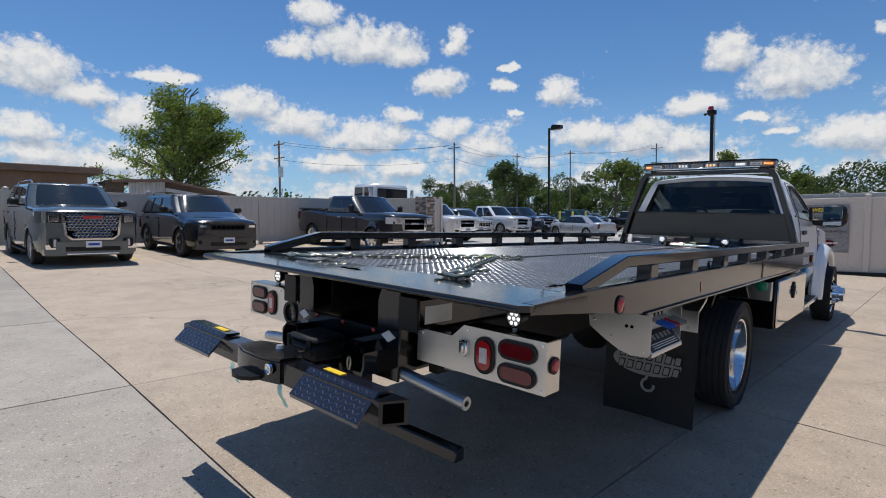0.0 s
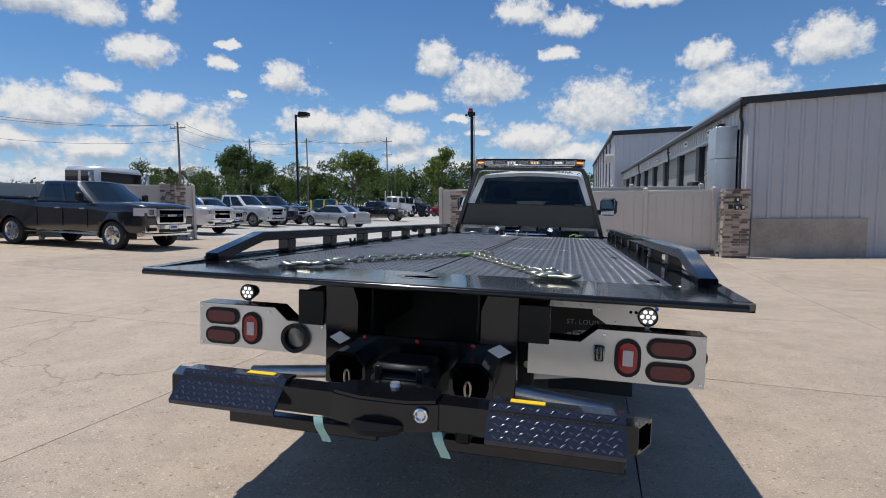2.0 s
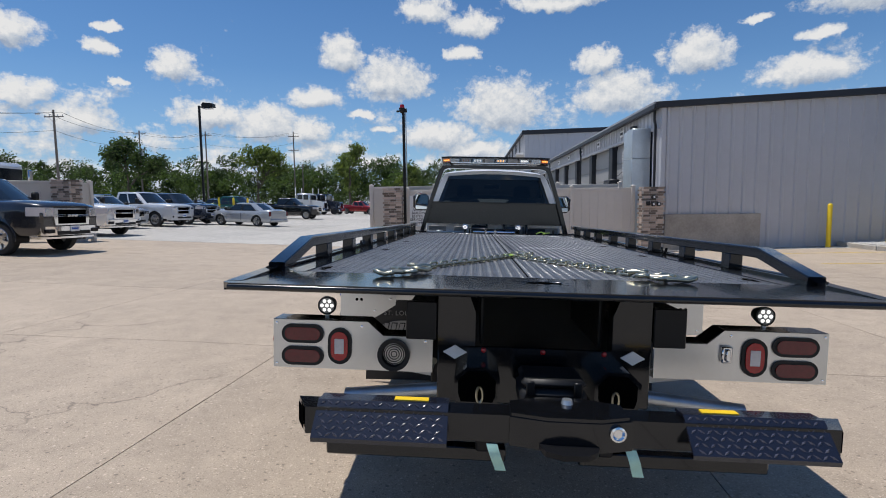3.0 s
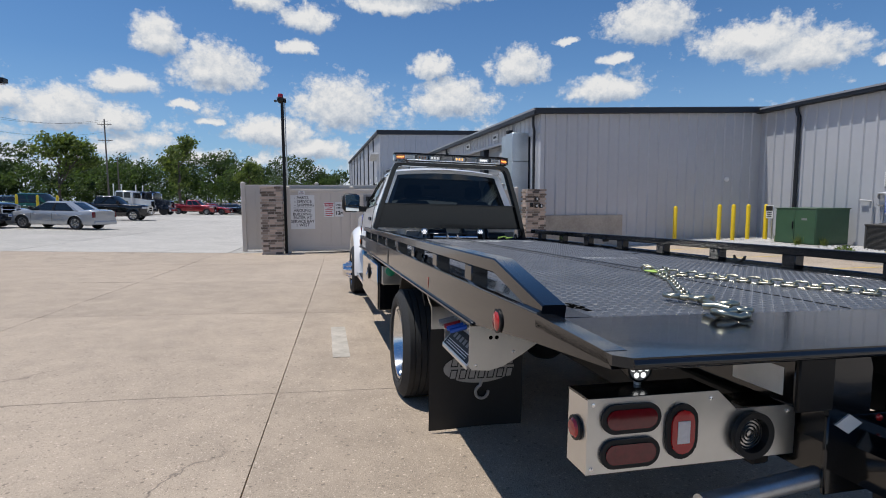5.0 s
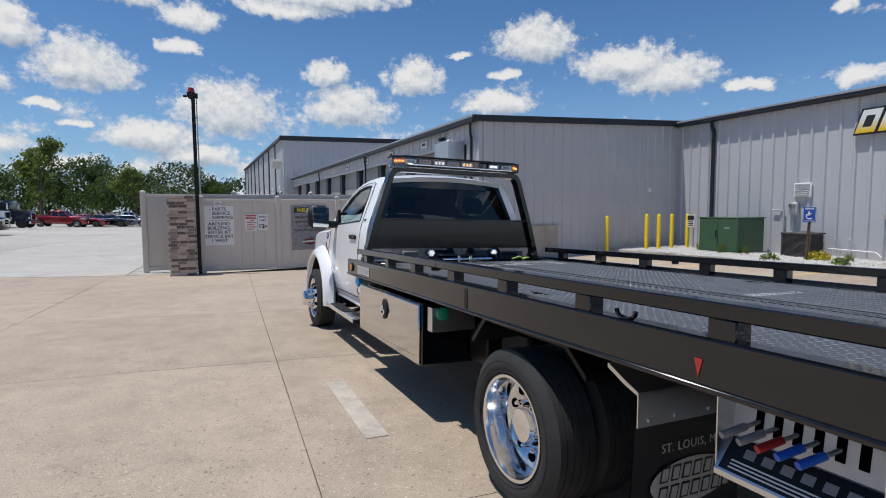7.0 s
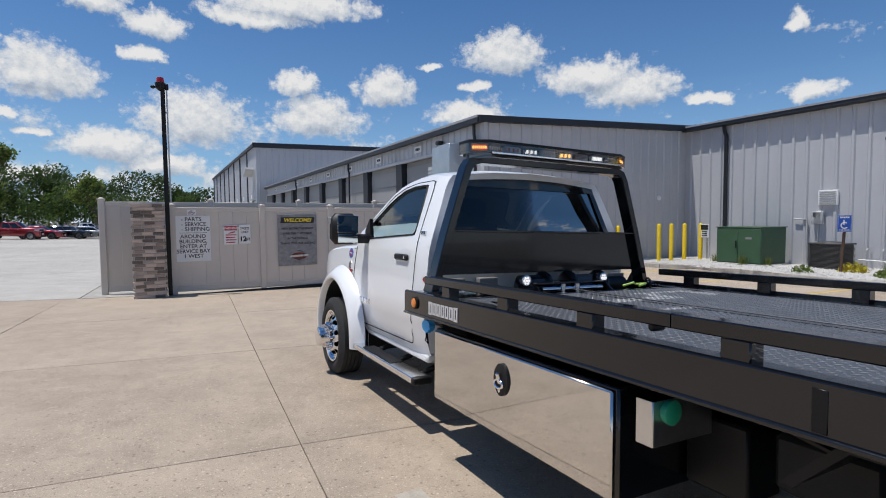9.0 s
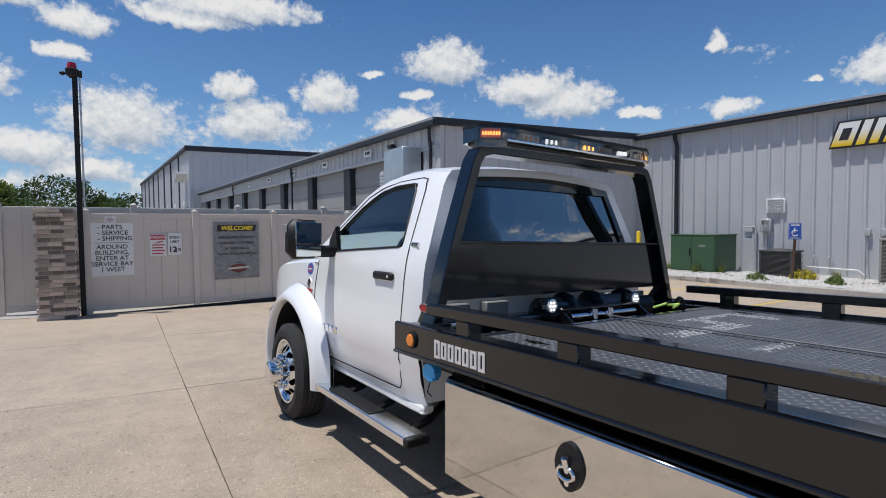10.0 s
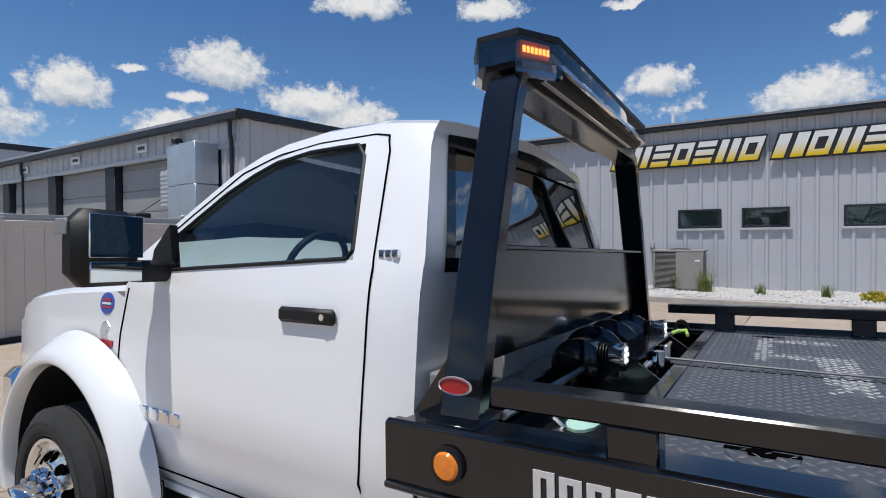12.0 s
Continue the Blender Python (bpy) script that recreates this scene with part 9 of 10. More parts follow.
def car(name, label, category, m, body_paint, L, Wd, H, hood, nose, belt, rear, roof0, roof1, front_glass, wheel_r, axles, kind, grille="bars", trim=None, clear=0.30, group="parked vehicles"):
    """A parked road vehicle, front at +y, origin on the ground at its middle.
    nose: hood height at the front; belt: window sill height; rear: height of the tail deck; roof0, roof1: where the roof starts and ends;
    front_glass: y of the windshield's foot; kind: suv, pickup or sedan."""
    root = thing(name, label, category, m, group=group)
    trim = trim or CHROME
    hl, hw = L / 2, Wd / 2
    ra = wheel_r * 1.20
    def top(y):
        front = [(front_glass, belt + 0.01), (front_glass + 0.12, belt), (hl - 0.7, nose + 0.03), (hl - 0.3, nose), (hl - 0.08, nose - 0.035), (hl, nose - 0.10)]
        if kind == "pickup":
            return lin([(-hl, rear), (roof1 - 0.16, rear + 0.01), (roof1 - 0.10, belt)] + front, y)
        if kind == "sedan":
            return lin([(-hl, rear - 0.08), (-hl + 0.2, rear), (roof1 - 0.7, belt + 0.02)] + front, y)
        return lin([(-hl, belt - 0.04)] + front, y)
    def half(y):
        k = abs(y) / hl
        return hw * (1 - (0.15 if y > 0 else 0.08) * max(0, (k - 0.76) / 0.24) ** 2.3)
    def low(y):
        b = clear + 0.08 * max(0, (abs(y) / hl - 0.86) / 0.14)
        for a in axles:
            if abs(y - a) < ra:
                b = max(b, wheel_r + math.sqrt(max(0.0, ra * ra - (y - a) ** 2)) * 0.98)
        return b
    ys = [-hl, -hl + 0.05, -hl + 0.2, roof1 - 0.16, roof1 - 0.10, front_glass, front_glass + 0.12, hl - 0.7, hl - 0.3, hl - 0.14, hl - 0.05, hl]
    for a in axles:
        ys += [a + ra * math.sin(radians(t)) for t in range(-90, 91, 15)] + [a - ra - 0.004, a + ra + 0.004]
    ys = sorted(set(round(y, 4) for y in ys + list(np.linspace(-hl + 0.4, hl - 0.6, 10))))
    rows = []
    for y in ys:
        t, w, b = top(y), half(y), low(y)
        mid = clear + (belt - clear) * 0.52
        swell = max([0.0] + [0.03 * max(0, 1 - ((y - a) / (ra * 1.35)) ** 2) for a in axles])
        prof = [(0.0, b), (w * 0.80, b), (w * 0.955, clear + 0.03), (w * 0.985 + swell, clear + 0.12), (w + swell, clear + 0.26), (w * 0.985 + swell, mid),
                (w * 1.0 + swell * 0.5, t - 0.27), (w * 1.0, t - 0.19), (w * 0.975, t - 0.10), (w * 0.945, t - 0.04), (w * 0.90, t - 0.005),
                (w * 0.72, t + 0.018), (w * 0.66, t + 0.035), (w * 0.4, t + 0.045), (0.0, t + 0.05)]
        prof = [(x, max(z, b + 0.0006 * k)) for k, (x, z) in enumerate(prof)]
        rows.append([(x, y, z) for x, z in prof] + [(-x, y, z) for x, z in prof[-2::-1]])
    g = Geo().sheet(rows)
    n = len(rows[0])
    g.f.append(tuple(range(n)))
    g.f.append(tuple(len(g.v) - n + i for i in range(n)))
    body = part("body", g, body_paint, root, smooth=35)
    # cabin: a rounded glass shell, with painted pillars and roof over it
    back_foot = {"pickup": roof1 - 0.14, "sedan": roof1 - 0.75, "suv": -hl + 0.10}[kind]
    def shell(q, side, out=0.0):
        """A point of the cabin at height q; side runs from the back's middle (0) by the flank (0.2 to 0.8) to the windshield's middle (1)."""
        qq = q ** 1.12
        y0, y1 = back_foot + (roof1 - back_foot) * qq, front_glass + (roof0 - front_glass) * q
        w = hw * (0.93 - 0.165 * q ** 1.35) + out
        y0, y1 = y0 - out, y1 + out
        z = belt - 0.03 + (H - 0.065 - belt + 0.03) * q
        if side < 0.2:
            a = side / 0.2
            return (w * (1 - (1 - a) ** 1.0) * 0.97 if a < 1 else w, y0 + 0.10 * a ** 3, z)
        if side > 0.8:
            a = (1 - side) / 0.2
            return (w * min(1.0, a * 0.97) if a < 1 else w, y1 - 0.27 * a ** 2.2, z)
        return (w, y0 + 0.10 + (y1 - 0.27 - y0 - 0.10) * (side - 0.2) / 0.6, z)
    sides = [0, 0.07, 0.13, 0.17, 0.2] + list(np.linspace(0.26, 0.74, 7)) + [0.8, 0.83, 0.87, 0.93, 1.0]
    qs = [0, 0.25, 0.5, 0.75, 1.0]
    gg = Geo()
    for sgn in (-1, 1):
        gg.sheet([[(sgn * p[0], p[1], p[2]) for p in (shell(q, f) for f in sides)] for q in qs])
    part("greenhouse_glass", gg, CAR_GLASS, root, "dark car glass", 50)
    def strip(nm, f0, f1, q0, q1, mat, steps=3):
        for sgn in (-1, 1):
            gs = Geo()
            inner = [[shell(q0 + (q1 - q0) * i / 6, f0 + (f1 - f0) * j / steps, -0.01) for j in range(steps + 1)] for i in range(7)]
            outer = [[shell(q0 + (q1 - q0) * i / 6, f0 + (f1 - f0) * j / steps, 0.012) for j in range(steps + 1)] for i in range(7)]
            for net in (inner, outer):
                gs.sheet([[(sgn * p[0], p[1], p[2]) for p in r] for r in net])
            k, wd = 7 * (steps + 1), steps + 1
            for i in range(6):
                for j in (0, steps):
                    gs.f.append((i * wd + j, (i + 1) * wd + j, k + (i + 1) * wd + j, k + i * wd + j))
            part(nm, gs, mat, root, smooth=40)
    strip("windshield_pillar", 0.785, 0.835, 0, 1, body_paint)
    if kind == "suv":
        strip("rear_pillar", 0.15, 0.25, 0, 1, body_paint)
        strip("door_pillar", 0.375, 0.40, 0, 1, BLACK_PLASTIC, 1)
        strip("door_pillar", 0.565, 0.59, 0, 1, BLACK_PLASTIC, 1)
    else:
        strip("rear_pillar", 0.11, 0.27 if kind == "pickup" else 0.25, 0, 1, body_paint)
        strip("door_pillar", 0.50, 0.53, 0, 1, body_paint if kind == "pickup" else BLACK_PLASTIC, 1)
    strip("window_rail", 0.2, 0.8, 0.90, 1.0, body_paint, 6)
    strip("sill_trim", 0.2, 0.8, 0.0, 0.085, trim if grille in ("mesh", "black") else BLACK_PLASTIC, 6)
    rf = Geo()
    for sgn in (-1, 1):
        cap = []
        for f, lift in ((1.0, 0.0), (0.985, 0.022), (0.93, 0.042), (0.72, 0.058), (0.4, 0.068), (0.0, 0.072)):
            line = []
            for sd in sides:
                x, y, z = shell(1.0, sd, 0.014)
                cy = (roof0 + roof1) / 2
                line.append((sgn * x * f, cy + (y - cy) * (0.6 + 0.4 * f), z + lift - 0.012))
            cap.append(line)
        rf.sheet(cap)
    part("roof", rf, body_paint, root, smooth=50)
    if kind == "suv":
        for sgn in (-1, 1):
            part("roof_rail", Geo().tube([(sgn * hw * 0.70, y, H + 0.015 + dz) for y, dz in ((roof1 + 0.25, -0.03), (roof1 + 0.38, 0.03), (roof0 - 0.45, 0.03), (roof0 - 0.28, -0.03))], 0.016, 6), trim, root)
    gaps = {"pickup": (0.50, 0.76), "suv": (0.385, 0.575), "sedan": (0.51, 0.76)}[kind]
    for f in gaps + (0.22,):
        yb = shell(0, f)[1]
        for sgn in (-1, 1):
            xx = sgn * (half(yb) * 1.0 + 0.002)
            part("door_gap", Geo().box(xx - 0.006, xx + 0.004, yb - 0.005, yb + 0.005, clear + 0.16, belt - 0.16, 0), DARK_LINE, body)
            if f != 0.22 or kind != "pickup":
                part("door_handle", Geo().box(xx - 0.012, xx + 0.022, yb - 0.30, yb - 0.10, belt - 0.20, belt - 0.165, 0.008), trim, body)
    if kind == "pickup":
        part("bed_floor", Geo().box(-hw * 0.8, hw * 0.8, -hl + 0.12, roof1 - 0.3, rear + 0.02, rear + 0.07, 0.01), BLACK_PLASTIC, root)
        for sgn in (-1, 1):
            part("bed_rail", Geo().box(min(sgn * hw * 0.82, sgn * hw * 0.95), max(sgn * hw * 0.82, sgn * hw * 0.95), -hl + 0.05, roof1 - 0.2, rear + 0.0, rear + 0.075, 0.02), body_paint, root)
    # wheels in dark wells
    for y in axles:
        for sgn in (-1, 1):
            x = sgn * (hw - 0.125)
            arc = [(y + ra * 0.985 * math.cos(t), wheel_r + ra * 0.965 * math.sin(t)) for t in np.linspace(-0.2, math.pi + 0.2, 18)]
            part("wheel_well", Geo().sheet([[(x + sgn * 0.115, a, b) for a, b in arc], [(x - sgn * 0.26, a, b) for a, b in arc]]), BLACK_PLASTIC, body)
            part("well_back", Geo().prism(arc, "x", x - sgn * 0.27, x - sgn * 0.26), BLACK_PLASTIC, body)
            part("arch_lip", Geo().tube([(x + sgn * 0.138, y + (ra - 0.004) * math.cos(t), wheel_r + (ra - 0.006) * 0.98 * math.sin(t)) for t in np.linspace(-0.12, math.pi + 0.12, 22)], 0.015, 6), body_paint, body)
            wh = part("wheel", Geo().lathe([(-0.12 * sgn, wheel_r * 0.6), (-0.12 * sgn, wheel_r * 0.9), (-0.09 * sgn, wheel_r), (0.08 * sgn, wheel_r), (0.115 * sgn, wheel_r * 0.93), (0.122 * sgn, wheel_r * 0.72), (0.11 * sgn, wheel_r * 0.66)], (x, y, wheel_r), "x", 32), RUBBER, root, "black tyre")
            part("rim", Geo().lathe([(0.108 * sgn, wheel_r * 0.69), (0.118 * sgn, wheel_r * 0.66), (0.10 * sgn, wheel_r * 0.62), (0.04 * sgn, wheel_r * 0.58), (0.03 * sgn, wheel_r * 0.2), (0.09 * sgn, wheel_r * 0.17), (0.10 * sgn, wheel_r * 0.12), (0.10 * sgn, 0)], (x, y, wheel_r), "x", 28), ALU if grille == "cross" else GREY_PLASTIC, wh)
            for k in range(6):
                mm = Matrix.Translation((x + sgn * 0.085, y, wheel_r)) @ Matrix.Rotation(k * math.pi / 3, 4, "X")
                part("spoke", Geo().prism([(-wheel_r * 0.13, wheel_r * 0.12), (wheel_r * 0.13, wheel_r * 0.12), (wheel_r * 0.085, wheel_r * 0.36), (wheel_r * 0.14, wheel_r * 0.63), (-wheel_r * 0.14, wheel_r * 0.63), (-wheel_r * 0.085, wheel_r * 0.36)], "x", -0.015, 0.015, mm), ALU if grille != "black" else BLACK_PLASTIC, wh)
    # nose: lamps, grille, bumper, plate
    yn = hl
    gz0, gz1 = clear + 0.30, nose - (0.07 if grille == "mesh" else 0.12)
    if grille == "mesh":
        fr = part("grille", Geo().prism([(-hw * 0.57, gz1 + 0.02), (hw * 0.57, gz1 + 0.02), (hw * 0.52, gz0 + 0.10), (hw * 0.40, gz0), (-hw * 0.40, gz0), (-hw * 0.52, gz0 + 0.10)], "y", yn - 0.05, yn + 0.035), trim, root, "wide chrome mesh grille")
        part("grille_back", Geo().prism([(-hw * 0.52, gz1 - 0.02), (hw * 0.52, gz1 - 0.02), (hw * 0.475, gz0 + 0.115), (hw * 0.37, gz0 + 0.035), (-hw * 0.37, gz0 + 0.035), (-hw * 0.475, gz0 + 0.115)], "y", yn + 0.036, yn + 0.04), DARK_LINE, fr)
        for r in range(9):
            for c in range(13):
                x = (c - 6 + 0.5 * (r % 2)) * hw * 0.077
                z = gz0 + 0.065 + r * (gz1 - gz0 - 0.11) / 8.3
                if abs(x) < hw * (0.47 if r > 2 else 0.38):
                    part("mesh_cell", Geo().tube([(x + a * hw * 0.036, yn + 0.043, z + b * 0.022) for a, b in ((-1, 0), (-0.6, 1), (0.6, 1), (1, 0), (0.6, -1), (-0.6, -1))], 0.006, 4, True), trim, fr)
        part("badge", Geo().box(-0.19, 0.19, yn + 0.045, yn + 0.06, gz1 - 0.13, gz1 - 0.06, 0.006), RED_PLASTIC, fr, "red badge plate")
    else:
        gw = hw * (0.50 if grille != "cross" else 0.56)
        if grille == "black":
            gz0 = gz1 - 0.17
        fr = part("grille", Geo().prism([(-gw, gz1), (gw, gz1), (gw * 1.02, (gz0 + gz1) / 2), (gw * 0.94, gz0), (-gw * 0.94, gz0), (-gw * 1.02, (gz0 + gz1) / 2)], "y", yn - 0.06, yn + 0.03), trim if grille != "black" else BLACK_PLASTIC, root)
        k = 7 if grille in ("slots", "black") else 1
        for i in range(k):
            w = gw * 1.9 / k
            x = -gw * 0.95 + w * (i + 0.5)
            # openings are black plates that draw the shade behind the grille
            part("grille_opening_shade", Geo().box(x - w * 0.42, x + w * 0.42, yn + 0.028, yn + 0.034, gz0 + 0.035, gz1 - 0.035, 0.002), DARK_LINE, fr)
        if grille == "cross":
            zc = (gz0 + gz1) / 2 + 0.03
            for a, b in ((-0.9, -0.36), (0.36, 0.9)):
                for dz in (-0.026, 0.012):
                    part("grille_bar", Geo().box(gw * a, gw * b, yn + 0.034, yn + 0.048, zc + dz, zc + dz + 0.014, 0.004), trim, fr)
            for i in range(3):
                part("badge_shape", Geo().box(-gw * 0.31 + i * gw * 0.215, -gw * 0.31 + i * gw * 0.215 + gw * 0.18, yn + 0.034, yn + 0.05, zc - 0.035, zc + 0.035, 0.006), trim, fr)
        elif grille == "bars":
            part("grille_bar", Geo().box(-gw * 0.95, gw * 0.95, yn + 0.032, yn + 0.045, (gz0 + gz1) / 2 - 0.02, (gz0 + gz1) / 2 + 0.02, 0.006), trim, fr)
    tall = {"mesh": 0.24, "black": 0.12, "cross": 0.22}.get(grille, 0.16)
    for s in (-1, 1):
        x_in = hw * (0.575 if grille == "mesh" else 0.56)
        plan = [(s * x_in, yn + 0.012), (s * half(yn) * 0.985, yn + 0.006), (s * (half(yn - 0.12) + 0.008), yn - 0.12), (s * (half(yn - 0.36) + 0.006), yn - 0.36), (s * (half(yn - 0.36) - 0.08), yn - 0.36), (s * x_in, yn - 0.1)]
        lamp = part("headlamp", Geo().prism(plan, "z", gz1 + 0.01 - tall, gz1 + 0.015), CLEAR_LENS if grille in ("cross", "bars") else CAR_LAMP, root)
        part("reflector", Geo().box(min(s * hw * 0.62, s * hw * 0.80), max(s * hw * 0.62, s * hw * 0.80), yn + 0.008, yn + 0.016, gz1 + 0.03 - tall, gz1 - 0.02, 0.004), CHROME, lamp)
        pocket = part("fog_pocket", Geo().box(min(s * hw * 0.60, s * hw * 0.80), max(s * hw * 0.60, s * hw * 0.80), yn - 0.06, yn + (0.095 if grille == "cross" else 0.045), clear + 0.10, clear + (0.20 if grille != "mesh" else 0.34), 0.012), BLACK_PLASTIC, root)
        if grille == "mesh":
            part("fog_trim", Geo().prism([(s * hw * 0.60, clear + 0.10), (s * hw * 0.86, clear + 0.10), (s * hw * 0.87, clear + 0.20), (s * hw * 0.80, clear + 0.20), (s * hw * 0.76, clear + 0.135), (s * hw * 0.60, clear + 0.135)], "y", yn + 0.045, yn + 0.055), trim, pocket)
            part("fog_lamp", Geo().box(s * hw * 0.70 - 0.025, s * hw * 0.70 + 0.025, yn + 0.045, yn + 0.055, clear + 0.16, clear + 0.32, 0.01), CLEAR_LENS, pocket)
        mx = s * (hw + 0.13)
        big = 0.10 if kind == "pickup" else 0.0
        part("door_mirror", Geo().box(mx - 0.11, mx + 0.11, front_glass - 0.62, front_glass - 0.47, belt + 0.02, belt + 0.19 + big, 0.05).box(min(s * hw * 0.9, s * (hw + 0.06)), max(s * hw * 0.9, s * (hw + 0.06)), front_glass - 0.57, front_glass - 0.51, belt + 0.0, belt + 0.06, 0.015), BLACK_PLASTIC, root)
        part("tail_lamp", Geo().box(min(s * hw * 0.80, s * hw * 0.965), max(s * hw * 0.80, s * hw * 0.965), -hl - 0.012, -hl + 0.1, rear - 0.38, rear - 0.08, 0.02), RED_LENS, root)
        if kind != "sedan":
            part("side_step", Geo().box(min(s * hw * 0.86, s * hw * 1.0), max(s * hw * 0.86, s * hw * 1.0), axles[0] + 0.55, axles[1] - 0.55, clear - 0.06, clear - 0.01, 0.015), trim if grille == "cross" else BLACK_PLASTIC, root)
    nosew = half(yn)
    plan = [(-nosew * 1.06, yn - 0.30), (-nosew * 1.03, yn - 0.06), (-nosew * 0.86, yn + 0.05), (-nosew * 0.5, yn + 0.085), (nosew * 0.5, yn + 0.085), (nosew * 0.86, yn + 0.05), (nosew * 1.03, yn - 0.06), (nosew * 1.06, yn - 0.30)]
    bump = part("bumper", Geo().prism(plan, "z", clear + (0.04 if grille == "cross" else 0.0), clear + 0.27).prism([(x * 0.97, y - 0.03) for x, y in plan], "z", clear - 0.05, clear), trim if grille == "cross" else body_paint, root)
    part("air_intake", Geo().box(-hw * 0.52, hw * 0.52, yn + 0.082, yn + 0.092, clear + 0.05, clear + 0.15, 0.004), BLACK_PLASTIC, bump)
    if grille == "mesh":
        part("skid_plate", Geo().box(-hw * 0.50, hw * 0.50, yn + 0.02, yn + 0.10, clear - 0.04, clear + 0.02, 0.02), trim, bump, "bright skid plate")
    pl = part("number_plate", Geo().box(-0.155, 0.155, yn + 0.092, yn + 0.10, clear + 0.13, clear + 0.28, 0.004), SIGN_WHITE, bump)
    part("plate_bar", Geo().box(-0.11, 0.11, yn + 0.101, yn + 0.103, clear + 0.18, clear + 0.23, 0), SIGN_BLUE, pl)
    part("rear_bumper", Geo().box(-hw * 0.92, hw * 0.92, -hl - 0.07, -hl + 0.1, clear + 0.05, clear + 0.25, 0.04), trim if kind == "pickup" else body_paint, root)
    for x0, x1 in ((-0.62, -0.05), (0.05, 0.62)):
        part("wiper", Geo().cyl((x0, front_glass - 0.03, belt + 0.045), (x1, front_glass + 0.0, belt + 0.055), 0.012, n=5), BLACK_PLASTIC, root)
    return root


GREYGREEN = paint("grey_green_metallic", (0.105, 0.125, 0.128), 0.22)
NAVY = paint("navy_black_paint", (0.010, 0.013, 0.022))
GRAPHITE = paint("graphite_metallic", (0.022, 0.023, 0.028))
SILVER = paint("silver_metallic", (0.42, 0.43, 0.44))
PALE = paint("white_car_paint", (0.70, 0.70, 0.70))
BLUECAR = paint("dark_blue_paint", (0.018, 0.028, 0.05))
GREENCAR = paint("deep_green_paint", (0.006, 0.07, 0.035))
BLACKCAR = paint("black_car_paint", (0.010, 0.010, 0.012))
REDCAR = paint("red_car_paint", (0.30, 0.02, 0.025))


def suv(label, m, p, grille, L=5.3, Wd=2.05, H=1.93, **k):
    return car("suv", label, "car", m, p, L, Wd, H, 1.2, H * (0.665 if grille == "mesh" else 0.60), H * 0.69, H * 0.60, 0.42, -L / 2 + 0.42, 1.12, 0.40, (-1.5, L / 2 - 1.0), "suv", grille, **k)


def pickup(label, m, p, grille="cross", L=5.9, H=1.95, **k):
    return car("pickup_truck", label, "pickup", m, p, L, 2.04, H, 1.35, 1.24, 1.28, 1.30, 0.72, -0.80, 1.45, 0.41, (-1.75, 1.95), "pickup", grille, clear=0.42, **k)


suv("grey-green large suv with wide chrome mesh grille, parked by the fence", stand(-14.5, 2.0, -91), GREYGREEN, "mesh")
suv("navy black suv with black grille, parked by the fence", stand(-14.7, 5.4, -92), NAVY, "black", L=4.85, Wd=1.95, H=1.78, trim=BLACK_PLASTIC)
car("pickup_truck", "graphite crew cab pickup with chrome cross grille, parked by the fence", "pickup", stand(-14.2, 11.6, -92), GRAPHITE, 6.2, 2.08, 2.02, 1.35, 1.34, 1.36, 1.42, 0.70, -0.90, 1.50, 0.42, (-1.95, 1.98), "pickup", "cross", clear=0.48)
pickup("white pickup with tall black grille behind the far pillar", stand(-17.6, 19.0, -96), PALE, "cross")
suv("silver compact suv with slotted grille in the lot", stand(-19.9, 24.4, -102), SILVER, "slots", L=4.6, Wd=1.86, H=1.68)
pickup("white crew cab pickup in the lot", stand(-19.9, 27.6, -100), PALE, "bars")
pickup("dark blue pickup in the lot", stand(-20.0, 31.0, -100), BLUECAR, "bars")
pickup("deep green pickup with chrome grille in the lot", stand(-20.6, 41.2, -102), GREENCAR, "cross")
suv("dark suv in the lot", stand(-22.6, 44.6, -102), BLACKCAR, "black", L=4.7, Wd=1.9, H=1.75)
suv("silver suv in the lot", stand(-22.6, 48.2, -102), SILVER, "slots", L=4.7, Wd=1.9, H=1.7)
pickup("black crew cab pickup parked across the lot", stand(-17.9, 46.6, -89), BLACKCAR, "bars")
car("sedan", "silver sedan parked in the lot", "car", stand(-14.9, 30.9, 74), SILVER, 4.8, 1.84, 1.47, 1.0, 0.86, 0.97, 1.02, 0.45, -0.95, 1.35, 0.34, (-1.42, 1.38), "sedan", "bars", clear=0.22)
suv("silver car standing in the lot beside others", stand(-20.8, 35.4, -100), SILVER, "bars", L=4.6, Wd=1.85, H=1.5)
pickup("red pickup in the far row", stand(-17.6, 76, -100), REDCAR, "bars", L=5.4)
suv("red car in the far row", stand(-15.4, 78, -100), REDCAR, "black", L=4.5, Wd=1.85, H=1.5)
suv("black car in the far row", stand(-13.0, 80, -100), BLACKCAR, "black", L=4.5, Wd=1.85, H=1.5)
suv("silver car in the far row", stand(-10.8, 82, -100), SILVER, "slots", L=4.5, Wd=1.85, H=1.5)
pickup("white pickup in the far row", stand(-12.0, 86, -70), PALE, "bars")


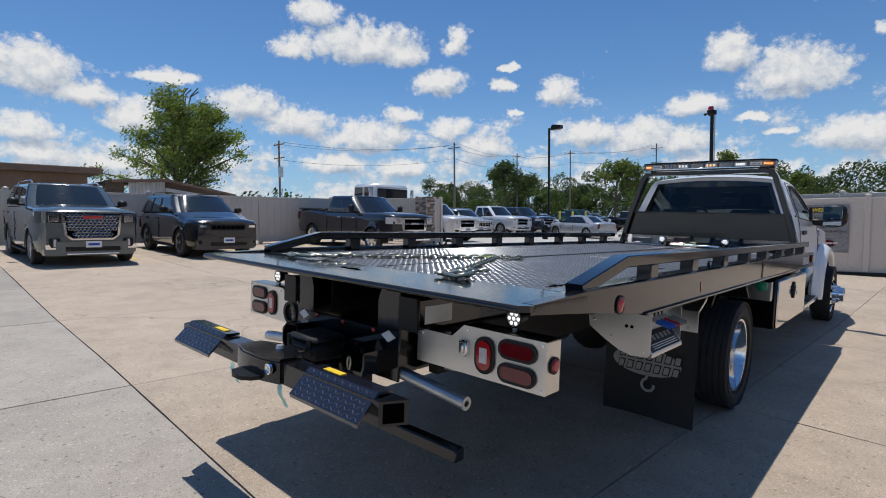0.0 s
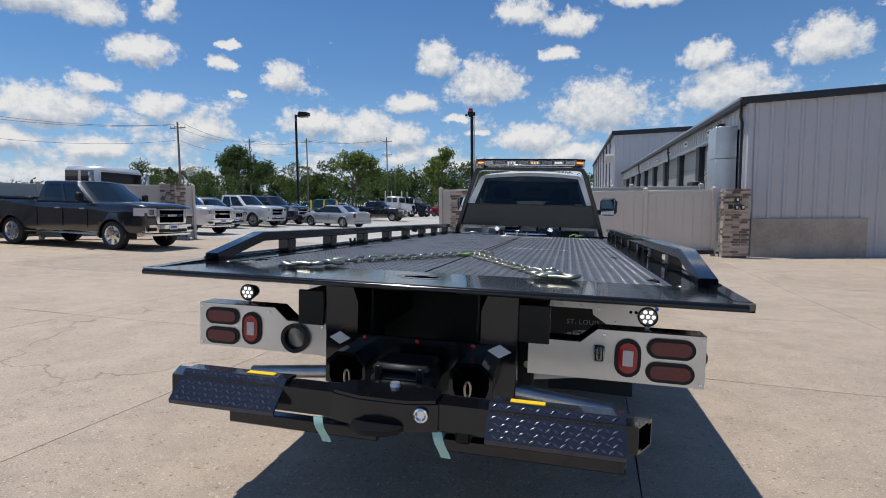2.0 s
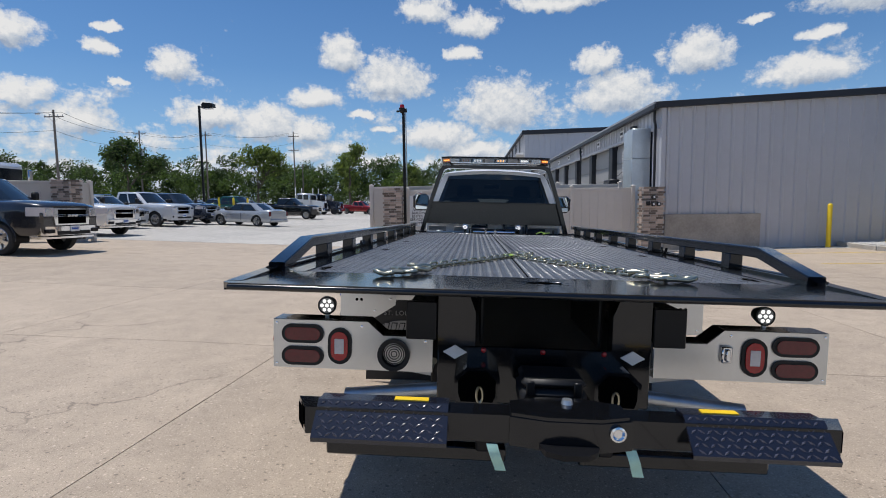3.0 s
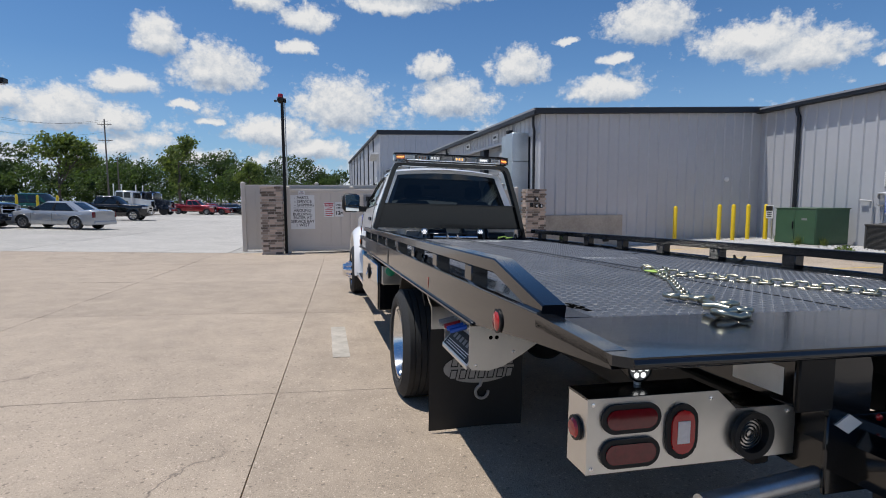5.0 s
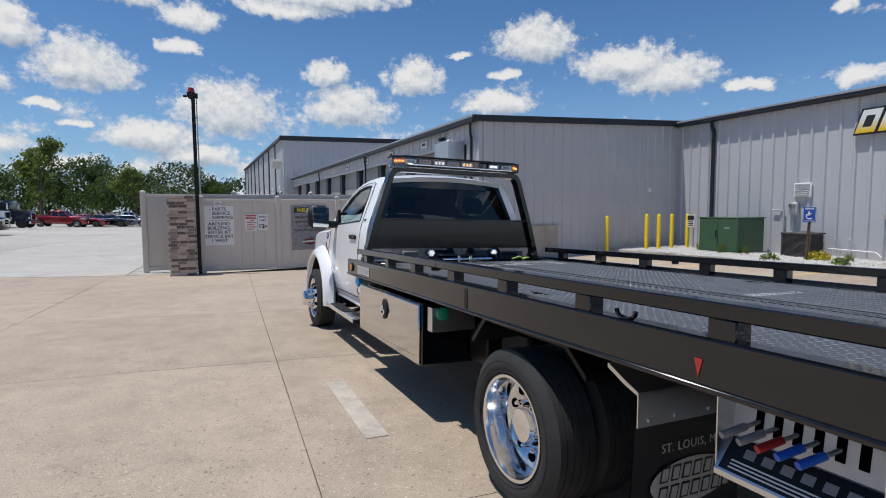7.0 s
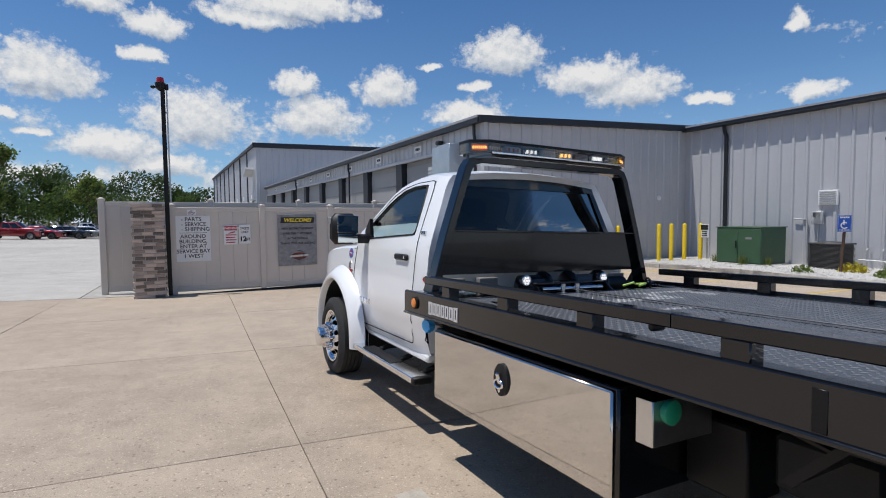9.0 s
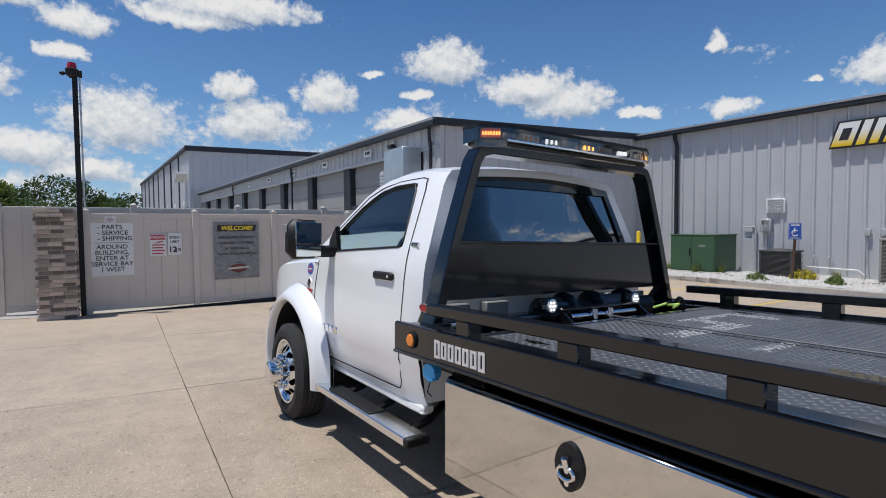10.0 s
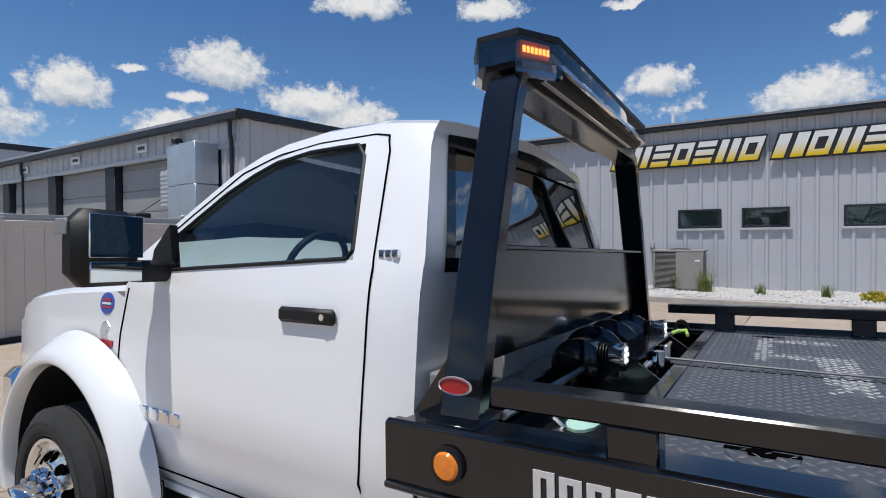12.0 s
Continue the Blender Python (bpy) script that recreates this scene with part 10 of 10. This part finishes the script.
def heavy_truck(label, m, p, nose=True):
    """A road tractor seen from the front: tall grille, stacks and box cab."""
    root = thing("road_tractor", label, "truck", m, group="parked vehicles")
    cabz = Geo().box(-1.15, 1.15, -1.6, 0.3, 1.0, 2.82, 0.14)
    part("cab", cabz, p, root)
    part("windshield", Geo().box(-1.0, 1.0, 0.29, 0.315, 1.95, 2.6, 0.02), PANE_DARK, root)
    for s in (-1, 1):
        part("side_window", Geo().box(min(s * 1.145, s * 1.16), max(s * 1.145, s * 1.16), -0.6, 0.1, 2.0, 2.65, 0.01), PANE_DARK, root)
        part("side_window", Geo().box(min(s * 1.145, s * 1.16), max(s * 1.145, s * 1.16), -1.45, -0.75, 2.05, 2.65, 0.01), PANE_DARK, root)
        if nose:
            part("exhaust_stack", Geo().cyl((s * 1.0, -1.75, 1.0), (s * 1.0, -1.75, 3.6), 0.08, n=10), CHROME, root)
        part("mirror", Geo().box(s * 1.4 - 0.1, s * 1.4 + 0.1, 0.2, 0.3, 1.9, 2.6, 0.03), CHROME, root)
        part("wheel", Geo().lathe([(-0.14, 0.3), (-0.14, 0.45), (-0.1, 0.5), (0.1, 0.5), (0.14, 0.45), (0.14, 0.3), (0.05, 0.0)], (s * 1.05, 1.3, 0.5), "x", 24), RUBBER, root)
        part("wheel", Geo().lathe([(-0.14, 0.3), (-0.14, 0.45), (-0.1, 0.5), (0.1, 0.5), (0.14, 0.45), (0.14, 0.3), (0.05, 0.0)], (s * 1.05, -2.4, 0.5), "x", 24), RUBBER, root)
        if nose:
            part("fender", Geo().prism([(0.6, 0.9), (0.8, 1.15), (1.5, 1.2), (1.95, 0.85), (1.95, 0.7), (0.6, 0.7)], "x", min(s * 0.75, s * 1.2), max(s * 0.75, s * 1.2)), p, root)
            part("headlamp", Geo().box(s * 0.95 - 0.12, s * 0.95 + 0.12, 1.9, 2.0, 0.95, 1.12, 0.02), CLEAR_LENS, root)
    if nose:
        part("hood", Geo().prism([(0.25, 0.9), (0.25, 2.0), (1.9, 1.75), (1.98, 1.6), (1.98, 0.9)], "x", -0.72, 0.72), p, root)
        gr = part("grille", Geo().box(-0.55, 0.55, 1.97, 2.02, 0.85, 1.65, 0.03), CHROME, root)
        for k in range(9):
            # black strips draw the shade between the grille's bars
            part("grille_slot_shade", Geo().box(-0.46 + k * 0.107, -0.41 + k * 0.107, 2.02, 2.026, 0.92, 1.58, 0), DARK_LINE, gr)
    part("bumper", Geo().box(-1.2, 1.2, 1.95, 2.15, 0.4, 0.75, 0.04), CHROME if nose else p, root)
    part("frame", Geo().box(-0.45, 0.45, -5.0, 2.0, 0.7, 0.95, 0.02), CHASSIS, root)
    return root


heavy_truck("white crew cab truck behind the far gate pillar", stand(-18.6, 16.9, -92), PALE, False)
heavy_truck("dark road tractor with chrome grille in the far row", stand(-20.8, 70, -95), BLUECAR)
heavy_truck("white road tractor with chrome grille in the far row", stand(-22.2, 67, -95), PALE)
for b in PILLARS:
    brick_pillar(*b)
fence_run("fence_far_gate", [(-13.98, 15.62), (-13.9, 15.95)], 2.2, "tan vinyl gate end beside the far pillar")
